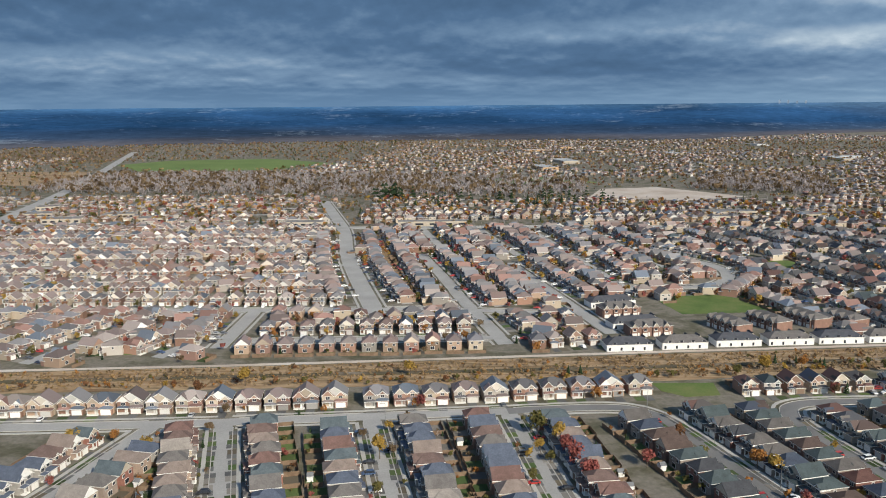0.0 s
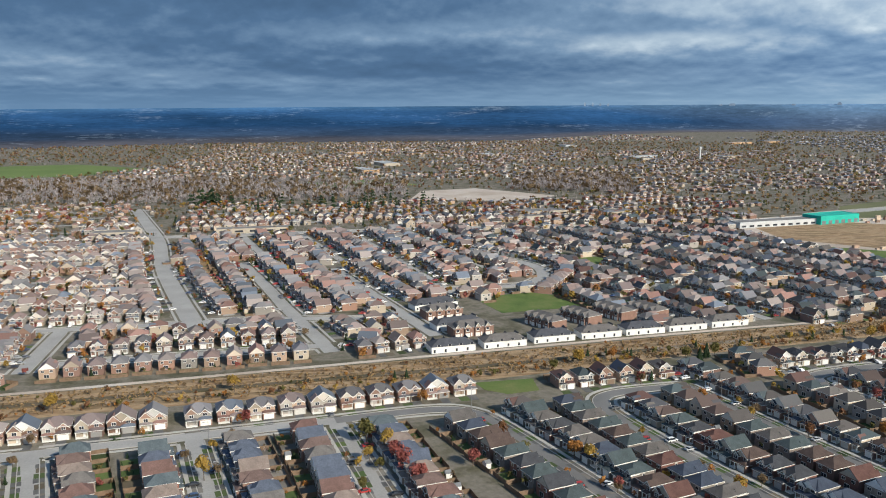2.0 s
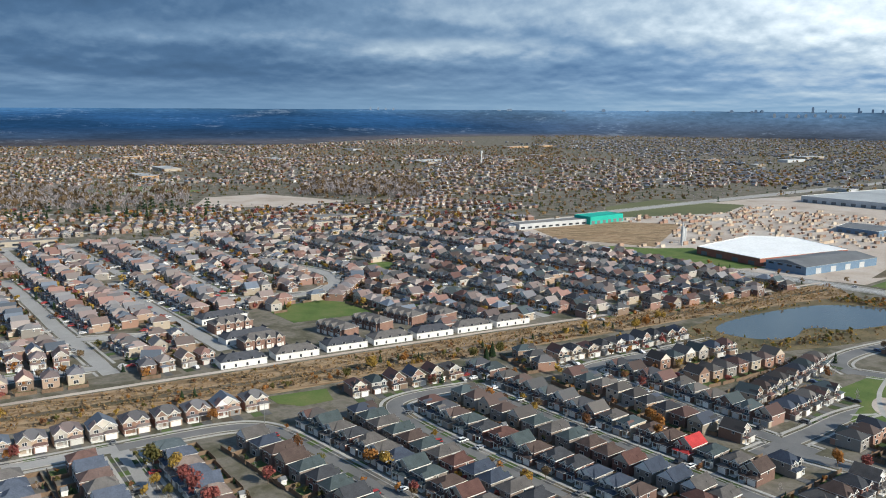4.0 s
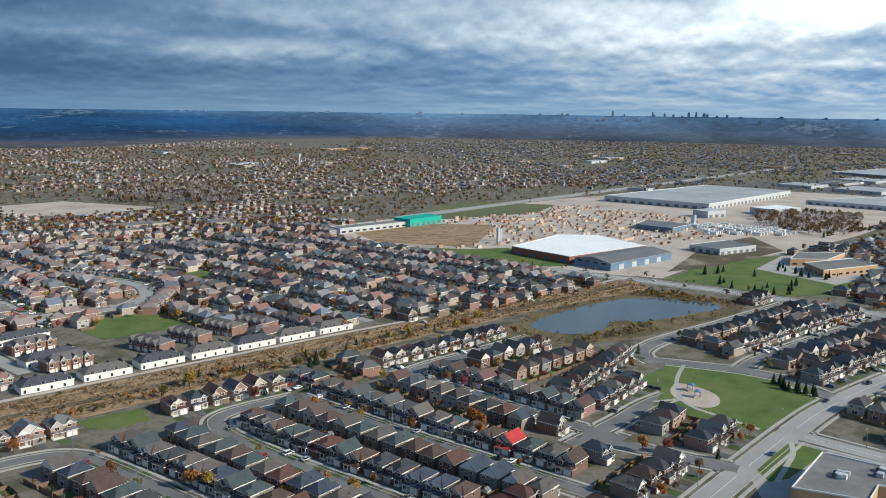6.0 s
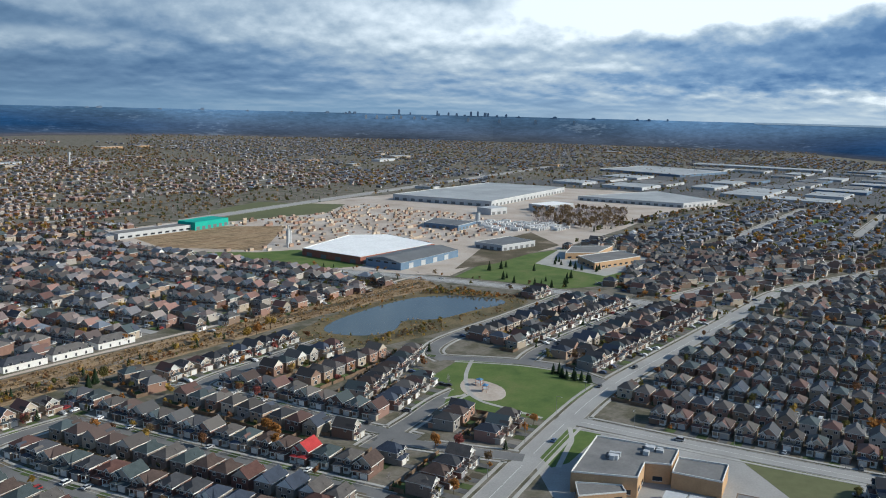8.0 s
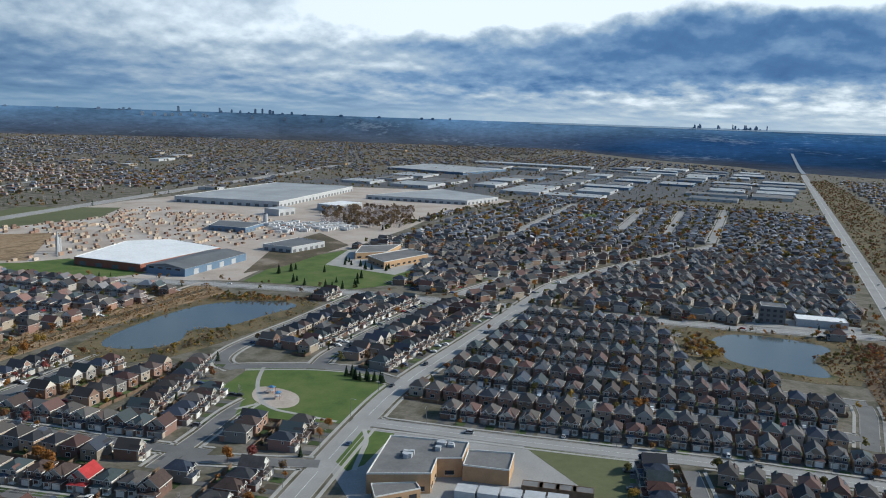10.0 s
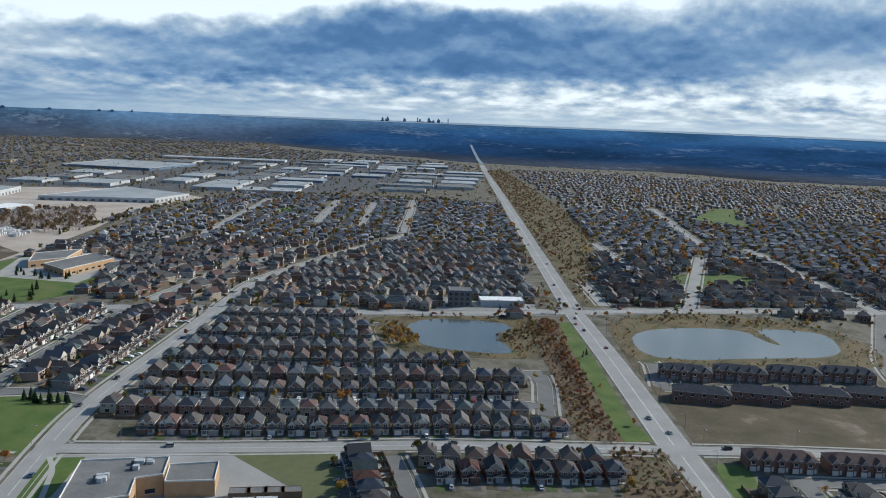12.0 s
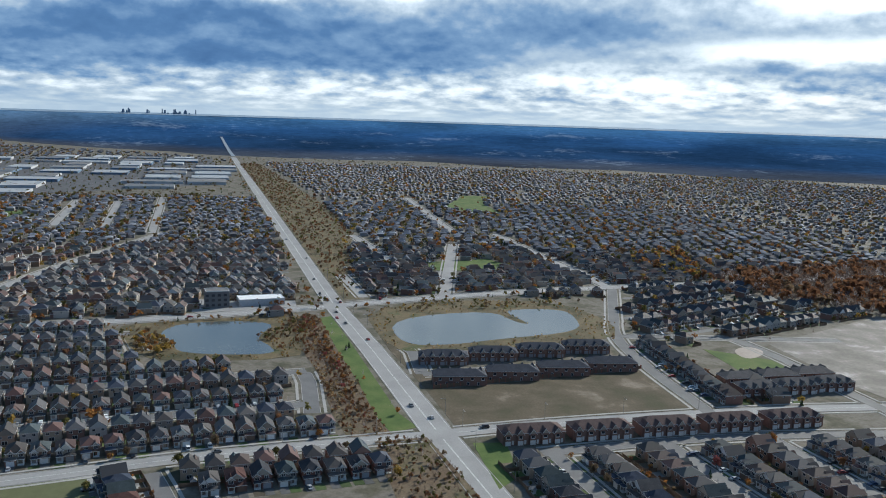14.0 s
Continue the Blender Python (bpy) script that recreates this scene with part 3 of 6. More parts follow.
road([(-108, 459), (-46, 462), (34, 464)], 4.0, STREET)
road([(-19, 733), (4, 613), (16, 534), (34, 450)], 4.1, STREET)
road([(55, 690), (69, 611), (83, 535), (96, 470)], 4.1, STREET)
road([(180, 730), (209, 696), (222, 650), (205, 605), (172, 586), (120, 592)], 4.6, STREET)
road([(-900, 905), (-292, 925), (-100, 893), (60, 897), (250, 900), (470, 850)], 5.5, "asphalt cross road lined with trees and low shops")
DIAG = [(-420, 650), (-513, 980), (-565, 1261), (-712, 1847), (-861, 2400)]
road(DIAG, 9.0, "wide pale asphalt highway running far off past fields", kerb=False, walks=(False, False))
road([(357, -137), (361, -180), (364, -241), (358, -300), (352, -380)], 4.0, STREET)
for yy in (-146, -206, -262, -318):
    road([(360, yy + 4), (312, yy), (250, yy - 6)], 3.9, STREET)
road([(398, -247), (480, -251), (560, -262), (640, -300), (727, -336)], 4.1, STREET)
road([(540, -350), (481, -355), (395, -346), (340, -350)], 4.1, STREET)
road([(485, -106), (488, -180), (494, -251)], 4.0, STREET)
road([(540, -108), (520, -112), (485, -106)], 4.0, STREET)
road([(560, -262), (545, -350), (530, -430)], 4.0, STREET)
LONG = "long street of pale asphalt seen far off"
road([(921, 339), (1473, 384)], 4.4, LONG)
road([(1156, 175), (1483, 202)], 4.4, LONG)
road([(1102, 112), (1566, 140)], 4.4, LONG)
road([(1172, 240), (1501, 268)], 5, LONG)
road([(640, 262), (718, 253), (790, 250), (895, 212), (1000, 188)], 4, LONG)
road([(812, -92), (706, -100)], 4, LONG)
road([(1088, -135), (891, -154)], 4.4, LONG)
road([(1600, -300), (1118, -277)], 4.4, LONG)
road([(1100, -330), (727, -336)], 5, LONG)
road([(1010, -250), (820, -200), (705, -170)], 5, LONG)
road([(640, 900), (1100, 1010), (2200, 1250)], 9, "far main road of pale asphalt")

road([(292, 178), (283, 198), (277, 214), (270, 232)], 4.0, STREET)

# ---- special grounds ----
CORRIDOR = [(-900, 330), (-204, 375), (4, 383), (111, 387), (220, 402), (326, 411), (410, 420), (548, 424),
            (568, 462), (469, 452), (257, 441), (81, 427), (0, 421), (-109, 412), (-220, 406), (-900, 368)]
sheet("ground_corridor", CORRIDOR, 0.06, weeds, "strip of dry brown weeds and grass along a former railway", "weeds")
strip_path = strip(Shell(), [(-900, 372), (-220, 409), (-109, 415), (0, 424), (81, 431), (257, 445), (469, 456), (566, 466)], -1.6, 1.6, -0.3, 0.14)
tagged(new("path", strip_path.mesh("path", [gravel])), "pale gravel path along the weedy corridor", "path", "", "structure")
rail = strip(Shell(), [(-900, 350), (-204, 391), (4, 402), (111, 407), (326, 427), (548, 444)], -2.2, 2.2, -0.3, 0.5)
tagged(new("track_bed", rail.mesh("track_bed", [dirt])), "low brown earth bank running along the corridor", "embankment", "", "structure")


def rounded(pts, n=2):
    for _ in range(n):
        pts = [q for a, b in zip(pts, pts[1:] + pts[:1]) for q in ((a[0] * .75 + b[0] * .25, a[1] * .75 + b[1] * .25), (a[0] * .25 + b[0] * .75, a[1] * .25 + b[1] * .75))]
    return pts


POND1 = [(376, 392), (425, 409), (512, 414), (545, 366), (535, 345), (500, 352), (455, 352), (440, 372), (410, 352), (385, 362)]
POND2 = [(600, 58), (575, 44), (545, 40), (536, -22), (560, -18), (580, -8), (626, -28), (632, 40)]
POND3 = [(628, -108), (552, -104), (548, -140), (560, -175), (575, -245), (622, -258), (648, -256), (652, -215), (640, -205), (600, -214), (606, -204), (650, -196)]
BANK0 = [(97, 383), (126, 383), (124, 366), (108, 364), (99, 372)]
BANK1 = [(350, 392), (420, 419), (552, 423), (560, 340), (520, 332), (430, 330), (360, 340)]
BANK2 = [(620, 90), (560, 70), (528, 50), (526, -35), (560, -40), (650, -55), (632, 60)]
BANK3 = [(655, -92), (540, -95), (532, -125), (545, -258), (600, -282), (680, -262), (690, -160)]
for k, (bank, pond) in enumerate(((BANK1, POND1), (BANK2, POND2), (BANK3, POND3))):
    sheet("ground_bank", rounded(bank, 1), 0.10, bank_ground, "weedy brown bank of reeds round a pond", "bank")
    sheet("water", rounded(pond), 0.16, water, "still grey-blue storm pond reflecting the sky", "pond")
sheet("lawn_corner", BANK0, 0.1, lawn, "green corner lawn beside houses", "lawn")
PARK = [(388, 284), (405, 252), (413, 215), (401, 202), (337, 194), (330, 215), (322, 244), (345, 256), (352, 276)]
sheet("lawn_park", PARK, 0.09, lawn, "mown green lawn of a small neighbourhood park", "lawn")
PLAY = [(366, 262), (366, 238), (352, 226), (340, 228), (340, 243), (350, 256)]
sheet("playground", rounded(PLAY), 0.13, gravel, "sandy playground oval in the park lawn", "playground")
for pth in ([(393, 278), (370, 266), (352, 252), (340, 240), (336, 222), (338, 197)], [(341, 244), (329, 249)], [(336, 181), (323, 172), (309, 168), (293, 162)]):
    sh = strip(Shell(), smooth(pth), -1.1, 1.1, -0.2, 0.16)
    tagged(new("path", sh.mesh("path", [concrete])), "pale concrete footpath across the grass", "path", "", "structure")
VERGE = [(634, -57), (640, -66), (560, -72), (420, -80), (398, -86), (392, -72), (412, -68), (470, -66), (560, -60)]
sheet("lawn_verge", VERGE, 0.12, lawn, "narrow strip of green mown grass beside the main road", "lawn")
BUSH = [(640, -34), (634, -57), (560, -60), (470, -66), (412, -68), (390, -72), (388, -50), (425, -46), (500, -44), (560, -36)]
sheet("ground_bush", BUSH, 0.08, scrub, "rough brown scrubland beside the main road", "scrub")
BUSH2 = [(382, -62), (384, -88), (300, -98), (250, -104), (250, -62)]
sheet("ground_bush", BUSH2, 0.08, scrub, "rough brown scrubland beside the main road", "scrub")
ROUGH = [(640, -94), (540, -95), (460, -102), (398, -105), (395, -118), (455, -112), (530, -110), (560, -104), (650, -100)]
sheet("ground_rough", ROUGH, 0.08, dirt, "bare brown verge and ditch beside the main road", "verge")
DIRT = [(455, -108), (477, -244), (404, -242), (399, -110)]
sheet("ground_lot", DIRT, 0.09, dirt, "empty building lot of bare soil and thin weeds", "vacant lot")
MUD = [(526, -368), (600, -520), (420, -560), (402, -366), (432, -362)]
sheet("ground_mud", MUD, 0.09, mud, "cleared field of pale churned mud with ruts", "mud field")
PARK3 = [(520, -312), (486, -348), (455, -340), (459, -308)]
sheet("lawn_park", PARK3, 0.09, lawn, "small green park with a sandy play area", "lawn")
PARK_N = [(142, 548), (176, 575), (205, 548), (214, 520), (148, 514)]
sheet("lawn_park", PARK_N, 0.09, lawn, "green park lawn between town houses", "lawn")
PARK_N2 = [(262, 700), (298, 684), (272, 644), (245, 650)]
sheet("lawn_park", PARK_N2, 0.09, lawn, "small green sports lawn among houses", "lawn")
SCHOOL_LAND = [(338, 182), (290, 172), (268, 150), (255, 60), (320, 52), (362, 60), (352, 120)]
sheet("ground_school", SCHOOL_LAND, 0.06, asphalt_pale, "worn asphalt yard round the school", "schoolyard")
sheet("lawn_school", [(352, 108), (360, 62), (318, 53), (262, 50), (262, 62), (322, 74)], 0.1, olive, "worn grass field beside the school", "lawn")
sheet("lawn_school", [(335, 181), (297, 173), (291, 164), (300, 161), (338, 166)], 0.1, lawn, "green lawn island before the school", "lawn")
GREEN_E = [(590, 440), (700, 470), (800, 450), (735, 405), (720, 345), (690, 312), (640, 330), (612, 345), (604, 390)]
sheet("lawn_open", GREEN_E, 0.08, lawn, "open green parkland beside an industrial site", "lawn")
FAC_LAND = [(520, 560), (500, 700), (480, 800), (520, 880), (680, 905), (1000, 965), (1420, 970), (1560, 660), (1440, 490), (1210, 520), (1000, 480), (800, 455), (700, 475), (590, 445)]
sheet("ground_works", FAC_LAND, 0.05, gravel, "pale gravel industrial yard", "industrial yard")
GREEN_BIG = [(660, 860), (830, 845), (930, 905), (850, 1010), (720, 960)]
sheet("field_olive", GREEN_BIG, 0.09, olive, "large flat olive-green field", "field")
BROWN_F = [(500, 745), (522, 850), (640, 830), (700, 780), (560, 660)]
sheet("field_brown", BROWN_F, 0.09, weeds, "dry brown field beside the works", "field")
GRASS_F = [(505, 700), (550, 655), (590, 640), (575, 530), (530, 545), (508, 600)]
sheet("lawn_works", GRASS_F, 0.1, lawn, "green grass strip before the works", "lawn")
CROP = [(-715, 1880), (-604, 1700), (-347, 1715), (-225, 1880), (-407, 2060), (-640, 2020)]
sheet("field_green", CROP, 0.08, crop, "large bright green crop field far off", "field")
sheet("field_brown", [(-1500, 1300), (-620, 1420), (-700, 1700), (-1500, 1750)], 0.07, weeds, "brown open field beside the highway", "field")
sheet("field_brown", [(-1700, 1900), (-770, 1960), (-900, 2750), (-1500, 2450)], 0.07, scrub, "wide brown open fields beside the highway", "field")
TAN_F = [(240, 1290), (330, 1310), (420, 1170), (326, 1130), (200, 1170)]
sheet("field_tan", TAN_F, 0.08, gravel, "bare tan field among far trees", "field")
MID_GREEN = [(60, 1480), (190, 1500), (260, 1390), (120, 1370)]
sheet("field_green", MID_GREEN, 0.08, crop, "green clearing among bare woods", "field")
WOOD1 = [(-640, 1290), (-640, 1590), (-100, 1560), (240, 1420), (200, 1180), (-80, 1190), (-300, 1230)]
WOOD2 = [(370, 1270), (474, 1480), (640, 1430), (540, 1165)]
WOOD3 = [(945, 585), (965, 505), (1045, 500), (1180, 560), (1170, 625), (1080, 660)]
WOOD4 = [(775, -470), (850, -760), (590, -760), (560, -560), (660, -462)]
STRIP = [(2629, 20), (1455, -45), (920, -70), (700, -82), (700, -96), (800, -96), (880, -108), (976, -120), (1100, -138), (1455, -132), (2600, -40)]
sheet("ground_strip", STRIP, 0.05, bank_ground, "brown scrub strip beside the main road", "scrub")
INDUST = [(1520, 760), (1540, 420), (1862, 40), (2940, 110), (2700, 900), (1500, 1000)]
sheet("ground_indust", INDUST, 0.05, asphalt_dark, "paved ground of a large industrial district", "industrial ground")
SHOPS = [(662, -42), (708, -42), (708, 38), (662, 38)]
sheet("ground_shops", SHOPS, 0.07, asphalt_pale, "pale paved lot round a small shop", "car park")
sheet("playground", rounded([(514, -330), (524, -350), (506, -354), (489, -328)]), 0.13, gravel, "pale sandy play area in a small park", "playground")
sheet("lawn_corner", [(374, -108), (372, -124), (334, -119), (322, -106)], 0.1, lawn, "green corner lawn beside the main road", "lawn")
SOIL = [(620, 462), (778, 534), (885, 546), (820, 468), (670, 452)]
sheet("ground_soil", SOIL, 0.1, dirt, "bare brown earth strip beside the works", "soil")
SCHOOL_E = [(690, 345), (800, 340), (850, 410), (790, 452), (700, 425)]
sheet("ground_school", SCHOOL_E, 0.11, concrete, "pale paved yard round the far school", "schoolyard")
FIELD_E = [(1328, 336), (1343, 313), (1264, 295), (1250, 316)]
sheet("lawn_field", FIELD_E, 0.09, lawn, "small green field among rows of houses", "lawn")
FIELD_S = [(879, -189), (900, -265), (843, -275), (827, -234), (833, -184)]
sheet("lawn_field", FIELD_S, 0.09, lawn, "green school field among dark roofs", "lawn")
FIELD_S2 = [(1415, -328), (1660, -427), (1655, -476), (1497, -424), (1315, -412), (1390, -355)]
sheet("lawn_field", FIELD_S2, 0.09, lawn, "far green sports field", "lawn")
NOBUILD = [CORRIDOR, BANK1, BANK2, BANK3, PARK, VERGE, BUSH, BUSH2, ROUGH, DIRT, MUD, PARK3, PARK_N, PARK_N2, SCHOOL_LAND, GREEN_E, FAC_LAND, GREEN_BIG,
           CROP, TAN_F, MID_GREEN, WOOD1, WOOD2, WOOD3, WOOD4, STRIP, INDUST, FIELD_S, FIELD_S2, SOIL, SCHOOL_E, FIELD_E, SHOPS]


# ---- houses ----
def house_parts(v):
    """The parts of one house, front towards -y: name, shell, label. Materials: 0 wall, 1 roof, 2 white, 3 glass, 4 door."""
    rnd = random.Random(v)
    wide = v >= 4
    w, d = (11.0, 12.0) if wide else (7.7, 12.6)
    x, y = w / 2, d / 2
    e = 5.0
    out = []
    body = Shell().box(-x, x, -y + 2.4, y, 0, e)
    g0, g1 = (x - 5.4, x - 0.2) if wide else ((x - 4.2, x) if v % 2 else (-x, -x + 4.2))
    b0, b1 = (-x, g0 - 0.3) if g0 > -x + 1 else (g1 + 0.3, x)
    body.box(g0, g1, -y + 0.2, -y + 2.6, 0, 2.7)
    if v % 2 or wide:
        body.box(b0 + 0.1, b1 - 0.2, -y + 1.6, -y + 2.6, 0, e)
    out.append(("wall", body, ""))
    h = 2.6 + 0.25 * (v % 3) + (0.3 if wide else 0)
    if v in (1, 5):
        out.append(("roof", Shell().gable(-x, x, -y + 2.4, y, e, h + 0.3, 0.32, fill=5), ""))
    elif v == 3:
        out.append(("roof", Shell().hip(-x, x, -y + 2.4, y, e, h, cut=1.0).gable(-x + 0.9, x - 0.9, -y + 1.9, y - 4, e, h * 0.92, 0.3, fill=5), ""))
    else:
        out.append(("roof", Shell().hip(-x, x, -y + 2.4, y, e, h, cut=0.9 if v % 3 else 1.0), ""))
    out.append(("garage_roof", Shell().hip(g0, g1, -y + 0.2, -y + 3.2, 2.7, 1.0), ""))
    gw = b1 - b0 - 0.3
    out.append(("gable", Shell().gable(b0 + 0.1, b1 - 0.2, -y + (1.6 if v % 2 or wide else 2.3), -y + 6.0, e, gw * 0.5, fill=5), ""))
    if wide or v == 2:
        out.append(("gable", Shell().gable(g0 + 0.5, g1 - 0.5, -y + 2.3, -y + 6.2, e - 0.3, (g1 - g0 - 1) * 0.45, fill=5), ""))
    out.append(("garage_door", Shell().box(g0 + 0.5, g1 - 0.5, -y + 0.1, -y + 0.22, 0.1, 2.35, 4), ""))
    cx = (b0 + b1) / 2
    yd = -y + (1.6 if v % 2 or wide else 2.4)
    out.append(("front_door", Shell().box(cx + 0.5, cx + 1.5, yd - 0.08, yd + 0.05, 0.3, 2.4, 4), ""))
    out.append(("porch", Shell().box(b0 + 0.3, b1 - 0.3, yd - 1.7, yd, 0, 0.35, 2).box(b0 + 0.4, b0 + 0.65, yd - 1.6, yd - 1.35, 0.3, 2.6, 2)
                .box(b1 - 0.65, b1 - 0.4, yd - 1.6, yd - 1.35, 0.3, 2.6, 2), "white porch"))
    out.append(("porch_roof", Shell().hip(b0 + 0.3, b1 - 0.3, yd - 1.6, yd + 0.4, 2.6, 0.9, 0.25), ""))

    def window(xc, yc, z, ww, hh, back=False, sidew=0):
        s = Shell()
        if sidew:
            s.box(xc - 0.06, xc + 0.06, yc - ww / 2, yc + ww / 2, z, z + hh, 2)
            s.box(xc - 0.09, xc + 0.09, yc - ww / 2 + 0.13, yc + ww / 2 - 0.13, z + 0.13, z + hh - 0.13, 3)
        else:
            s.box(xc - ww / 2, xc + ww / 2, yc - 0.06, yc + 0.06, z, z + hh, 2)
            s.box(xc - ww / 2 + 0.13, xc - 0.05, yc - 0.09, yc + 0.09, z + 0.13, z + hh - 0.13, 3)
            s.box(xc + 0.05, xc + ww / 2 - 0.13, yc - 0.09, yc + 0.09, z + 0.13, z + hh - 0.13, 3)
        out.append(("window", s, ""))
    window(cx, yd - 0.02, 3.3, 1.9, 1.5)
    window((g0 + g1) / 2, -y + 2.38, 3.6, 1.8, 1.3)
    for xx in (-x * 0.52, x * 0.52):
        window(xx, y + 0.02, 3.3, 1.6, 1.3)
    window(0.3, y + 0.02, 0.5, 2.4, 1.9)
    window(x + 0.02, 1.5, 3.3, 1.1, 1.3, sidew=1)
    window(-x - 0.02, -0.5, 3.3, 1.1, 1.3, sidew=1)
    return out


def joined(parts):
    s = Shell()
    for _, p, _ in parts:
        base = len(s.v)
        s.v += p.v
        s.f += [tuple(base + i for i in f) for f in p.f]
        s.m += p.m
    return s


def town_parts(nu, e=6.3):
    """A row of nu joined town houses, front towards -y."""
    u, d = 6.2, 11.5
    L = nu * u / 2
    out = [("wall", Shell().box(-L, L, -d / 2, d / 2, 0, e), "")]
    out.append(("roof", Shell().hip(-L, L, -d / 2, d / 2, e, 3.2, 0.4), ""))
    for i in range(nu):
        c = -L + u * (i + 0.5)
        s = Shell().box(c - 2.5, c + 0.6, -d / 2 - 0.9, -d / 2 + 0.1, 0, e)
        out.append(("bay", s, ""))
        out.append(("gable", Shell().gable(c - 2.6, c + 0.7, -d / 2 - 0.9, -d / 2 + 5, e, 2.2, fill=5), ""))
        out.append(("garage_door", Shell().box(c - 2.3, c + 0.4, -d / 2 - 0.98, -d / 2 - 0.86, 0.1, 2.3, 4), ""))
        out.append(("front_door", Shell().box(c + 1.2, c + 2.2, -d / 2 - 0.06, -d / 2 + 0.06, 0.2, 2.3, 4), ""))
        for yy in (-d / 2 - 0.92, d / 2 + 0.02):
            out.append(("window", Shell().box(c - 1.9, c, yy - 0.05, yy + 0.05, 3.2, 4.6, 2).box(c - 1.75, c - 0.15, yy - 0.09, yy + 0.09, 3.55, 4.85, 3), ""))
        out.append(("window", Shell().box(c + 0.8, c + 2.2, d / 2 - 0.04, d / 2 + 0.06, 0.4, 2.3, 2).box(c + 0.95, c + 2.05, d / 2 - 0.05, d / 2 + 0.1, 0.5, 2.15, 3), ""))
    return out


DOOR = {"pale": (0.68, 0.66, 0.62), "brown": (0.16, 0.10, 0.07), "grey": (0.30, 0.30, 0.31)}
door_mats = {k: material("door_" + k, [c], 0.5, 2, 0.6) for k, c in DOOR.items()}
SCHEMES = []
for words, roof_c, wall_c, door in (
        ("brown brick", (0.135, 0.095, 0.085), (0.23, 0.14, 0.11), "pale"), ("grey stone", (0.085, 0.10, 0.135), (0.33, 0.31, 0.285), "pale"),
        ("tan brick", (0.205, 0.165, 0.145), (0.34, 0.255, 0.20), "pale"), ("dark red brick", (0.075, 0.078, 0.09), (0.22, 0.10, 0.08), "grey"),
        ("beige brick", (0.235, 0.21, 0.19), (0.39, 0.33, 0.26), "brown"), ("russet brick", (0.145, 0.09, 0.079), (0.27, 0.16, 0.12), "pale"),
        ("grey-brown brick", (0.135, 0.125, 0.12), (0.27, 0.215, 0.18), "pale"), ("red brick", (0.088, 0.108, 0.12), (0.26, 0.12, 0.09), "pale"),
        ("red-roofed brick", (0.41, 0.05, 0.05), (0.25, 0.15, 0.12), "pale"),
        # dark looks for the cool district, with cloud shade in their colours
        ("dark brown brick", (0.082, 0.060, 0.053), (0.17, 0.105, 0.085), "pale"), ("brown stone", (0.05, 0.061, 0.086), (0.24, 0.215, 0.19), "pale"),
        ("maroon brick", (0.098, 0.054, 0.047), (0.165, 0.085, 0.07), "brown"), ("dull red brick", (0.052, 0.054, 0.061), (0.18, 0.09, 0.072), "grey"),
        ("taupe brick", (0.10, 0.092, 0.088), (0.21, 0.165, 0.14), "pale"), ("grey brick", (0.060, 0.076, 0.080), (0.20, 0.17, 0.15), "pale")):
    tone = max(roof_c)
    shade = "bright red" if roof_c[0] > 0.4 else "slate-blue" if roof_c[2] > roof_c[0] * 1.2 else "charcoal" if tone < 0.15 else "russet" if roof_c[0] > 1.6 * roof_c[1] else "grey-brown" if tone < 0.25 else "light brown"
    rm = material("shingles_" + shade, [tuple(c * 0.82 for c in roof_c), tuple(c * 1.16 for c in roof_c)], 0.35, 2.2, 0.9, 0.25, spread=0.2, spec=0.12)
    wm = material("brick_" + words.split()[0], [tuple(c * 0.85 for c in wall_c), tuple(c * 1.12 for c in wall_c)], 0.6, 3.0, 0.9, spread=0.18)
    SCHEMES.append((words, shade, rm, wm, door_mats[door]))

stucco = material("tan_stucco", [(0.36, 0.31, 0.25), (0.43, 0.38, 0.31)], 0.4, 2, 0.9)
HOUSES = []  # x, y, heading of the front, variant, district tone (0 warm, 1 cool, darkened for cloud shade)
DRIVES = []


def along(pts):
    """Lengths along a polyline."""
    d = [0.0]
    for a, b in zip(pts, pts[1:]):
        d.append(d[-1] + math.dist(a, b))
    return d


def row(pts, side, off=14.8, lot=9.6, start=12, stop=10, tone=1, wide=False):
    """Houses along one side of a street, facing it."""
    line = offset_line(smooth(pts), side * off)
    d = along(line)
    s = start
    rnd = random.Random(int(line[0][0] * 7 + line[0][1]))
    while s < d[-1] - stop:
        i = max((j for j in range(len(d)) if d[j] <= s), default=0)
        i = min(i, len(line) - 2)
        a, b = line[i], line[i + 1]
        p = a + (b - a) * ((s - d[i]) / max(1e-6, d[i + 1] - d[i]))
        t = (b - a).normalized()
        nrm = Vector((-t.y, t.x)) * -side  # towards the street
        head = math.atan2(nrm.y, nrm.x) + math.pi / 2
        HOUSES.append((p.x + nrm.x * rnd.uniform(-0.8, 0.8), p.y + nrm.y * rnd.uniform(-0.8, 0.8), head, (4 + rnd.randrange(2)) if wide else rnd.randrange(4), tone))
        s += lot + rnd.uniform(0, 0.5)


A_, B_, C_, D_ = LANES["A"], LANES["B"], LANES["C"], LANES["D"]
row(A_, 1, start=14, tone=0); row(A_, -1, start=16, tone=0)
row(B_, 1, start=8, tone=0); row(B_, -1, start=8, tone=0)
row(C_, 1, start=10, tone=0); row(C_, -1, start=10, tone=0)
row(D_, 1, start=10, tone=0); row(D_, -1, start=14, tone=0)
row(LANES["E"][3:], 1, start=-6, tone=1); row(LANES["E"][3:], -1, start=-2, tone=1)
row(LANES["F"][2:], 1, start=-2, tone=1); row(LANES["F"][2:], -1, start=0, tone=1)
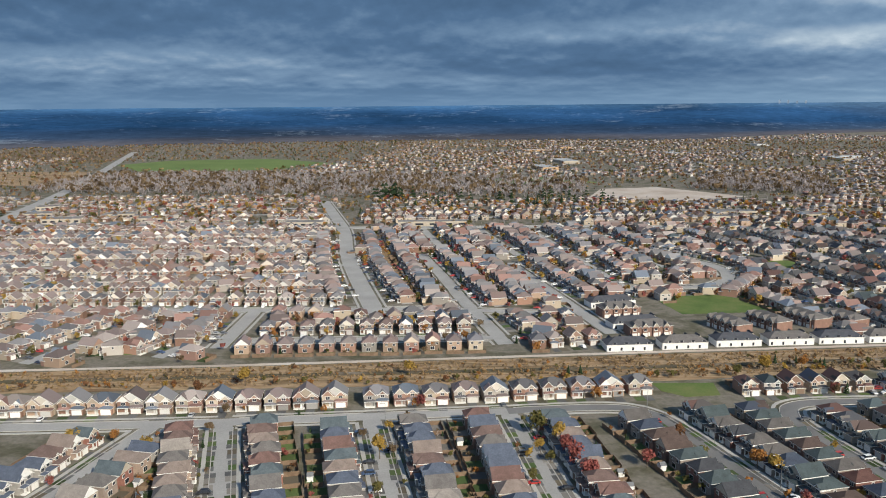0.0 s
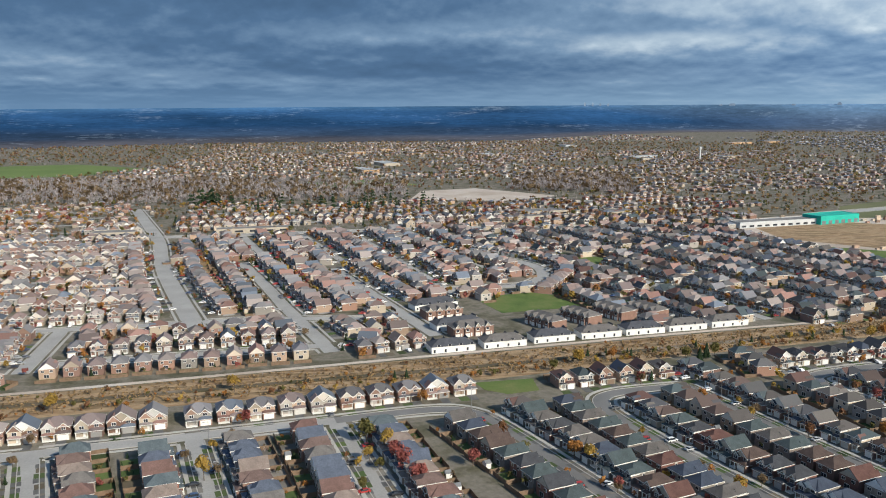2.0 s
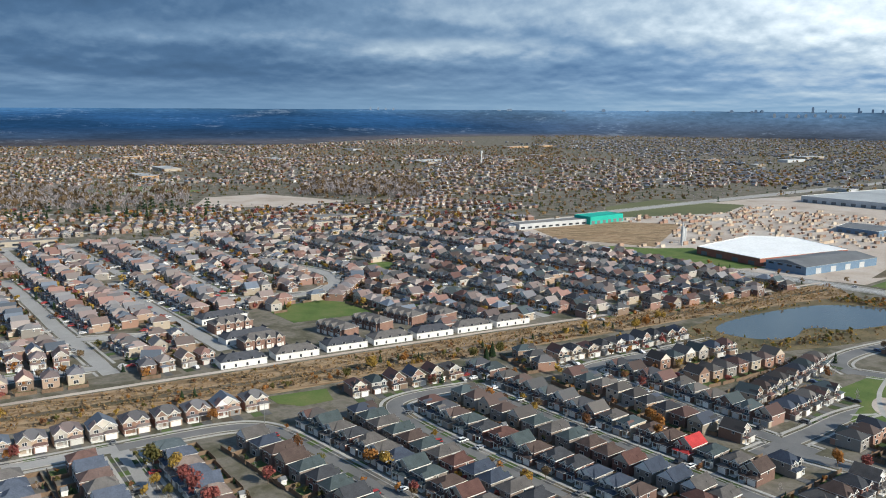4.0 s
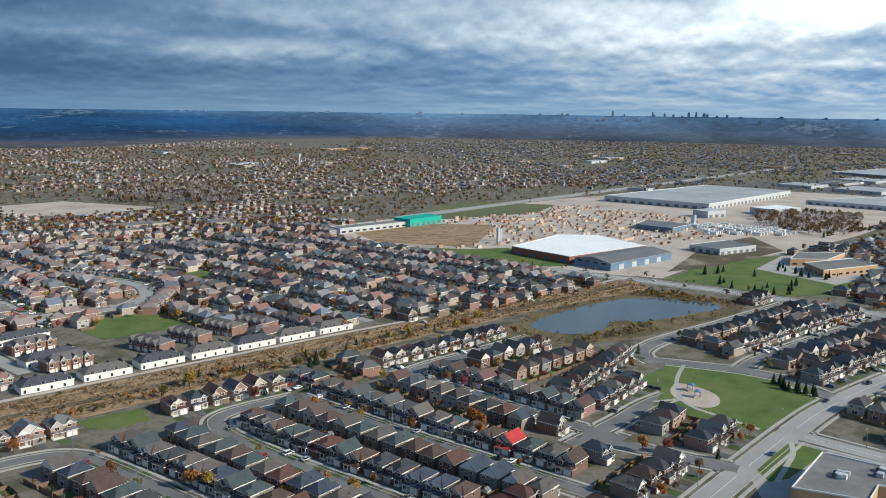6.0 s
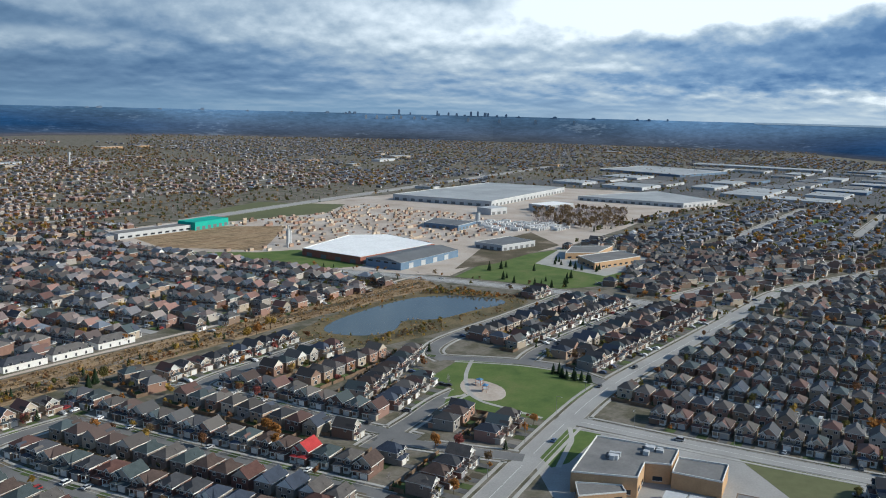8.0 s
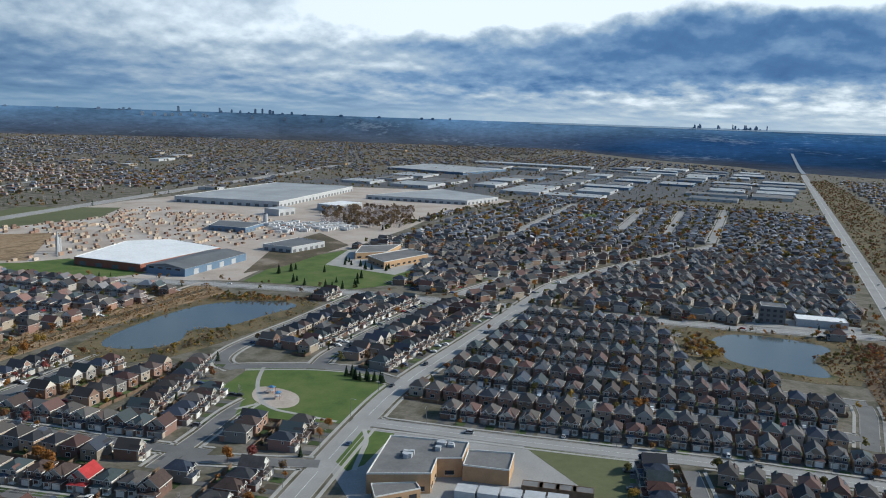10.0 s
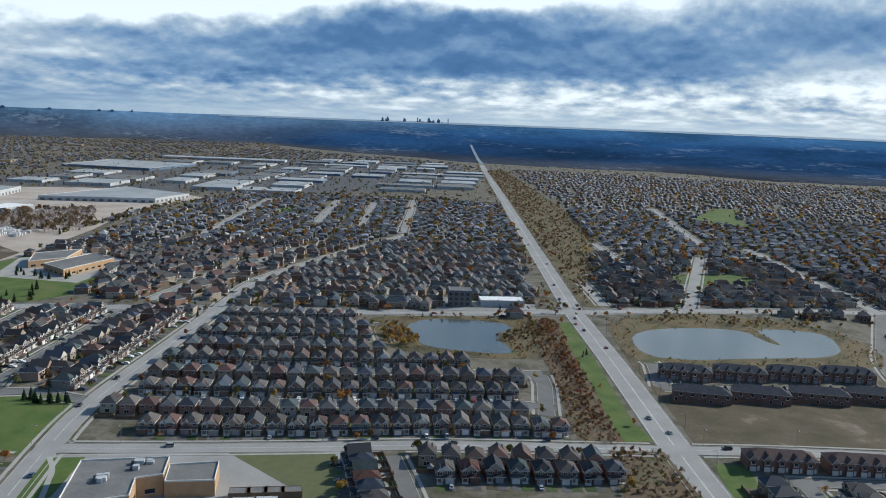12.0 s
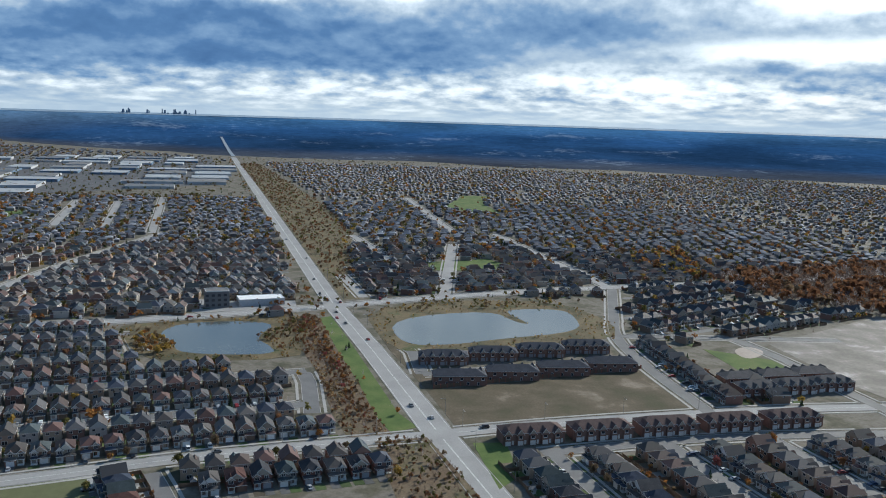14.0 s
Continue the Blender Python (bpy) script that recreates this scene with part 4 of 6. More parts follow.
row(LANES["G"], 1, start=8, tone=1); row(LANES["G"], -1, start=14, tone=1)
row(LANES["H"][2:], 1, start=-4, tone=1); row(LANES["H"][2:], -1, start=4, tone=1)
row([(-300, 328), (-140, 334), (-60, 339), (-28, 342)], 1, off=18, lot=12.2, start=4, tone=0, wide=True)
row([(-28, 342), (27, 348), (78, 354), (100, 356)], 1, off=17, lot=13.0, start=0, stop=4, tone=0, wide=True)
row([(140, 354), (196, 358)], 1, off=17, lot=10.4, start=-2, stop=0, tone=1)
row([(262, 360), (311, 364), (375, 373), (398, 374)], 1, off=17, lot=10.0, start=-4, stop=0, tone=1)
row([(188, 374), (192, 350)], 1, off=18, lot=10, start=1, stop=0, tone=1)
row([(260, 388), (257, 350)], -1, off=17, lot=11.5, start=1, stop=4, tone=1)
row([(290, 362), (380, 374)], -1, off=17, lot=10.0, start=6, stop=0, tone=1)
row([(440, 320), (540, 323), (596, 330)], 1, off=17, lot=9.4, start=-30, stop=0, tone=1)
row([(430, 320), (540, 323), (596, 330)], -1, off=16, lot=9.4, start=4, tone=1)
row([(445, 262), (559, 265), (612, 265)], 1, off=16, lot=9.4, start=2, tone=1)
row([(435, 261), (559, 265), (612, 265)], -1, off=16, lot=9.4, start=0, tone=1)
row([(425, 198), (500, 199), (607, 202)], 1, off=21, lot=9.6, start=0, tone=1)
row([(322, 249), (279, 237), (262, 233)], -1, off=17, lot=10, start=-24, stop=-6, tone=1)
row([(322, 249), (279, 237), (262, 233)], 1, off=17, lot=10, start=0, stop=-4, tone=1)
row([(302, 282), (352, 298), (374, 308)], 1, off=0, lot=10, start=0, stop=-8, tone=1)
row([(300, 318), (362, 326)], -1, off=0, lot=10, start=0, stop=-8, tone=1)
row([(300, 345), (352, 350)], 1, off=0, lot=10, start=0, stop=-8, tone=1)
row([(190, 155), (262, 170), (300, 178)], 1, off=22, lot=10.5, start=0, stop=16, tone=1)
row([(300, 178), (342, 187)], 1, off=22, lot=11, start=4, stop=8, tone=1)
row([(190, 155), (262, 170), (300, 178)], 1, off=48, lot=10.5, start=0, stop=16, tone=1)
# the long block beyond the cross street
row([(352, 170), (364, 75), (373, 35), (379, -6), (384, -60)], 1, off=19, lot=9.5, start=20, stop=10, tone=1)
for k, dd in enumerate((0, 58.5, 117, 175.5)):
    base = [(412 + dd, 178), (424 + dd, 75), (433 + dd, 30), (440 + dd, -38)]
    end = (-6, 2, 105, 108)[k]
    if k:
        road(base if k < 2 else base[:2], 3.9, STREET)
    else:
        road(base, 3.9, STREET)
    row(base, -1, off=14.6, lot=9.5, start=-5, stop=end, tone=1)
    row(base, 1, off=14.6, lot=9.5, start=-5, stop=end + (40 if k == 1 else 0), tone=1)
row([(360, 40), (318, 26), (290, 18)], 1, off=-14, lot=9, start=4, stop=0, tone=1)
row([(374, 24), (381, -60)], -1, off=17, lot=10.2, start=2, stop=0, tone=1)
row([(340, 12), (350, -66)], 1, off=0, lot=10.2, start=0, stop=0, tone=1)
# south of the main road
for yy in (-146, -206, -262, -318):
    row([(352, yy + 3), (312, yy), (250, yy - 6)], 1, off=16, lot=9.4, start=0, tone=1)
    row([(346, yy + 3), (312, yy), (250, yy - 6)], -1, off=16, lot=9.4, start=0, tone=1)
row([(404, -262), (480, -268), (536, -272)], -1, off=4, lot=9, start=0, stop=0, tone=1)
row([(410, -300), (455, -304)], 1, off=2, lot=9, start=0, stop=0, tone=1)
# north of the corridor
row([(-112, 458), (-46, 462), (60, 466)], -1, off=18, lot=11, start=4, stop=0, tone=0)
row([(-100, 459), (-46, 462), (60, 465)], 1, off=17, lot=11, start=0, stop=20, tone=0)
row([(-330, 536), (-143, 532), (-60, 532)], -1, off=17, lot=11, start=60, tone=0)
row([(-330, 536), (-143, 532), (-60, 532)], 1, off=17, lot=11, tone=0)
row([(-122, 528), (-120, 500), (-122, 446)], -1, off=18, lot=11, start=16, stop=0, tone=0)

for q in ([(-19, 733), (4, 613), (16, 534), (34, 466)], [(55, 690), (69, 611), (83, 548)]):
    row(q, 1, off=17, lot=10.5, start=2, stop=6, tone=0); row(q, -1, off=17, lot=10.5, start=2, stop=6, tone=0)
row([(-42, 535), (-62, 616), (-85, 736), (-98, 850)], -1, off=21, lot=11, start=14, tone=0)
row([(-45, 545), (-62, 616), (-85, 736), (-98, 850)], 1, off=22, lot=11, start=14, tone=0)
row([(40, 470), (34, 452)], 1, off=17, lot=10, start=-4, stop=-6, tone=0)
row([(175, 732), (209, 696), (222, 650), (205, 605), (168, 560)], 1, off=18, lot=11, start=2, tone=0)
row([(185, 725), (209, 696), (222, 650)], -1, off=18, lot=11, start=2, tone=0)
row([(60, 448), (78, 452)], 1, off=0, lot=11, start=0, stop=-6, tone=0)

# ---- districts of streets and houses farther off ----
SIDE = []  # short pieces of side street


def fill(poly, angle, pitch=60, lot=10.5, tone=1, keep=0.94, cross=150, seed=1, jit=1.2):
    rnd = random.Random(seed)
    c, s = math.cos(radians(angle)), math.sin(radians(angle))
    us = [x * c + y * s for x, y in poly]
    vs = [-x * s + y * c for x, y in poly]
    v = min(vs) + 20
    while v < max(vs):
        u = min(us) + rnd.uniform(0, lot)
        run = 0
        gap = cross * rnd.uniform(0.7, 1.2)
        while u < max(us):
            wob = 1.5 * math.sin(u / 120)
            px, py = u * c - (v + wob) * s, u * s + (v + wob) * c
            if jit > 4 and rnd.random() < 0.85 and noise.noise(Vector((px * 0.0042, py * 0.0042, seed * 7.0))) < -0.12:
                u += lot
                continue
            if inside(px, py, poly):
                SIDE.append((px, py, radians(angle), lot))
                for sd in (1, -1):
                    if run < gap and rnd.random() < keep:
                        q = v + wob + sd * 16.5 + rnd.uniform(-jit, jit)
                        uu = u + rnd.uniform(-jit, jit) * 0.6
                        HOUSES.append((uu * c - q * s, uu * s + q * c, radians(angle) + (0 if sd > 0 else math.pi) + rnd.uniform(-.035, .035) * jit, 10 + rnd.randrange(6), tone))
                run += lot
                if run > gap + 16:
                    run, gap = 0, cross * rnd.uniform(0.7, 1.2)
            u += lot
        v += pitch


fill([(-560, 480), (-150, 478), (-150, 515), (-340, 520), (-560, 520)], 75, 58, 11, 0, seed=2)
fill([(-560, 395), (-128, 430), (-135, 515), (-560, 520)], 70, 58, 11, 0, seed=3)
fill([(-620, 555), (-60, 552), (-110, 880), (-620, 890)], 1, 57, 11, 0, seed=4)
fill([(-25, 545), (75, 540), (60, 880), (-80, 880)], 99, 58, 11, 0, seed=5)
fill([(80, 545), (145, 580), (190, 700), (170, 880), (65, 880)], 97, 58, 10.5, 0, seed=6)
fill([(225, 460), (470, 470), (545, 470), (505, 640), (480, 800), (450, 850), (180, 880), (230, 640), (225, 520)], -78, 58, 10.5, 2, seed=7)
fill([(-900, 925), (-110, 935), (-140, 1190), (-600, 1230), (-900, 1250)], 2, 60, 12, 0, seed=8)
fill([(-90, 940), (500, 905), (640, 1000), (560, 1150), (200, 1130), (-90, 1180)], 10, 62, 12, 0, seed=9)
fill([(-700, 1600), (-100, 1580), (300, 1500), (900, 1100), (1500, 1150), (1500, 1800), (700, 2500), (-100, 2600), (-220, 1900), (-400, 1700)], 20, 66, 14, 0, 0.8, seed=10, jit=9)
fill([(-1500, 1500), (-900, 1500), (-900, 2100), (-1500, 2000)], 30, 70, 14, 0, 0.9, seed=11)
fill([(1100, 1000), (1900, 1050), (2800, 1000), (4200, 1150), (3900, 2000), (3000, 3050), (1700, 2900), (1500, 1600)], 30, 70, 15, 1, 0.72, seed=12, jit=10)
fill([(640, 300), (720, 340), (850, 400), (900, 420), (900, 215), (760, 222), (640, 225)], 60, 52, 9.4, 1, seed=13, jit=2)
fill([(645, 190), (760, 190), (900, 150), (900, -36), (690, -46), (655, -30)], 84, 51, 9.4, 1, seed=23, jit=2.5)
fill([(900, 420), (1000, 450), (1130, 500), (1540, 430), (1560, 200), (1560, 90), (1110, 110), (900, 200)], 5, 51, 9.4, 1, seed=24, jit=2)
fill([(900, 140), (1110, 80), (1560, 75), (1560, -2), (1130, -24), (900, -36)], 90, 51, 9.4, 1, seed=25, jit=3)
fill([(712, -108), (820, -108), (1000, -134), (1010, -360), (760, -360), (735, -250)], -3, 50, 9.4, 1, seed=14, jit=2)
fill([(1000, -155), (1480, -150), (1480, -700), (1000, -800), (780, -500), (760, -370), (1010, -365)], -14, 51, 9.6, 1, 0.93, 120, seed=26, jit=2.5)
fill([(1480, -150), (2700, -60), (2600, -600), (2300, -1500), (1400, -2000), (780, -1000), (860, -740), (1000, -800), (1480, -700)], 60, 54, 10.5, 1, 0.9, 130, seed=27, jit=4)
fill([(555, -268), (640, -305), (720, -345), (750, -460), (560, -540), (540, -420)], -70, 57, 9.6, 1, seed=15)
fill([(300, -380), (395, -375), (395, -640), (250, -640)], 90, 57, 9.6, 1, seed=16)

fill([(2560, 70), (2940, 90), (3150, 400), (3600, 950), (2500, 1000), (2560, 500)], 8, 60, 12, 1, 0.85, seed=31, jit=6)
fill([(560, 2500), (1600, 2850), (1500, 3500), (500, 3100), (-300, 2800), (-200, 2600)], 24, 66, 15, 0, 0.62, seed=32, jit=9)
fill([(500, 1160), (900, 1120), (600, 1500), (380, 1490), (640, 1430)], 15, 64, 13, 0, 0.8, seed=33, jit=6)

finish_roads()

# keep clear of the roads and open grounds
P = np.array([(h[0], h[1]) for h in HOUSES])
Q = np.array([(h[0], h[1]) for h in SIDE])

def clear(P, margin, open_margin=0):
    ok = np.ones(len(P), bool)
    for pts, half in ROADS:
        for a, b in zip(pts, pts[1:]):
            a, b = np.array(a, float), np.array(b, float)
            ab = b - a
            t = np.clip(((P - a) @ ab) / (ab @ ab), 0, 1)
            ok &= np.hypot(*(P - a - t[:, None] * ab).T) > half + margin
    return ok

def open_ground(P):
    bad = np.zeros(len(P), bool)
    for poly in NOBUILD:
        bad |= within(P, poly)
    return bad

def within(P, poly):
    x, y = P.T
    hit = np.zeros(len(P), bool)
    for (ax, ay), (bx, by) in zip(poly, poly[1:] + poly[:1]):
        if ay != by:
            hit ^= ((ay > y) != (by > y)) & (x < (bx - ax) * (y - ay) / (by - ay) + ax)
    return hit
ok = clear(P, 7.0) & ~open_ground(P)
ang = np.degrees(np.arctan2(P[:, 1], P[:, 0]))
dist = np.hypot(*P.T)
reach = np.array([edge_of_light(a) for a in ang])
ok &= (dist < reach * 0.99) & (dist > 200)
order = np.argsort(dist)
kept, grid = [], {}
for i in order:
    if not ok[i]:
        continue
    cell = (int(P[i, 0] // 9), int(P[i, 1] // 9))
    near = False
    for a in (-1, 0, 1):
        for b in (-1, 0, 1):
            for j in grid.get((cell[0] + a, cell[1] + b), ()):
                if math.dist(P[i], P[j]) < 8.8:
                    near = True
    if near:
        continue
    grid.setdefault(cell, []).append(i)
    kept.append(i)
# odd houses in the gaps of the older districts
rg = np.random.default_rng(17)
for x0, x1, y0, y1, turn, tone in ((-620, 560, 432, 905, 1.72, 0), (640, 1560, -36, 450, 0.1, 1), (700, 1480, -760, -108, 1.4, 1), (430, 615, 205, 345, 0.05, 1)):
    n_ = int((x1 - x0) * (y1 - y0) / 60)
    G = np.c_[rg.uniform(x0, x1, n_), rg.uniform(y0, y1, n_)]
    free = clear(G, 8.0) & ~open_ground(G)
    if tone == 0:
        near_side = {(int(x // 6), int(y // 6)) for x, y in Q}
        free &= ~within(G, [(75, 420), (300, 435), (300, 505), (245, 515), (90, 560)]) & ~within(G, [(-900, 360), (0, 425), (566, 470), (566, 482), (0, 440), (-900, 378)])
        free &= np.array([all((int(x // 6) + a, int(y // 6) + b) not in near_side for a in (-1, 0, 1) for b in (-1, 0, 1)) for x, y in G])
    for x, y in G[free]:
        cell = (int(x // 9), int(y // 9))
        if all(math.dist((x, y), P[j] if j < len(P) else HOUSES[j][:2]) > 11.3 for a in (-2, -1, 0, 1, 2) for b in (-2, -1, 0, 1, 2) for j in grid.get((cell[0] + a, cell[1] + b), ())):
            HOUSES.append((x, y, turn + rg.integers(4) * math.pi / 2, int(rg.integers(4)), 2 if (tone == 0 and x > 200) else tone))
            grid.setdefault(cell, []).append(len(HOUSES) - 1)
            kept.append(len(HOUSES) - 1)
P = np.array([(h[0], h[1]) for h in HOUSES])
ang, dist = np.degrees(np.arctan2(P[:, 1], P[:, 0])), np.hypot(*P.T)
kept.sort(key=lambda i: dist[i])
okq = ~open_ground(Q) & (np.hypot(*Q.T) > 300) & (np.hypot(*Q.T) < 2300)
SIDE = [q for q, k in zip(SIDE, okq) if k]

# near houses are things with parts, built once for each look and then copied
PROTO = {}


def house_proto(v, k):
    if (v, k) in PROTO:
        return PROTO[v, k], True
    words, shade, rm, wm, dm = SCHEMES[k]
    size = "wide" if v >= 4 else "narrow"
    ob = thing("house", f"{size} two-storey {words} house with {shade} shingle roof", "house", "houses of the suburb")
    for name, s, lab in house_parts(v):
        part(name, s, [wm, rm, trim, glass, dm, siding if k in (0, 1, 2, 4, 6, 10, 13) else stucco], ob, lab)
    PROTO[v, k] = ob
    return ob, False


WARM, COOL_SHADED = (2, 5, 1, 4, 6, 1, 2, 0, 7), (9, 10, 11, 12, 13, 14, 9, 12, 10, 13)
RED_AT = (228, 241)
rnd = random.Random(5)
near_count, MID, FAR = 0, [[], []], [[], []]
red_roof = min(kept, key=lambda i: math.dist(P[i], RED_AT))
for i in kept:
    x, y, a, v, tone = HOUSES[i]
    bearing = ang[i]
    tone = rnd.randrange(2) if tone == 2 else tone
    seen = -140 < bearing - 0 < 125
    if near_count < 205 and dist[i] < 520 and seen:
        v = v if v < 10 else v % 4
        ob, used = house_proto(v, 8 if i == red_roof else rnd.choice(COOL_SHADED if tone else WARM))
        if used:
            copy_thing(ob, placed(x, y, a))
        else:
            ob.matrix_basis = placed(x, y, a)
        near_count += 1
    elif dist[i] < 1000:
        MID[tone].append((x, y, 0, a, 1.0, v % 6))
    else:
        FAR[tone].append((x, y, 0, a + rnd.uniform(-0.05, 0.05), rnd.uniform(0.62, 0.84), rnd.randrange(3)))
    DRIVES.append((x, y, a, v, dist[i]))
print("houses", near_count, len(MID[0]), len(MID[1]), len(FAR[0]), len(FAR[1]))
gable_far = [material("gable_far_warm", [(0.60, 0.59, 0.57), (0.34, 0.29, 0.24), (0.24, 0.17, 0.14), (0.30, 0.25, 0.21), (0.45, 0.42, 0.38)], pick="island", rough=0.9),
             # far cool gables get the blue-grey haze tint too
             material("gable_far_hazy", [(0.34, 0.35, 0.37), (0.17, 0.165, 0.17), (0.14, 0.13, 0.135), (0.21, 0.21, 0.22)], pick="island", rough=0.9)]
door_any = material("garage_doors_mixed", [(0.68, 0.67, 0.64), (0.60, 0.58, 0.54), (0.72, 0.71, 0.69), (0.20, 0.14, 0.10), (0.33, 0.32, 0.31)], pick="island", rough=0.6)
roof_any = [material("shingles_mixed_warm", ROOF_WARM, pick="island", rough=0.85, spec=0.25), material("shingles_cool_shaded", ROOF_COOL_SHADED, pick="island", rough=0.72, spec=0.34)]
roof_far = [material("shingles_far_warm", ROOF_WARM, pick="island", rough=0.75, spec=0.4), material("shingles_far_hazy", ROOF_FAR_HAZE, pick="island", rough=0.7, spec=0.4)]
gable_any = material("gable_mixed", [(0.62, 0.61, 0.58), (0.40, 0.34, 0.27), (0.27, 0.17, 0.13), (0.5, 0.46, 0.40)], pick="island", rough=0.8)
wall_any = material("brick_mixed", WALLS, pick="island", rough=0.9)
# far cool bricks greyed and blued for the haze
wall_far = [wall_any, material("brick_far_hazy", [(0.15, 0.14, 0.14), (0.20, 0.18, 0.17), (0.26, 0.25, 0.25), (0.13, 0.125, 0.13)], pick="island", rough=0.9)]
mid_t = [joined(house_parts(v)) for v in range(6)]
far_t = []
for v in range(3):
    far_t.append(Shell().box(-4.3, 4.3, -6, 6, 0, 5.0).hip(-4.3, 4.3, -6, 6, 5.0, 2.2 + 0.3 * v, cut=0.85).box(-4.0 + v, v, -7.5, -6, 0, 3, 2 if v == 1 else 0)
                 .gable(-1 - v, 3.2 - v * 0.5, -6.3, -2, 4.9, 1.7, fill=3))
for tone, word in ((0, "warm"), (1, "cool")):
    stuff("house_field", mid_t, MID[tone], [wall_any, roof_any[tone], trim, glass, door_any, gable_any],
          ("brown and tan brick houses with brown roofs in rows" if tone == 0 else "dark brick houses with grey, cloud-shaded roofs in rows"), "houses")
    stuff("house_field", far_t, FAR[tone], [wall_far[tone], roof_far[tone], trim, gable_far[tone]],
          ("far rows of tan and brown houses" if tone == 0 else "far rows of grey-roofed houses with haze in their colours"), "houses")
panel = Shell().box(-4.7, -4.62, 6.6, 12.9, 0, 1.8).box(-4.7, 4.7, 12.85, 12.93, 0, 1.8)
for k in range(3):
    panel.box(-4.74, -4.58, 6.6 + 2.9 * k, 6.76 + 2.9 * k, 0, 1.95)
stuff("yard_fences", [panel], [(x, y, 0, a, 1.0, 0) for x, y, a, v, d in DRIVES if d < 800], [wood], "brown board fences between the back yards", "fences")
grass = Shell().box(-4.6, 4.6, 6.6, 12.8, -0.2, 0.06)
rz = random.Random(99)
green = material("yard_lawn", [(0.05, 0.078, 0.024), (0.075, 0.105, 0.033), (0.12, 0.10, 0.07), (0.06, 0.085, 0.03), (0.19, 0.175, 0.155)], pick="island", rough=0.95)
front = Shell().box(-4.4, 0.0, -12.6, -7.4, -0.2, 0.055)
front2 = Shell().box(0.0, 4.4, -12.6, -7.4, -0.2, 0.055)
stuff("yard_lawns", [grass, front, front2], [(x, y, rz.uniform(0, 0.05), a, 1.0, 0) for x, y, a, v, d in DRIVES if d < 800] + [(x, y, rz.uniform(0, 0.04), a, 1.0, 1 if (v >= 4 or v % 2) else 2) for x, y, a, v, d in DRIVES if d < 800],
      [green], "small green and bare yards and front lawns of the houses", "lawns")
sh = Shell().box(-5.4, 5.4, -3.6, 3.6, -0.3, 0.05)
# side streets: the lit asphalt on northern bearings, the shaded one elsewhere
for mat, north in ((asphalt_pale, True), (asphalt, False)):
    stuff("side_streets", [sh], [(x, y, rz.uniform(0, 0.03), a, lot / 10.5, 0) for x, y, a, lot in SIDE if (math.atan2(y, x) > radians(48)) == north], [mat], "narrow asphalt side streets between house rows", "streets")
sh = Shell().box(0.2, 4.0, -12.8, -6.2, -0.3, 0.07)
sh2 = Shell().box(-4.0, -0.2, -12.8, -6.2, -0.3, 0.07)
stuff("driveways", [sh, sh2], [(x, y, rz.uniform(0, 0.05), a, 1.0, 0 if (v >= 4 or v % 2) else 1) for x, y, a, v, d in DRIVES if d < 700], [asphalt_dark], "dark asphalt driveways before the garages", "driveways")


# ---- trees and shrubs ----
def crown(seed, n, leaf, rx, rz, z0, lobes=7, bare=False):
    """A crown of many small leaf clumps about several lobes, with gaps and an uneven outline."""
    r = random.Random(seed)
    sh = Shell()
    cs = [(r.uniform(-.55, .55) * rx, r.uniform(-.55, .55) * rx, z0 + rz * r.uniform(0.45, 1.5), r.uniform(0.42, 0.62)) for _ in range(lobes)]
    for _ in range(n):
        cx, cy, cz, k = r.choice(cs)
        d = Vector((r.gauss(0, 1), r.gauss(0, 1), r.gauss(0, 0.8))).normalized() * r.uniform(0.55, 1.05)
        p = Vector((cx + d.x * rx * k, cy + d.y * rx * k, cz + d.z * rz * k))
        s = leaf * r.uniform(0.6, 1.4)
        if bare:
            q = p - Vector((0, 0, rz * 0.7 * r.random())) - Vector((p.x, p.y, 0)) * 0.5
            sx = Vector((r.uniform(-1, 1), r.uniform(-1, 1), 0)) * s * 0.3
            sh.add([q - sx, q + sx, p + sx * 0.4, p - sx * 0.4], [(0, 1, 2, 3)])
        else:
            nrm = (d + Vector((r.uniform(-.6, .6), r.uniform(-.6, .6), r.uniform(-.2, .8)))).normalized()
            u = nrm.orthogonal().normalized() * s
            w_ = nrm.cross(u)
            sh.add([p - u, p - w_ * 0.8 + nrm * s * 0.25, p + u, p + w_ * 0.8], [(0, 1, 2, 3)])
    return sh


def conifer(seed, h, r0, tiers=9):
    r = random.Random(seed)
    sh = Shell()
    for t in range(tiers):
        z = h * (0.08 + 0.86 * t / tiers)
        rad = r0 * (1 - t / tiers) ** 0.8
        k = 9
        for i in range(k):
            a = 2 * math.pi * (i + r.random() * 0.7) / k
            L = rad * r.uniform(0.75, 1.15)
            c, s = math.cos(a), math.sin(a)
            wd = rad * 0.38
            zt, zb = z + h * 0.16, z - h * 0.02
            sh.add([(c * 0.05, s * 0.05, zt), (c * L - s * wd, s * L + c * wd, zb), (c * L * 1.1, s * L * 1.1, zb + 0.1), (c * L + s * wd, s * L - c * wd, zb)], [(0, 1, 2, 3)])
    return sh


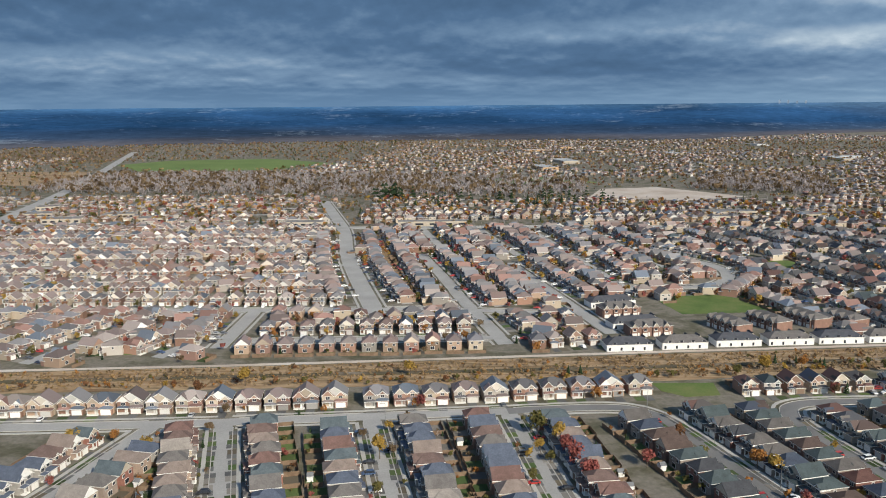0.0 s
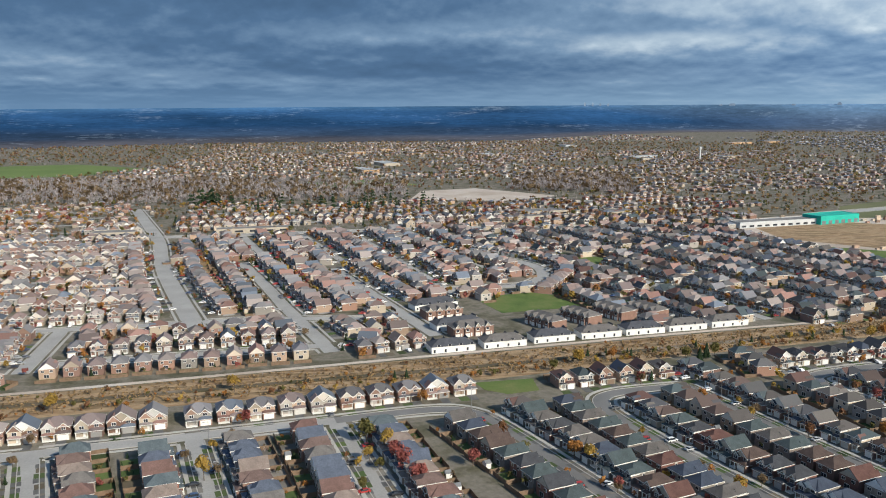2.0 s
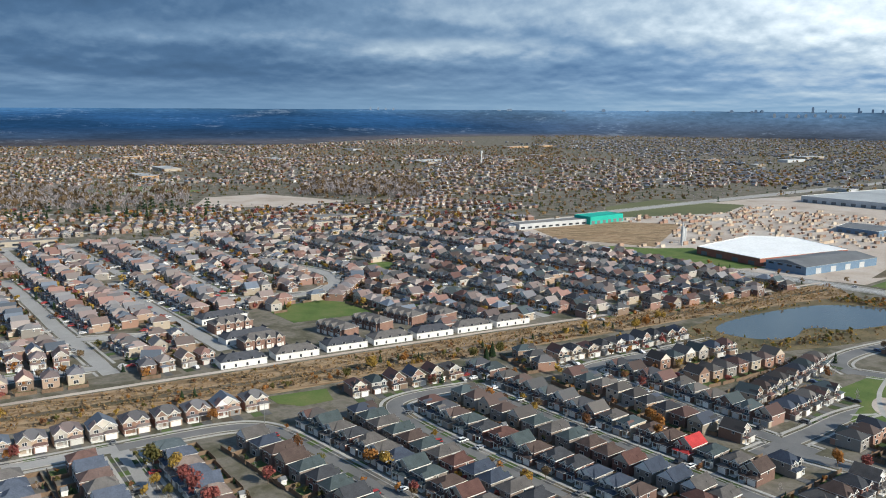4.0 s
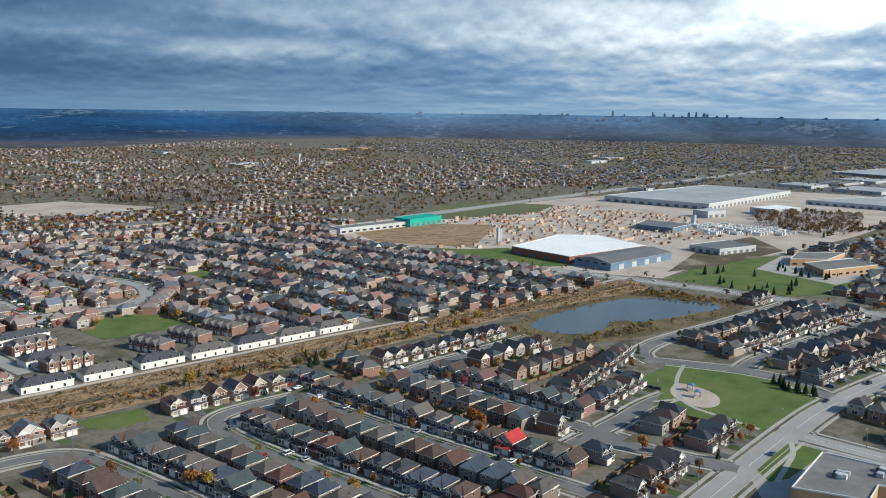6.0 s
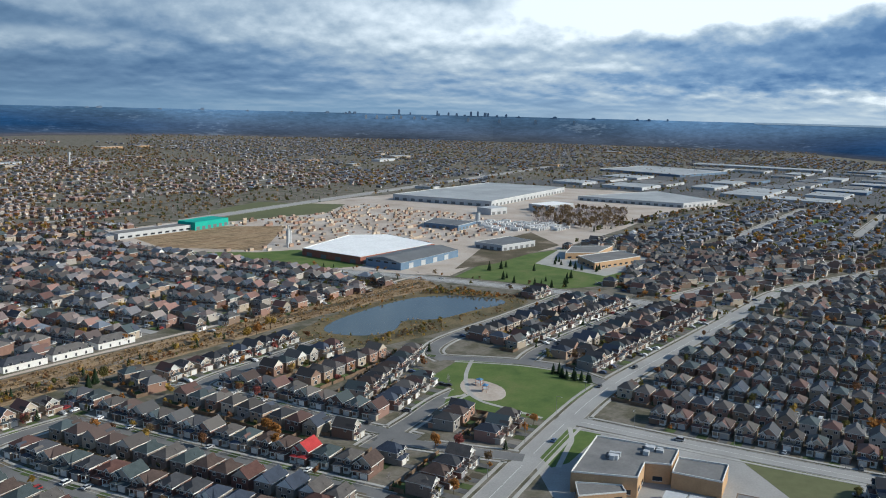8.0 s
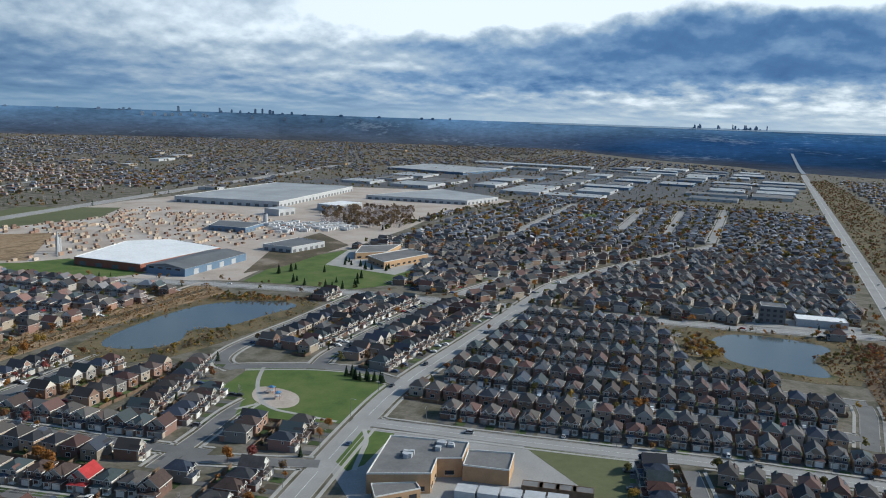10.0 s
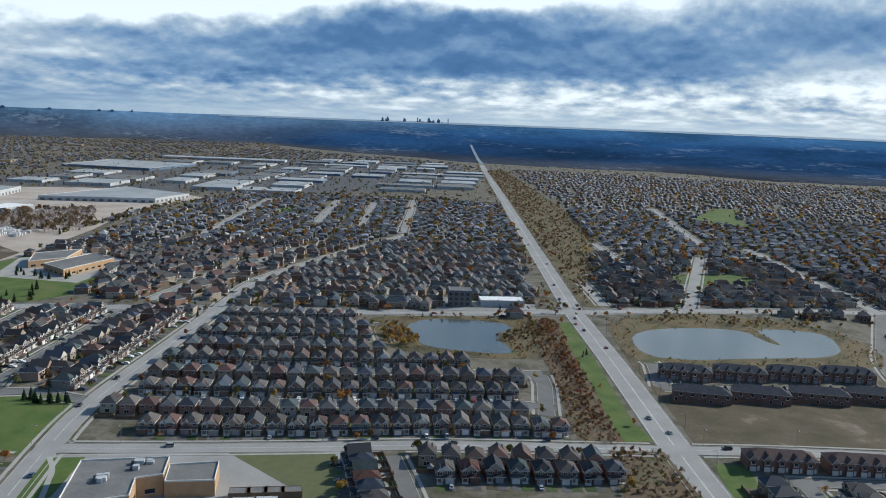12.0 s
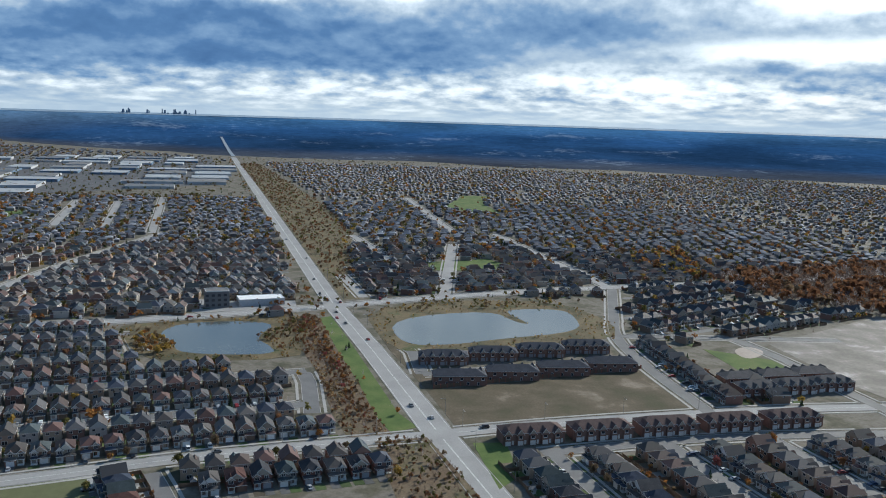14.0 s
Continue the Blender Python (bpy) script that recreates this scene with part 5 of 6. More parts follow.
def trunk(seed, h, r0, limbs=5):
    r = random.Random(seed)
    sh = Shell()

    def limb(a, b, ra, rb):
        a, b = Vector(a), Vector(b)
        d = (b - a).normalized()
        u = d.orthogonal().normalized()
        w_ = d.cross(u)
        k = 6
        v = [a + (u * math.cos(2 * math.pi * i / k) + w_ * math.sin(2 * math.pi * i / k)) * ra for i in range(k)]
        v += [b + (u * math.cos(2 * math.pi * i / k) + w_ * math.sin(2 * math.pi * i / k)) * rb for i in range(k)]
        sh.add(v, [(i, (i + 1) % k, k + (i + 1) % k, k + i) for i in range(k)])
    limb((0, 0, -0.2), (0, 0, h * 0.55), r0, r0 * 0.6)
    for i in range(limbs):
        a = 2 * math.pi * (i + r.random() * 0.6) / limbs
        limb((0, 0, h * r.uniform(0.3, 0.52)), (math.cos(a) * h * 0.26, math.sin(a) * h * 0.26, h * r.uniform(0.7, 0.92)), r0 * 0.5, r0 * 0.12)
    return sh


LEAVES = {"yellow": [(0.36, 0.24, 0.06), (0.46, 0.31, 0.08), (0.28, 0.19, 0.06)], "orange": [(0.36, 0.16, 0.05), (0.43, 0.22, 0.07), (0.28, 0.125, 0.05)],
          "red": [(0.27, 0.085, 0.075), (0.36, 0.13, 0.11), (0.23, 0.075, 0.065)], "olive": [(0.13, 0.12, 0.045), (0.19, 0.165, 0.06), (0.10, 0.10, 0.04)],
          "brown": [(0.18, 0.13, 0.08), (0.24, 0.17, 0.10), (0.145, 0.105, 0.07)], "green": [(0.03, 0.055, 0.03), (0.05, 0.075, 0.035), (0.04, 0.06, 0.04)],
          # thicket is leafless brush like bare, darkened for the backlit south side
          "bare": [(0.37, 0.325, 0.318), (0.44, 0.395, 0.385), (0.30, 0.26, 0.255)], "thicket": [(0.16, 0.118, 0.098), (0.21, 0.155, 0.125), (0.125, 0.098, 0.085)], "tan": [(0.36, 0.245, 0.125), (0.43, 0.305, 0.165), (0.28, 0.185, 0.10)], "rust": [(0.20, 0.095, 0.05), (0.25, 0.13, 0.065), (0.15, 0.085, 0.055)]}
leaf_mats = {k: leaf_material("leaves_" + k, c) for k, c in LEAVES.items()}
WORDS = {"yellow": "yellow autumn", "orange": "orange autumn", "red": "crimson autumn", "olive": "dull olive", "brown": "withered brown", "rust": "rusty brown"}
TREE_PROTO = {}


def tree(x, y, h, kind, near=True):
    key = (kind, random.Random(int(x * 13 + y * 7)).randrange(3))
    if key not in TREE_PROTO:
        sd = len(TREE_PROTO)
        if kind == "green":
            ob = thing("conifer", "dark green spruce tree standing on grass", "tree", "conifers")
            part("trunk", trunk(sd, 5, 0.16, 0), bark, ob)
            part("crown", conifer(sd, 8, 2.0, 13), leaf_mats[kind], ob)
        else:
            ob = thing("tree", f"{WORDS[kind]} broadleaf tree beside houses", "tree", "street trees")
            part("trunk", trunk(sd, 8, 0.19), bark, ob)
            part("crown", crown(sd, 520, 0.42, 3.0, 3.0, 2.6, 9), leaf_mats[kind], ob)
        TREE_PROTO[key] = ob
        ob.matrix_basis = placed(x, y, (x * 3 + y) % 6.28, 0, h / 8)
        return ob
    return copy_thing_at(TREE_PROTO[key], x, y, h)


def copy_thing_at(ob, x, y, h):
    c = copy_thing(ob, Matrix.Identity(4))
    c.matrix_basis = placed(x, y, (x * 3 + y) % 6.28, 0, h / 8)
    return c


for x, y, h, kind in ((-93, 383, 9, "yellow"), (-111, 371, 7, "rust"), (-143, 312, 8, "yellow"), (-113, 306, 7, "yellow"), (-24, 299, 9, "yellow"), (-22, 325, 5, "yellow"),
                      (37, 320, 10, "olive"), (44, 311, 9, "yellow"), (45, 299, 9, "red"), (47, 289, 9, "red"), (50, 277, 9, "red"), (73, 290, 7, "red"),
                      (36, 303, 6, "yellow"), (112, 288, 8, "orange"), (116, 281, 8, "yellow"), (41, 330, 6, "olive"), (-10, 352, 6, "red"),
                      (-16, 395, 8, "yellow"), (156, 400, 9, "yellow"), (240, 280, 7, "orange"), (236, 270, 8, "orange"), (229, 262, 8, "orange"),
                      (360, 416, 9, "yellow"), (345, 412, 8, "orange"), (331, 404, 9, "yellow"), (226, 396, 9, "green"), (220, 392, 8, "green"), (214, 396, 7, "olive"), (232, 398, 8, "olive"),
                      (140, 392, 6, "olive"), (176, 404, 7, "orange"), (282, 205, 6, "red"), (275, 212, 7, "orange"), (60, 396, 5, "green"), (66, 397, 5, "green")):
    tree(x, y, h, kind)
rnd = random.Random(11)
for k in range(10):
    tree(402 + rnd.uniform(-3, 3), 206 + k * 2.6, rnd.uniform(5, 7), "green")
for k in range(26):
    a, b = rnd.random(), rnd.random()
    tree(600 + 130 * a, 345 + 90 * b, rnd.uniform(5, 9), "green")
for k in range(70):
    i = rnd.choice(kept[:420])
    hx, hy, a, v, t = HOUSES[i]
    px, py = hx + math.sin(a) * 10 + math.cos(a) * 4.5, hy - math.cos(a) * 10 + math.sin(a) * 4.5
    tree(px, py, rnd.uniform(4, 6.5), rnd.choice(("yellow", "orange", "red", "brown", "olive", "brown", "rust")))

# crowds of trees and shrubs that nobody could count
SPOTS = {k: [] for k in LEAVES}


def scatter(poly, n, kinds, h0, h1, seed):
    r = random.Random(seed)
    xs, ys = [p[0] for p in poly], [p[1] for p in poly]
    made = 0
    for _ in range(n * 6):
        x, y = r.uniform(min(xs), max(xs)), r.uniform(min(ys), max(ys))
        if made < n and inside(x, y, poly):
            SPOTS[r.choice(kinds)].append((x, y, r.uniform(h0, h1)))
            made += 1


scatter(WOOD1, 4200, ("bare", "bare", "bare", "bare", "bare", "bare", "brown"), 10, 15, 1)
scatter(WOOD2, 1500, ("bare", "bare", "bare", "bare", "bare", "bare", "brown"), 10, 15, 2)
scatter(WOOD3, 560, ("bare", "bare", "bare", "bare", "brown"), 9, 13, 3)
scatter(WOOD4, 2400, ("thicket", "thicket", "bare", "thicket", "thicket", "thicket", "thicket", "rust"), 9, 14, 4)
scatter([(560, -560), (660, -462), (775, -470), (790, -520), (670, -540), (600, -640)], 110, ("rust", "bare", "rust", "bare", "brown"), 9, 14, 44)
scatter([(700, -440), (900, -420), (950, -520), (790, -470)], 90, ("orange", "yellow", "rust", "olive"), 7, 11, 45)
scatter(BUSH, 1300, ("tan", "thicket", "bare", "thicket", "rust", "thicket", "brown", "rust"), 0.8, 3.2, 5)
scatter([(640, -50), (560, -57), (412, -66), (412, -58), (560, -50), (640, -42)], 90, ("rust", "orange", "brown", "red"), 2.5, 4.5, 55)
scatter(BUSH2, 700, ("rust", "thicket", "bare", "brown", "thicket", "thicket", "thicket", "olive"), 1.0, 3.8, 6)
scatter(STRIP, 3000, ("rust", "brown", "thicket", "thicket", "brown", "olive", "thicket", "rust"), 1, 5.5, 7)
scatter([(-900, 335), (-204, 378), (111, 390), (326, 413), (548, 427), (566, 458), (257, 438), (0, 418), (-220, 403), (-900, 366)], 7600, ("tan", "tan", "tan", "brown", "tan", "tan", "tan", "tan"), 0.6, 2.0, 8)
COR = [(-900, 335), (-204, 378), (111, 390), (326, 413), (548, 427), (566, 458), (257, 438), (0, 418), (-220, 403), (-900, 366)]
scatter(COR, 900, ("brown", "rust", "brown", "olive", "bare", "tan", "orange"), 1.0, 3.0, 81)
scatter([(-300, 372), (111, 389), (326, 412), (326, 417), (111, 394), (-300, 377)], 160, ("brown", "olive", "orange", "yellow", "rust"), 2.0, 4.5, 82)
scatter([(150, 402), (330, 418), (330, 428), (150, 412)], 26, ("green", "olive", "yellow"), 3.0, 5.5, 83)
scatter([(360, 345), (440, 335), (455, 350), (410, 350)], 60, ("olive", "yellow", "brown"), 2, 4, 9)
scatter([(380, 398), (430, 414), (545, 420), (556, 350), (548, 350), (515, 418), (425, 411)], 160, ("yellow", "orange", "brown", "olive"), 1.5, 4, 10)
scatter([(600, 74), (556, 66), (540, 44), (560, 42), (600, 60)], 50, ("yellow", "orange", "brown"), 3, 6, 11)
scatter([(536, -22), (560, -40), (640, -50), (630, -30), (580, -10)], 60, ("olive", "brown", "rust"), 2, 5, 12)
scatter([(652, -96), (690, -160), (680, -262), (655, -262), (655, -190)], 120, ("brown", "yellow", "olive"), 1.5, 4, 13)
for pts, d0, n_ in ((ART, 11, 150), (ART, -11, 150), (MAIN, 13, 220), (BLVD, -9.5, 40), ([(-900, 905), (-292, 925), (-100, 893), (60, 897), (250, 900), (470, 850)], 10, 160)):
    rr = random.Random(n_ + int(d0))
    seg = along(pts)
    for _ in range(n_):
        s_ = rr.uniform(0, seg[-1])
        i_ = max(j for j in range(len(seg)) if seg[j] <= s_)
        i_ = min(i_, len(pts) - 2)
        a_, b_ = Vector(pts[i_]), Vector(pts[i_ + 1])
        t_ = (b_ - a_).normalized()
        p_ = a_ + t_ * (s_ - seg[i_])
        d_ = d0 + rr.uniform(0, 6) * (1 if d0 > 0 else -1)
        if math.hypot(p_.x, p_.y) > 420:
            SPOTS[rr.choice(("bare", "brown", "olive", "green", "orange", "bare"))].append((p_.x - t_.y * d_, p_.y + t_.x * d_, rr.uniform(2.5, 5.5)))
for bank_, pond_, sd in ((BANK1, POND1, 51), (BANK2, POND2, 52), (BANK3, POND3, 53)):
    rr = random.Random(sd)
    xs, ys = [p[0] for p in bank_], [p[1] for p in bank_]
    for _ in range(900):
        x, y = rr.uniform(min(xs), max(xs)), rr.uniform(min(ys), max(ys))
        if inside(x, y, bank_) and not inside(x, y, pond_):
            SPOTS[rr.choice(("tan", "tan", "brown", "olive", "yellow", "tan"))].append((x, y, rr.uniform(0.8, 2.4)))
scatter([(660, -70), (700, -70), (760, 0), (690, 20)], 60, ("olive", "brown", "rust"), 3, 6, 14)
r = random.Random(21)


def wild(n, r0, r1, a0, a1, kinds, h0, h1, seed):
    """Trees spread over a sector of country, clear of open ground, roads and yards."""
    g = np.random.default_rng(seed)
    q, a = np.sqrt(g.uniform(r0 * r0, r1 * r1, n)), g.uniform(a0, a1, n)
    at = np.c_[q * np.cos(np.radians(a)), q * np.sin(np.radians(a))]
    ok = clear(at, 3.0) & (q < np.array([edge_of_light(b) for b in a]) * 1.02)
    for poly in NOBUILD:
        if poly not in (WOOD1, WOOD2, WOOD3, WOOD4, INDUST):
            ok &= ~within(at, poly)
    for x, y in at[ok]:
        SPOTS[r.choice(kinds)].append((x, y, r.uniform(h0, h1)))


DULL = ("bare", "bare", "bare", "brown", "bare", "tan", "olive", "brown", "green", "tan", "bare", "rust")
wild(5500, 900, 1500, 50, 125, DULL, 3.5, 7, 1)
wild(15000, 1450, 3000, 56, 125, DULL, 4.5, 9, 2)
wild(17000, 1150, 4250, 14, 58, ("bare", "bare", "brown", "bare", "bare", "olive", "tan", "green", "bare"), 4.5, 9, 3)
wild(1800, 640, 1300, -45, 12, ("bare", "brown", "thicket", "olive", "rust", "green", "thicket"), 3.5, 6, 5)
wild(6500, 900, 2900, -50, 14, ("thicket", "bare", "brown", "thicket", "olive", "thicket", "green"), 4, 8, 4)
for pts, d0, n_ in (([(1556, 70), (1550, 200), (1540, 430)], 30, 260), ([(960, 495), (1300, 500), (1540, 430)], 14, 160)):
    seg = along(pts)
    for _ in range(n_):
        s_ = r.uniform(0, seg[-1] - 1)
        i_ = max(j for j in range(len(seg)) if seg[j] <= s_)
        p_ = Vector(pts[i_]).lerp(Vector(pts[i_ + 1]), (s_ - seg[i_]) / (seg[i_ + 1] - seg[i_]))
        SPOTS[r.choice(("bare", "green", "brown", "olive", "bare"))].append((p_.x + r.uniform(-d0, d0), p_.y + r.uniform(-d0, d0) * 0.4, r.uniform(5, 9)))
for _ in range(900):
    x, y = r.uniform(1540, 2900), r.uniform(60, 980)
    SPOTS[r.choice(("bare", "brown", "olive", "green"))].append((x, y, r.uniform(5, 9)))
for i in kept:
    d = dist[i]
    x, y, a, v, tone = HOUSES[i]
    if d > 230:
        p = 0.45 if d < 420 else 0.90 if d < 900 else 0.70
        warm = ang[i] > 45
        while r.random() < p:
            p *= 0.62
            q = r.uniform(0, 6.28)
            kind = r.choice((("brown", "bare", "olive", "orange", "green", "rust", "yellow", "red") if d < 1200 else ("brown", "bare", "bare", "tan", "bare", "olive", "tan", "green", "bare", "brown")) if warm else ("brown", "bare", "bare", "olive", "green", "rust", "brown", "bare", "orange", "olive", "yellow"))
            SPOTS[kind].append((x + math.cos(q) * 12, y + math.sin(q) * 12, r.uniform(2.5, 5) if d < 420 else r.uniform(3.5, 7) if d < 900 else r.uniform(5, 9.5)))
# shrubs and small trees in the back yards
for i in kept:
    if dist[i] < 620:
        x, y, a, v, tone = HOUSES[i]
        for _ in range(3):
            if r.random() < 0.5:
                u_, w_ = r.uniform(-4.2, 4.2), r.uniform(8.5, 12.5)
                SPOTS[r.choice(("brown", "olive", "olive", "green", "rust", "orange", "bare"))].append((x + u_ * math.cos(a) - w_ * math.sin(a), y + u_ * math.sin(a) + w_ * math.cos(a), r.uniform(1.2, 3.6)))
for x, y, h in ((-75, 1180, 26), (-66, 1172, 20), (-85, 1185, 18)):
    for k in range(6):
        SPOTS["green"].append((x + r.uniform(-11, 11), y + r.uniform(-8, 8), h * r.uniform(0.8, 1.1)))
for k in range(60):
    SPOTS["green"].append((r.uniform(-70, 230), r.uniform(1060, 1220), r.uniform(9, 17)))
crowns = [crown(100 + k, 46, 0.95, 3.0, 3.0, 2.0, 6) for k in range(4)]
middle = [crown(150 + k, 24, 1.3, 3.1, 3.0, 1.9, 6) for k in range(4)]
small = [crown(200 + k, 10, 1.9, 3.2, 3.0, 1.6, 5) for k in range(4)]
barec = [crown(300 + k, 30, 0.6, 2.8, 3.2, 1.4, 6, True) for k in range(4)]
bare_far = [crown(350 + k, 10, 1.25, 2.9, 3.2, 1.2, 5, True) for k in range(4)]
firs = [conifer(400 + k, 8, 1.9, 6) for k in range(4)]
firs_far = [conifer(450 + k, 8, 2.1, 3) for k in range(4)]
TREE_LABEL = {"thicket": "leafless thicket of shrubs and trees, darkened as backlit", "bare": "leafless grey-brown trees and brush", "green": "dark green conifers among houses and woods", "brown": "withered brown trees and shrubs",
              "rust": "rusty brown trees and shrubs", "olive": "dull olive trees and shrubs", "yellow": "yellow autumn trees", "tan": "tufts of dry tan grass", "orange": "orange autumn trees", "red": "crimson autumn trees"}
for kind, spots in SPOTS.items():
    bands = ((0, 600, firs if kind == "green" else barec if kind in ("bare", "thicket") else small if kind == "tan" else crowns, ""), (600, 1100, firs if kind == "green" else barec if kind in ("bare", "thicket") else middle, " in the middle distance"),
             (1100, 9000, firs_far if kind == "green" else bare_far if kind in ("bare", "thicket") else small, " far off"))
    for d0, d1, shapes, where in bands:
        stuff("foliage", shapes, [(x, y, 0, (x * 7 + y) % 6.28, h / 8, int(x + y) % 4) for x, y, h in spots if d0 <= math.hypot(x, y) < d1], [leaf_mats[kind]], TREE_LABEL[kind] + where, "trees")

# ---- works, warehouses and schools ----
roof_white = material("white_membrane_roof", [(0.80, 0.80, 0.79), (0.88, 0.88, 0.87)], 0.05, 0.5, 0.7)
roof_pale = material("pale_flat_roof", [(0.30, 0.315, 0.325), (0.42, 0.435, 0.44)], 0.02, 0.4, 0.8)
metal_grey = material("grey_sheet_metal", [(0.13, 0.135, 0.14), (0.18, 0.185, 0.19)], 0.05, 0.6, 0.7)
metal_blue = material("blue_sheet_metal", [(0.12, 0.19, 0.28), (0.16, 0.23, 0.32)], 0.05, 0.6, 0.5)
flat_grey = material("gravel_flat_roof", [(0.15, 0.148, 0.146), (0.215, 0.21, 0.205)], 0.08, 0.8, 0.9)
teal = material("teal_cladding", [(0.02, 0.34, 0.27), (0.03, 0.40, 0.32)], 0.1, 1, 0.6)
pale_clad = material("pale_cladding", [(0.42, 0.43, 0.44), (0.53, 0.54, 0.55)], 0.05, 0.6, 0.6)
tan_brick = material("tan_school_brick", [(0.42, 0.27, 0.15), (0.50, 0.33, 0.19)], 0.3, 2, 0.9)
red_brick = material("red_works_brick", [(0.25, 0.10, 0.07), (0.32, 0.13, 0.09)], 0.3, 2, 0.9)


def hall(name, label, cx, cy, lx, ly, h, deg, wall, roof, parapet=0.8, bays=0, glassy=False, z=0):
    """A flat-roofed hall: walls, parapet, roof, loading doors along both long sides."""
    ob = thing(name, label, "building")
    part("wall", Shell().box(-lx / 2, lx / 2, -ly / 2, ly / 2, 0, h), wall, ob)
    part("roof", Shell().box(-lx / 2 + 0.3, lx / 2 - 0.3, -ly / 2 + 0.3, ly / 2 - 0.3, h, h + 0.15), roof, ob)
    pp = Shell()
    for a in ((-lx / 2, lx / 2, -ly / 2, -ly / 2 + 0.3), (-lx / 2, lx / 2, ly / 2 - 0.3, ly / 2), (-lx / 2, -lx / 2 + 0.3, -ly / 2 + 0.3, ly / 2 - 0.3), (lx / 2 - 0.3, lx / 2, -ly / 2 + 0.3, ly / 2 - 0.3)):
        pp.box(*a, h, h + parapet)
    part("parapet", pp, trim if parapet > 0.5 else wall, ob)
    for i in range(bays):
        x = -lx / 2 + lx * (i + 0.5) / bays
        for s in (-1, 1):
            part("window" if glassy else "loading_door", Shell().box(x - lx / bays * 0.28, x + lx / bays * 0.28, s * ly / 2 - 0.06, s * ly / 2 + 0.06, 1.0 if glassy else 0.2, 3.0 if glassy else min(4.2, h * .6)), glass if glassy else metal_grey, ob)
    ob.matrix_basis = placed(cx, cy, radians(deg), z)
    return ob


def roof_units(ob_list, seed, n, x0, x1, y0, y1, z, deg, cx, cy):
    r = random.Random(seed)
    for _ in range(n):
        u = thing("roof_unit", "pale grey metal ventilation unit on a flat roof", "ventilation unit", "roof units")
        a, b, c = r.uniform(1.5, 4), r.uniform(1.5, 3), r.uniform(1.0, 2.0)
        part("casing", Shell().box(-a / 2, a / 2, -b / 2, b / 2, 0, c), pale_clad, u)
        part("duct", Shell().box(a / 2, a / 2 + 1.2, -0.4, 0.4, 0.2, c * 0.7), metal_grey, u)
        x, y = r.uniform(x0, x1), r.uniform(y0, y1)
        q = radians(deg)
        u.matrix_basis = placed(cx + x * math.cos(q) - y * math.sin(q), cy + x * math.sin(q) + y * math.cos(q), q, z)


def block(name, label, pts, h, wall, roof, parapet=0.6, doors=0, glassy=False):
    """A flat-roofed building on any outline: walls, roof, parapet and openings along its sides."""
    ob = thing(name, label, "building")
    cx, cy = sum(p[0] for p in pts) / len(pts), sum(p[1] for p in pts) / len(pts)
    q = [(x - cx, y - cy) for x, y in pts]
    if sum(a[0] * b[1] - b[0] * a[1] for a, b in zip(q, q[1:] + q[:1])) < 0:
        q = q[::-1]
    k = len(q)
    sides = [(i, (i + 1) % k, k + (i + 1) % k, k + i) for i in range(k)]
    part("wall", Shell().add([(x, y, 0) for x, y in q] + [(x, y, h) for x, y in q], sides), wall, ob)
    part("roof", Shell().add([(x, y, h) for x, y in q], [tuple(range(k))]), roof, ob)
    pp = Shell()
    for (ax, ay), (bx, by) in zip(q, q[1:] + q[:1]):
        L = math.hypot(bx - ax, by - ay)
        ux, uy = (bx - ax) / L, (by - ay) / L
        for z0, z1, o_ in ((h - 0.05, h + parapet, 0.32),):
            pp.add([(ax, ay, z0), (bx, by, z0), (bx - uy * o_, by + ux * o_, z0), (ax - uy * o_, ay + ux * o_, z0),
                    (ax, ay, z1), (bx, by, z1), (bx - uy * o_, by + ux * o_, z1), (ax - uy * o_, ay + ux * o_, z1)],
                   [(4, 5, 6, 7), (0, 1, 5, 4), (1, 2, 6, 5), (2, 3, 7, 6), (3, 0, 4, 7)])
        n_ = int(L / doors) if doors else 0
        for i in range(n_):
            s, w2 = L * (i + 0.5) / n_, min(doors * 0.27, 3.5)
            x, y = ax + ux * s, ay + uy * s
            z0, z1 = (1.2, 3.0) if glassy else (0.2, min(4.4, h * 0.55))
            e = 0.07
            pane = part("window" if glassy else "loading_door", Shell().add(
                [(x - ux * w2 + uy * e, y - uy * w2 - ux * e, z0), (x + ux * w2 + uy * e, y + uy * w2 - ux * e, z0), (x + ux * w2 - uy * e, y + uy * w2 + ux * e, z0), (x - ux * w2 - uy * e, y - uy * w2 + ux * e, z0),
                 (x - ux * w2 + uy * e, y - uy * w2 - ux * e, z1), (x + ux * w2 + uy * e, y + uy * w2 - ux * e, z1), (x + ux * w2 - uy * e, y + uy * w2 + ux * e, z1), (x - ux * w2 - uy * e, y - uy * w2 + ux * e, z1)],
                [(0, 1, 5, 4), (1, 2, 6, 5), (2, 3, 7, 6), (3, 0, 4, 7), (4, 5, 6, 7)]), glass if glassy else metal_grey, ob)
            if glassy:
                f = 0.18
                part("window_sill", Shell().add([(x + ux * p + uy * q_, y + uy * p - ux * q_, z) for z in (z0 - 0.16, z0) for p, q_ in ((-w2, f), (w2, f), (w2, -f), (-w2, -f))],
                                                [(0, 1, 5, 4), (1, 2, 6, 5), (2, 3, 7, 6), (3, 0, 4, 7), (4, 5, 6, 7), (3, 2, 1, 0)]), trim, pane, "pale sill")
    part("parapet", pp, trim, ob)
    ob.matrix_basis = placed(cx, cy)
    return ob


block("factory", "large low factory with a bright white flat roof", [(570, 612), (574, 538), (690, 542), (704, 618), (668, 644)], 7, red_brick, roof_white, 0.4, 16)
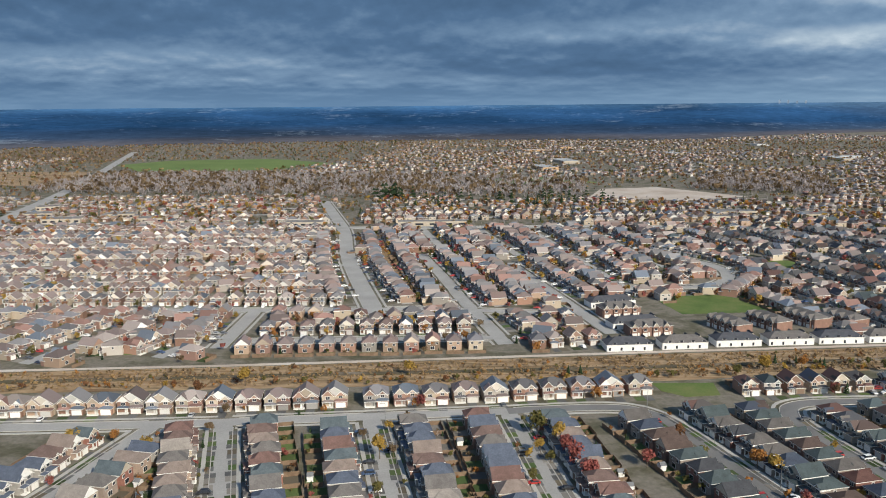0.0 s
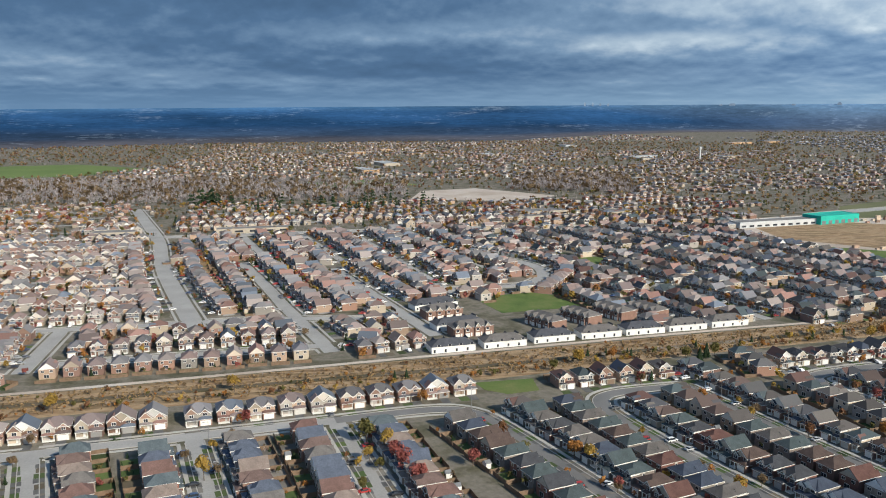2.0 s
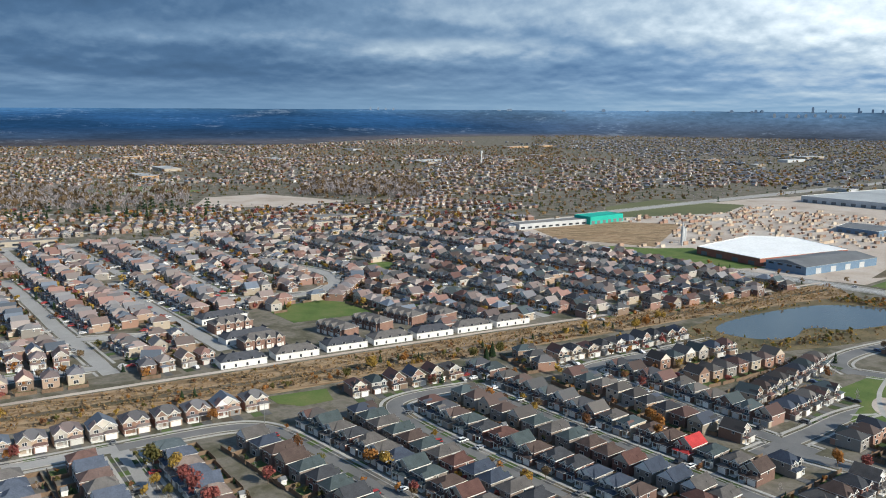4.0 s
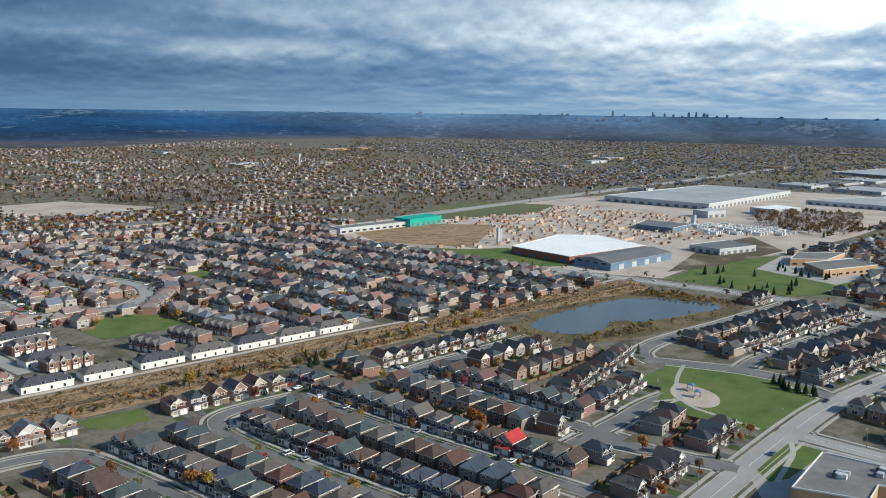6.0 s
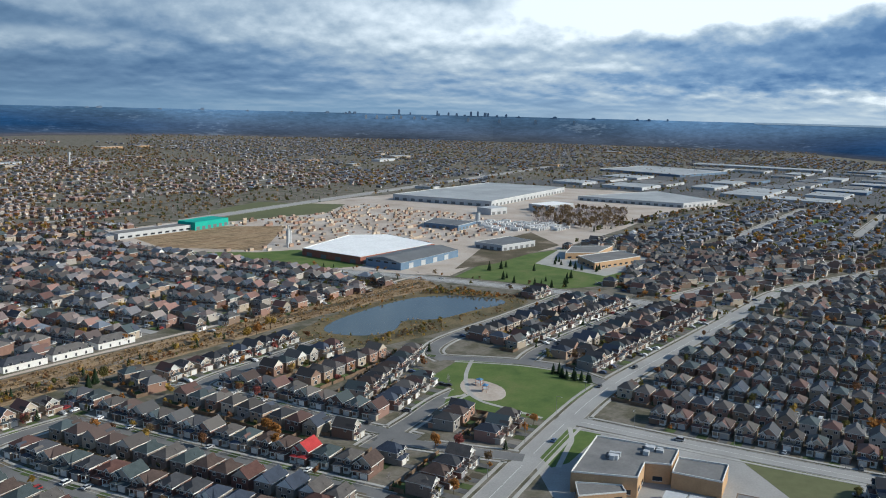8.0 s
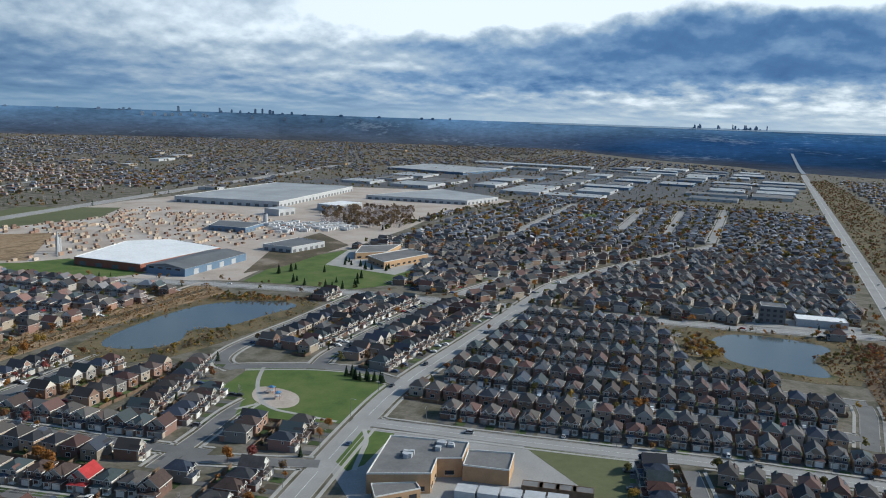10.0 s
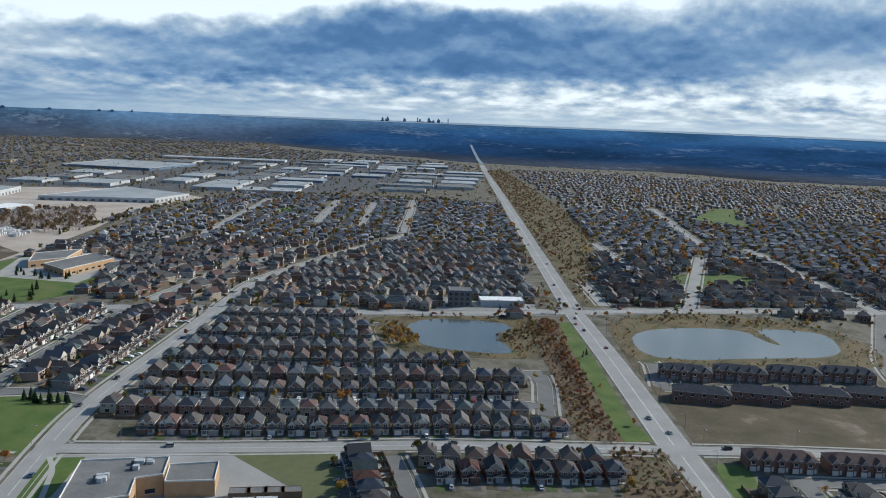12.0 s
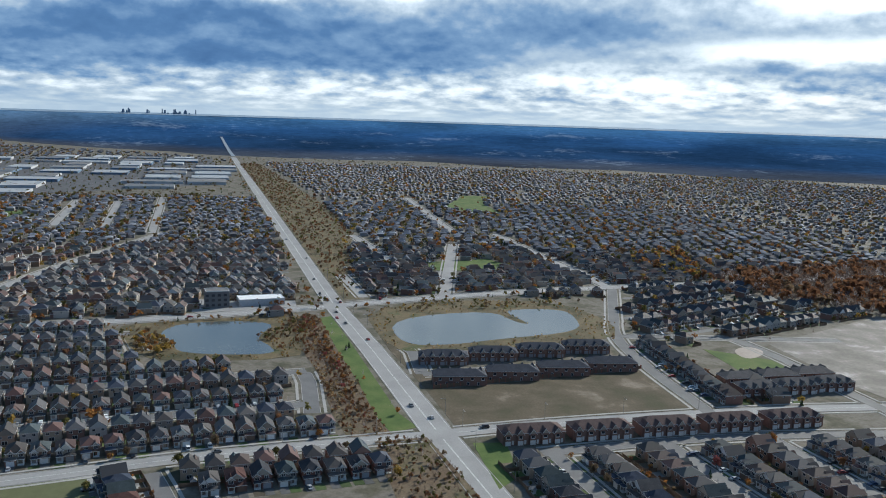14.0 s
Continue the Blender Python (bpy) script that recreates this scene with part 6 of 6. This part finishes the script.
an = thing("factory_annex", "grey gabled factory annex with blue walls", "building")
part("wall", Shell().box(-49, 49, -20, 20, 0, 7), metal_blue, an)
part("roof", Shell().hip(-49, 49, -20, 20, 7, 3.2, 0.5, mat=0, cut=0.05), [metal_grey, metal_grey, pale_clad], an)
for i in range(4):
    part("loading_door", Shell().box(-36 + i * 20, -29 + i * 20, -20.1, -19.9, 0.2, 5), pale_clad, an)
    part("window", Shell().box(-49.1, -48.9, -15 + i * 9, -10 + i * 9, 5, 6.5), glass, an)
an.matrix_basis = placed(625, 516, radians(5))
hall("office", "long low pale shop building beside a brown field", 545, 830, 100, 20, 6, 6, pale_clad, flat_grey, 0.5, 10, True)
hall("shop", "long teal-clad building beside a field", 622, 838, 58, 26, 9, 12, teal, teal, 0.5, 6)
block("warehouse", "vast flat-roofed warehouse with pale walls", [(1040, 905), (1078, 738), (1400, 795), (1370, 945)], 9, pale_clad, roof_pale, 0.5, 14)
block("warehouse", "low blue-grey industrial shed", [(828, 614), (878, 624), (864, 682), (823, 664)], 6, metal_blue, metal_grey, 0.4, 9)
block("warehouse", "low grey industrial shed with a dark roof", [(738, 489), (793, 483), (800, 522), (738, 525)], 6, pale_clad, metal_grey, 0.4, 9)
block("warehouse", "broad flat industrial hall with a pale roof", [(1320, 530), (1424, 513), (1500, 655), (1290, 705)], 7, pale_clad, roof_pale, 0.4, 12)
block("warehouse", "long pale industrial hall with a flat roof", [(2540, 1000), (2555, 628), (2640, 640), (2620, 1010)], 6, pale_clad, roof_pale, 0.4)
block("warehouse", "wide industrial hall with a pale flat roof", [(2030, 1050), (2000, 818), (2250, 792), (2290, 1040)], 6, metal_blue, roof_pale, 0.4)
hall("warehouse", "white industrial shed beyond a bare wood", 1125, 660, 66, 36, 9, -5, pale_clad, roof_white, 0.5, 5)
hall("warehouse", "white vaulted shed beside the large warehouse", 1010, 690, 36, 26, 9, -5, pale_clad, pale_clad, 0.3, 3)
block("school", "flat-roofed grey school beyond a park", [(711, 367), (780, 353), (798, 384), (735, 398)], 6.5, tan_brick, flat_grey, 0.6, 8, True)
block("school", "flat-roofed wing of the grey school beyond a park", [(742, 416), (786, 434), (821, 404), (770, 394)], 6.5, tan_brick, flat_grey, 0.6, 8, True)
r = random.Random(31)
for i in range(10):
    for j in range(8):
        x, y = 1620 + i * 128 + r.uniform(-14, 14), 70 + j * 116 + r.uniform(-10, 10)
        if inside(x, y, INDUST) and not (1960 < x < 2320 and y > 730) and not (2480 < x and y > 570) and abs(y - (x - 313) * 0.052 + 101) > 60 and r.random() < 0.85:
            hall("warehouse", "far flat-roofed industrial hall", x, y, r.uniform(74, 122), r.uniform(46, 88), r.uniform(4.0, 6.0), r.choice((3, 3, 93)), r.choice((pale_clad, metal_blue, pale_clad)), r.choice((flat_grey, roof_pale, metal_grey, roof_pale, flat_grey, roof_pale)), 0.3, 0)
# the near school, of joined flat blocks
block("school", "flat-roofed school of tan brick with pale parapets", [(316, 157), (325, 124), (308, 120), (303, 129), (288, 125), (276, 147)], 8, tan_brick, flat_grey, 0.6, 7, True)
block("school_gym", "low tan brick school gymnasium with a flat roof", [(321, 122.6), (327, 104), (309, 100), (305, 118.6)], 6.4, tan_brick, flat_grey, 0.6)
block("school_wing", "low tan brick entrance wing of the school", [(276, 145), (285.5, 130), (281, 126), (266, 138)], 4.5, tan_brick, flat_grey, 0.5, 6, True)
roof_units(None, 3, 5, -3, 3, -4, 4, 8.0, 102, 300, 141)
roof_units(None, 4, 5, -3, 3, -4, 4, 8.0, 102, 315, 131)
for k in range(4):
    hall("portable_classroom", "low brown portable classroom beside the school", 309 + 1.4 * k, 90 - 6.4 * k, 5.6, 8.5, 3.0, 102 - 90, wood, flat_grey, 0.3, 2, True)
for k in range(5):
    hall("portable_classroom", "low portable classroom with a pale roof", 293 + 2.2 * k, 112 - 8.6 * k, 7.5, 8, 3.0, 12, pale_clad, pale_clad, 0.2, 2, True)

for x, y, lx, ly, dg in ((-255, 872, 64, 20, 4), (-10, 915, 110, 16, 2), (-150, 918, 60, 18, 0), (330, 985, 90, 26, 4), (420, 960, 50, 30, 8), (300, 940, 50, 16, 4),
                         (-480, 1010, 46, 24, 12), (-430, 960, 60, 24, 8), (-500, 1080, 40, 26, 14), (-380, 1000, 50, 20, 8), (-330, 960, 40, 22, 4)):
    hall("shop", "low pale flat-roofed shop building far off", x, y, lx * 0.7, ly, 4.5, dg, stucco, flat_grey, 0.4, 5, True)

rf = random.Random(71)
for k in range(34):
    a, q = radians(rf.uniform(22, 84)), rf.uniform(1250, 3700)
    x, y = q * math.cos(a), q * math.sin(a)
    if not any(inside(x, y, p) for p in NOBUILD) and q < edge_of_light(math.degrees(a)) * 0.97:
        hall("shop", "low pale flat-roofed hall among far trees", x, y, rf.uniform(34, 95), rf.uniform(18, 40), rf.uniform(4, 6), rf.choice((10, 12, 100)), rf.choice((pale_clad, stucco, tan_brick)), rf.choice((flat_grey, roof_pale, roof_pale)), 0.3)
water_tower = thing("water_tower", "tall pale concrete tower standing among far houses", "tower")
part("shaft", Shell().box(-1.6, 1.6, -1.6, 1.6, 0, 24), pale_clad, water_tower)
part("tank", Shell().box(-2.8, 2.8, -2.8, 2.8, 24, 29), pale_clad, water_tower)
water_tower.matrix_basis = placed(1022, 1868)

# white and brick town house rows
TOWN = {}


def town(x, y, deg, nu, words, wall, roof, door):
    key = (nu, words)
    if key not in TOWN:
        ob = thing("town_house_row", f"row of joined {words} town houses", "town houses", "town house rows")
        for name, s, lab in town_parts(nu, 3.5 if "brick" not in words else 5.6):
            part(name, s, [wall, roof, trim, glass, door, stucco], ob, lab)
        TOWN[key] = ob
        ob.matrix_basis = placed(x, y, radians(deg))
    else:
        copy_thing(TOWN[key], placed(x, y, radians(deg)))


S0 = SCHEMES
for x, y, deg, k in ((98, 441, 4, 1), (128, 444, 4, 0), (158, 448, 4, 1), (187, 450, 3, 0), (215, 452, 3, 1), (243, 454, 3, 0), (272, 457, 3, 0)):
    town(x, y, deg + 180, 4, "white-walled" if k else "pale", siding, S0[(6, 3)[k]][2], S0[0][4])
for x, y, deg in ((112, 487, 192), (108, 540, 194)):
    town(x, y, deg, 5, "white-walled", siding, S0[3][2], S0[0][4])
for x, y, deg in ((165, 478, -68), (190, 484, -68), (214, 490, -68), (236, 488, -68)):
    town(x, y, deg, 4, "brown brick", S0[0][3], S0[6][2], S0[0][4])
for x, y, deg in ((108, 514, 12), (116, 470, 8)):
    town(x, y, deg, 4, "brown brick", S0[0][3], S0[6][2], S0[0][4])
for k in range(5):
    town(374 + 0.6 * k, -137 - 36 * k, -90, 5, "brown brick", S0[0][3], S0[(0, 6, 3, 6, 6)[k]][2], S0[0][4])
for k in range(4):
    town(466 + 5 * k, -124 - 34 * k, 82 + 0, 5, "dark brick", S0[0][3], S0[(3, 6, 6, 0)[k]][2], S0[3][4])
    town(508 + 5 * k, -124 - 34 * k, -98, 5, "dark brick", S0[0][3], S0[6][2], S0[3][4])
for k in range(3):
    town(424 + 2 * k, -292 - 26 * k, -92, 4, "brown brick", S0[0][3], S0[0][2], S0[0][4])
    town(442 + 2 * k, -292 - 26 * k, 88, 4, "brown brick", S0[0][3], S0[0][2], S0[0][4])
ap = hall("apartment_block", "small grey apartment block beside the main road", 682, 20, 14, 18, 13, 8, metal_grey, flat_grey, 0.6, 0)
for i in range(4):
    for j in range(3):
        part("window", Shell().box(-7.1, -6.95, -7 + 4.6 * i, -4.6 + 4.6 * i, 1.5 + 3.8 * j, 3.4 + 3.8 * j), glass, ap)
hall("shop", "low shop building with a pale flat roof", 690, -14, 18, 36, 5, 8, pale_clad, roof_white, 0.5, 3, True)


# ---- vehicles ----
tyre_mat = material("tyre_rubber", [(0.02, 0.02, 0.02)], 1, 5, 0.9)
CAR_COL = {"white": (0.78, 0.78, 0.77), "black": (0.025, 0.026, 0.03), "silver": (0.42, 0.43, 0.45), "red": (0.36, 0.025, 0.02), "blue": (0.05, 0.09, 0.18), "grey": (0.14, 0.145, 0.15)}
car_mats = {k: material("car_paint_" + k, [c], 1, 1, 0.3, spec=0.6, spread=0.03) for k, c in CAR_COL.items()}
CARS = {}


def car(x, y, a, colour, van, label_on):
    key = (colour, van, label_on)
    if key in CARS:
        return copy_thing(CARS[key], placed(x, y, a))
    L, W, H = (4.9, 1.95, 1.75) if van else (4.6, 1.8, 1.42)
    ob = thing("car", f"{colour} {'minivan' if van else 'saloon car'} {label_on}", "car", "cars of the suburb")
    body = Shell()
    prof = [(-L / 2, 0.35), (L / 2, 0.35), (L / 2, 0.72), (L / 2 - 0.9, 0.88), (-L / 2 + 0.25, 0.92), (-L / 2, 0.8)]
    k = len(prof)
    body.add([(p, -W / 2, z) for p, z in prof] + [(p, W / 2, z) for p, z in prof],
             [tuple(range(k)), tuple(range(2 * k - 1, k - 1, -1))] + [(i, k + i, k + (i + 1) % k, (i + 1) % k) for i in range(k)])
    part("body", body, car_mats[colour], ob)
    c0, c1 = (-L / 2 + 0.2, L / 2 - 1.0) if van else (-L / 2 + 0.6, L / 2 - 1.2)
    cab = Shell().add([(c0, -W / 2 + .08, 0.88), (c1, -W / 2 + .08, 0.88), (c1 - 0.75, -W / 2 + .25, H - .06), (c0 + 0.45, -W / 2 + .25, H - .06),
                       (c0, W / 2 - .08, 0.88), (c1, W / 2 - .08, 0.88), (c1 - 0.75, W / 2 - .25, H - .06), (c0 + 0.45, W / 2 - .25, H - .06)],
                      [(0, 1, 2, 3), (7, 6, 5, 4), (0, 4, 5, 1), (1, 5, 6, 2), (2, 6, 7, 3), (3, 7, 4, 0)])
    part("glazing", cab, glass, ob, "dark glazing")
    part("roof", Shell().box(c0 + 0.42, c1 - 0.72, -W / 2 + .23, W / 2 - .23, H - .06, H), car_mats[colour], ob)
    for sx in (-1, 1):
        for sy in (-1, 1):
            wh = Shell()
            m8 = 10
            wh.add([(sx * L * 0.31 + 0.33 * math.cos(2 * math.pi * i / m8), sy * (W / 2 - 0.02) + o_, 0.33 + 0.33 * math.sin(2 * math.pi * i / m8)) for o_ in (-0.1, 0.1) for i in range(m8)],
                   [tuple(range(m8)), tuple(range(2 * m8 - 1, m8 - 1, -1))] + [(i, m8 + i, m8 + (i + 1) % m8, (i + 1) % m8) for i in range(m8)])
            part("wheel", wh, tyre_mat, ob)
    CARS[key] = ob
    ob.matrix_basis = placed(x, y, a)
    return ob


rc = random.Random(8)
TINTS = ("white", "black", "silver", "grey", "grey", "black", "white", "blue", "silver", "red")
for x, y, a, v, d in DRIVES[:330]:
    if rc.random() < 0.24:
        s = 2.2 if (v >= 4 or v % 2) else -2.2
        yy = -9.6
        car(x + math.cos(a) * s - math.sin(a) * yy, y + math.sin(a) * s + math.cos(a) * yy, a + math.pi / 2, rc.choice(TINTS), rc.random() < 0.4, "parked in a driveway").location.z = 0.07


def on_road(pts, s, d):
    """A place s metres along a road and d metres to its left, with the road's bearing."""
    q = [Vector(p) for p in pts]
    for a, b in zip(q, q[1:]):
        if s < (b - a).length:
            t = (b - a).normalized()
            p = a + t * s
            return p.x - t.y * d, p.y + t.x * d, math.atan2(t.y, t.x)
        s -= (b - a).length
    t = (q[-1] - q[-2]).normalized()
    return q[-1].x - t.y * d, q[-1].y + t.x * d, math.atan2(t.y, t.x)


for pts, s, d in ((MAIN, 262, -2.5), (MAIN, 282, 3), (MAIN, 420, -3), (MAIN, 468, 3), (MAIN, 486, 6), (MAIN, 505, 3), (MAIN, 540, -6), (MAIN, 548, 3), (MAIN, 562, 3),
                  (MAIN, 575, 6), (MAIN, 640, 3), (MAIN, 760, -4), (MAIN, 900, 4), (ART, 130, 3), (ART, 190, 3), (ART, 250, -3), (ART, 330, 3), (ART, 540, -3), (ART, 600, 3),
                  (BLVD, 200, -3), (BLVD, 285, 3), (BLVD, 330, 3), (BLVD, 420, -3), (CROSS, 52, 2), (CROSS, 180, 2.2), (CROSS, 310, 2.2), (CROSS, 330, -2.2)):
    x, y, a = on_road(pts, s, d)
    car(x, y, a + (0 if d < 0 else math.pi), rc.choice(TINTS), rc.random() < 0.4, "driving on the road").location.z = 0.085

# ---- street lamps ----
pole_mat = material("lamp_pole_metal", [(0.22, 0.22, 0.22), (0.30, 0.30, 0.30)], 0.5, 3, 0.5, metal=0.6)
LAMP = None


def street_lamp(x, y, a):
    global LAMP
    if LAMP:
        return copy_thing(LAMP, placed(x, y, a))
    LAMP = thing("street_lamp", "tall grey metal street lamp beside the road", "street lamp", "street lamps")
    part("pole", trunk_pole(9.0), pole_mat, LAMP)
    arm = part("arm", Shell().box(0, 2.2, -0.06, 0.06, 8.85, 9.0), pole_mat, LAMP)
    part("lamp_head", Shell().box(1.8, 2.7, -0.16, 0.16, 8.72, 8.86), pale_clad, arm, "pale lamp head")
    LAMP.matrix_basis = placed(x, y, a)


def trunk_pole(h):
    k = 8
    sh = Shell()
    sh.add([(0.13 * math.cos(2 * math.pi * i / k), 0.13 * math.sin(2 * math.pi * i / k), -0.1) for i in range(k)] + [(0.07 * math.cos(2 * math.pi * i / k), 0.07 * math.sin(2 * math.pi * i / k), h) for i in range(k)],
           [(i, (i + 1) % k, k + (i + 1) % k, k + i) for i in range(k)] + [tuple(range(k, 2 * k))])
    return sh


for pts, s0, s1, step, d in ((BLVD, 150, 520, 42, 7.6), (CROSS, 30, 520, 45, 6.8), (MAIN, 170, 700, 48, -11), (LANES["C"], 10, 90, 40, 5.2), (LANES["E"], 60, 150, 40, 5.2), (LANES["G"], 20, 120, 40, 5.2), (LANES["H"], 70, 150, 40, 5.2)):
    s = s0
    while s < s1:
        x, y, a = on_road(pts, s, d)
        street_lamp(x, y, a + (-math.pi / 2 if d > 0 else math.pi / 2))
        s += step

# ---- the works' yard ----
clay = material("stacked_clay_bricks", [(0.30, 0.21, 0.155), (0.38, 0.30, 0.225), (0.25, 0.16, 0.12), (0.42, 0.36, 0.29)], pick="island", rough=0.9)
r = random.Random(44)
piles = []
for _ in range(1300):
    x, y = r.uniform(520, 960), r.uniform(560, 890)
    if inside(x, y, FAC_LAND) and y < 905 and not inside(x, y, WOOD3) and not inside(x, y, GREEN_BIG) and not inside(x, y, BROWN_F) and not inside(x, y, GRASS_F) and not (585 < x < 720 and 490 < y < 652) and not (500 < x < 690 and 838 < y < 885):
        if (int(x / 14) + int(y / 40)) % 3:
            piles.append((round(x / 6.5) * 6.5, round((y - 0.12 * x) / 14) * 14 + 0.12 * x, 0.04 + 0.03 * r.random(), 0.12, r.uniform(0.7, 1.15), r.randrange(3)))
stuff("brick_stacks", [Shell().box(-2.6, 2.6, -1.4, 1.4, 0, 2.4), Shell().box(-1.6, 1.6, -1.4, 1.4, 0, 1.6), Shell().box(-3.0, 3.0, -1.2, 1.2, 0, 3.0)], piles, [clay], "pallets of stacked bricks in the works' yard", "brick stacks")
trailers = []
YARD = [(848, 588), (915, 652), (990, 562), (935, 518)]
for i in range(60):
    for j in range(9):
        x, y = 840 + i * 4.2, 515 + j * 17 + r.uniform(-2, 2)
        if r.random() < 0.72 and inside(x, y, YARD):
            trailers.append((x, y, 0.05, math.pi / 2 + 0.1, r.uniform(0.7, 1), 0))
stuff("parked_trailers", [Shell().box(-6, 6, -1.3, 1.3, 1.1, 4.0).box(-5.4, -2.6, -1.1, 1.1, 0, 1.1).box(3.5, 5, -1.1, 1.1, 0, 1.1)], trailers, [siding], "rows of white trailers parked on gravel", "trailers")
for x, y, h, rad in ((602, 668, 17, 1.9), (612, 676, 14, 1.6), (590, 655, 24, 0.7), (905, 640, 14, 3.0)):
    ob = thing("silo", "pale metal silo standing in the works' yard", "silo", "silos")
    k = 14
    sh = Shell().add([(rad * math.cos(2 * math.pi * i / k), rad * math.sin(2 * math.pi * i / k), z) for z in (0, h) for i in range(k)],
                     [(i, (i + 1) % k, k + (i + 1) % k, k + i) for i in range(k)] + [tuple(range(k, 2 * k))])
    part("tank", sh, pale_clad, ob)
    part("cap", Shell().hip(-rad * .5, rad * .5, -rad * .5, rad * .5, h, rad * 0.6, 0.1, 0).add([], []), [metal_grey, metal_grey, metal_grey], ob)
    ob.matrix_basis = placed(x, y)

# ---- the boundary wall of the empty lot ----
wall_ob = thing("fence", "long brown brick boundary wall along an empty lot", "fence")
ax, ay, bx, by = 457, -107, 480, -246
L = math.hypot(bx - ax, by - ay)
k = 34
for i in range(k + 1):
    part("post", Shell().box(-0.3, 0.3, -0.3, 0.3, 0, 2.5), red_brick, wall_ob).location = (L * i / k, 0, 0)
    if i < k:
        part("panel", Shell().box(0.3, L / k - 0.3, -0.12, 0.12, 0, 2.1), wood, wall_ob).location = (L * i / k, 0, 0)
wall_ob.matrix_basis = placed(ax, ay, math.atan2(by - ay, bx - ax))

# ---- play equipment ----
frame_mat = material("red_play_frame", [(0.40, 0.08, 0.05)], 1, 3, 0.5)
slide_mat = material("blue_play_plastic", [(0.10, 0.22, 0.38)], 1, 3, 0.4)
for x, y, a in ((352, 240, 0.4), (358, 248, 1.6)):
    ob = thing("play_structure", "red and blue climbing frame with a slide on sand", "play structure", "play structures")
    for sx in (-1.5, 1.5):
        for sy in (-1.2, 1.2):
            part("post", Shell().box(sx - .08, sx + .08, sy - .08, sy + .08, 0, 3.2), frame_mat, ob)
    part("deck", Shell().box(-1.5, 1.5, -1.2, 1.2, 1.5, 1.65), pale_clad, ob)
    part("roof", Shell().hip(-1.5, 1.5, -1.2, 1.2, 3.2, 1.0, 0.2, 0), [slide_mat, slide_mat, slide_mat], ob)
    part("slide", Shell().add([(1.5, -.4, 1.6), (1.5, .4, 1.6), (4.6, .4, 0.2), (4.6, -.4, 0.2), (1.5, -.4, 1.4), (1.5, .4, 1.4), (4.6, .4, 0.0), (4.6, -.4, 0.0)],
                              [(0, 3, 2, 1), (4, 5, 6, 7), (0, 4, 7, 3), (1, 2, 6, 5), (2, 3, 7, 6), (0, 1, 5, 4)]), slide_mat, ob)
    ob.matrix_basis = placed(x, y, a, 0.13)

# ---- garden sheds ----
rs = random.Random(3)
for x, y, a, v, d in DRIVES[:220]:
    if rs.random() < 0.1:
        ob = thing("garden_shed", "small pale wooden garden shed in a back yard", "shed", "garden sheds")
        part("wall", Shell().box(-1.3, 1.3, -1.1, 1.1, 0, 2.0), siding, ob)
        part("roof", Shell().gable(-1.3, 1.3, -1.1, 1.1, 2.0, 0.9, 0.2, mat=0, fill=1), [metal_grey, siding], ob)
        part("door", Shell().box(-0.5, 0.5, -1.15, -1.09, 0.05, 1.8), wood, ob)
        sx, sy = rs.uniform(-2.8, 2.8), 11.0
        ob.matrix_basis = placed(x + math.cos(a) * sx - math.sin(a) * sy, y + math.sin(a) * sx + math.cos(a) * sy, a, 0.06)


# cars parked before the houses farther off
car_paint = material("car_paints_mixed", [(0.75, 0.75, 0.74), (0.03, 0.03, 0.035), (0.70, 0.70, 0.70), (0.30, 0.31, 0.32), (0.10, 0.11, 0.13), (0.62, 0.62, 0.61), (0.30, 0.04, 0.04), (0.05, 0.08, 0.16)], pick="island", rough=0.35, spec=0.5)
simple = Shell()
prof = [(-2.3, 0.35), (-2.3, 0.95), (-1.9, 1.02), (-1.35, 1.5), (0.35, 1.52), (1.1, 1.02), (2.15, 0.88), (2.3, 0.6), (2.3, 0.35)]
k9 = len(prof)
simple.add([(p, -0.9, z) for p, z in prof] + [(p, 0.9, z) for p, z in prof],
           [tuple(range(k9)), tuple(range(2 * k9 - 1, k9 - 1, -1))] + [(i, k9 + i, k9 + (i + 1) % k9, (i + 1) % k9) for i in range(k9)])
simple.box(-1.5, 0.45, -0.93, 0.93, 1.05, 1.38, 1).box(0.5, 0.85, -0.75, 0.75, 1.08, 1.36, 1)
for sx in (-1.4, 1.4):
    simple.box(sx - 0.32, sx + 0.32, -0.92, 0.92, 0.02, 0.62, 2)
rc = random.Random(404)
SPOTS_CAR = []
for x, y, a, v, d in DRIVES[330:]:
    if d > 1000:
        continue
    for n_ in range(2):
        if rc.random() < (0.55 if n_ == 0 else 0.25):
            side = 2.1 if (v >= 4 or v % 2) else -2.1
            u_, w_ = side + rc.uniform(-0.3, 0.3), -9.4 + rc.uniform(-0.5, 0.5) - n_ * 3.6
            SPOTS_CAR.append((x + u_ * math.cos(a) - w_ * math.sin(a), y + u_ * math.sin(a) + w_ * math.cos(a), 0.12, a + math.pi / 2 * rc.choice((1, -1)), 1.0, 0))
stuff("parked_cars", [simple], SPOTS_CAR, [car_paint, glass, bark], "white, black and grey cars parked before rows of houses", "cars")
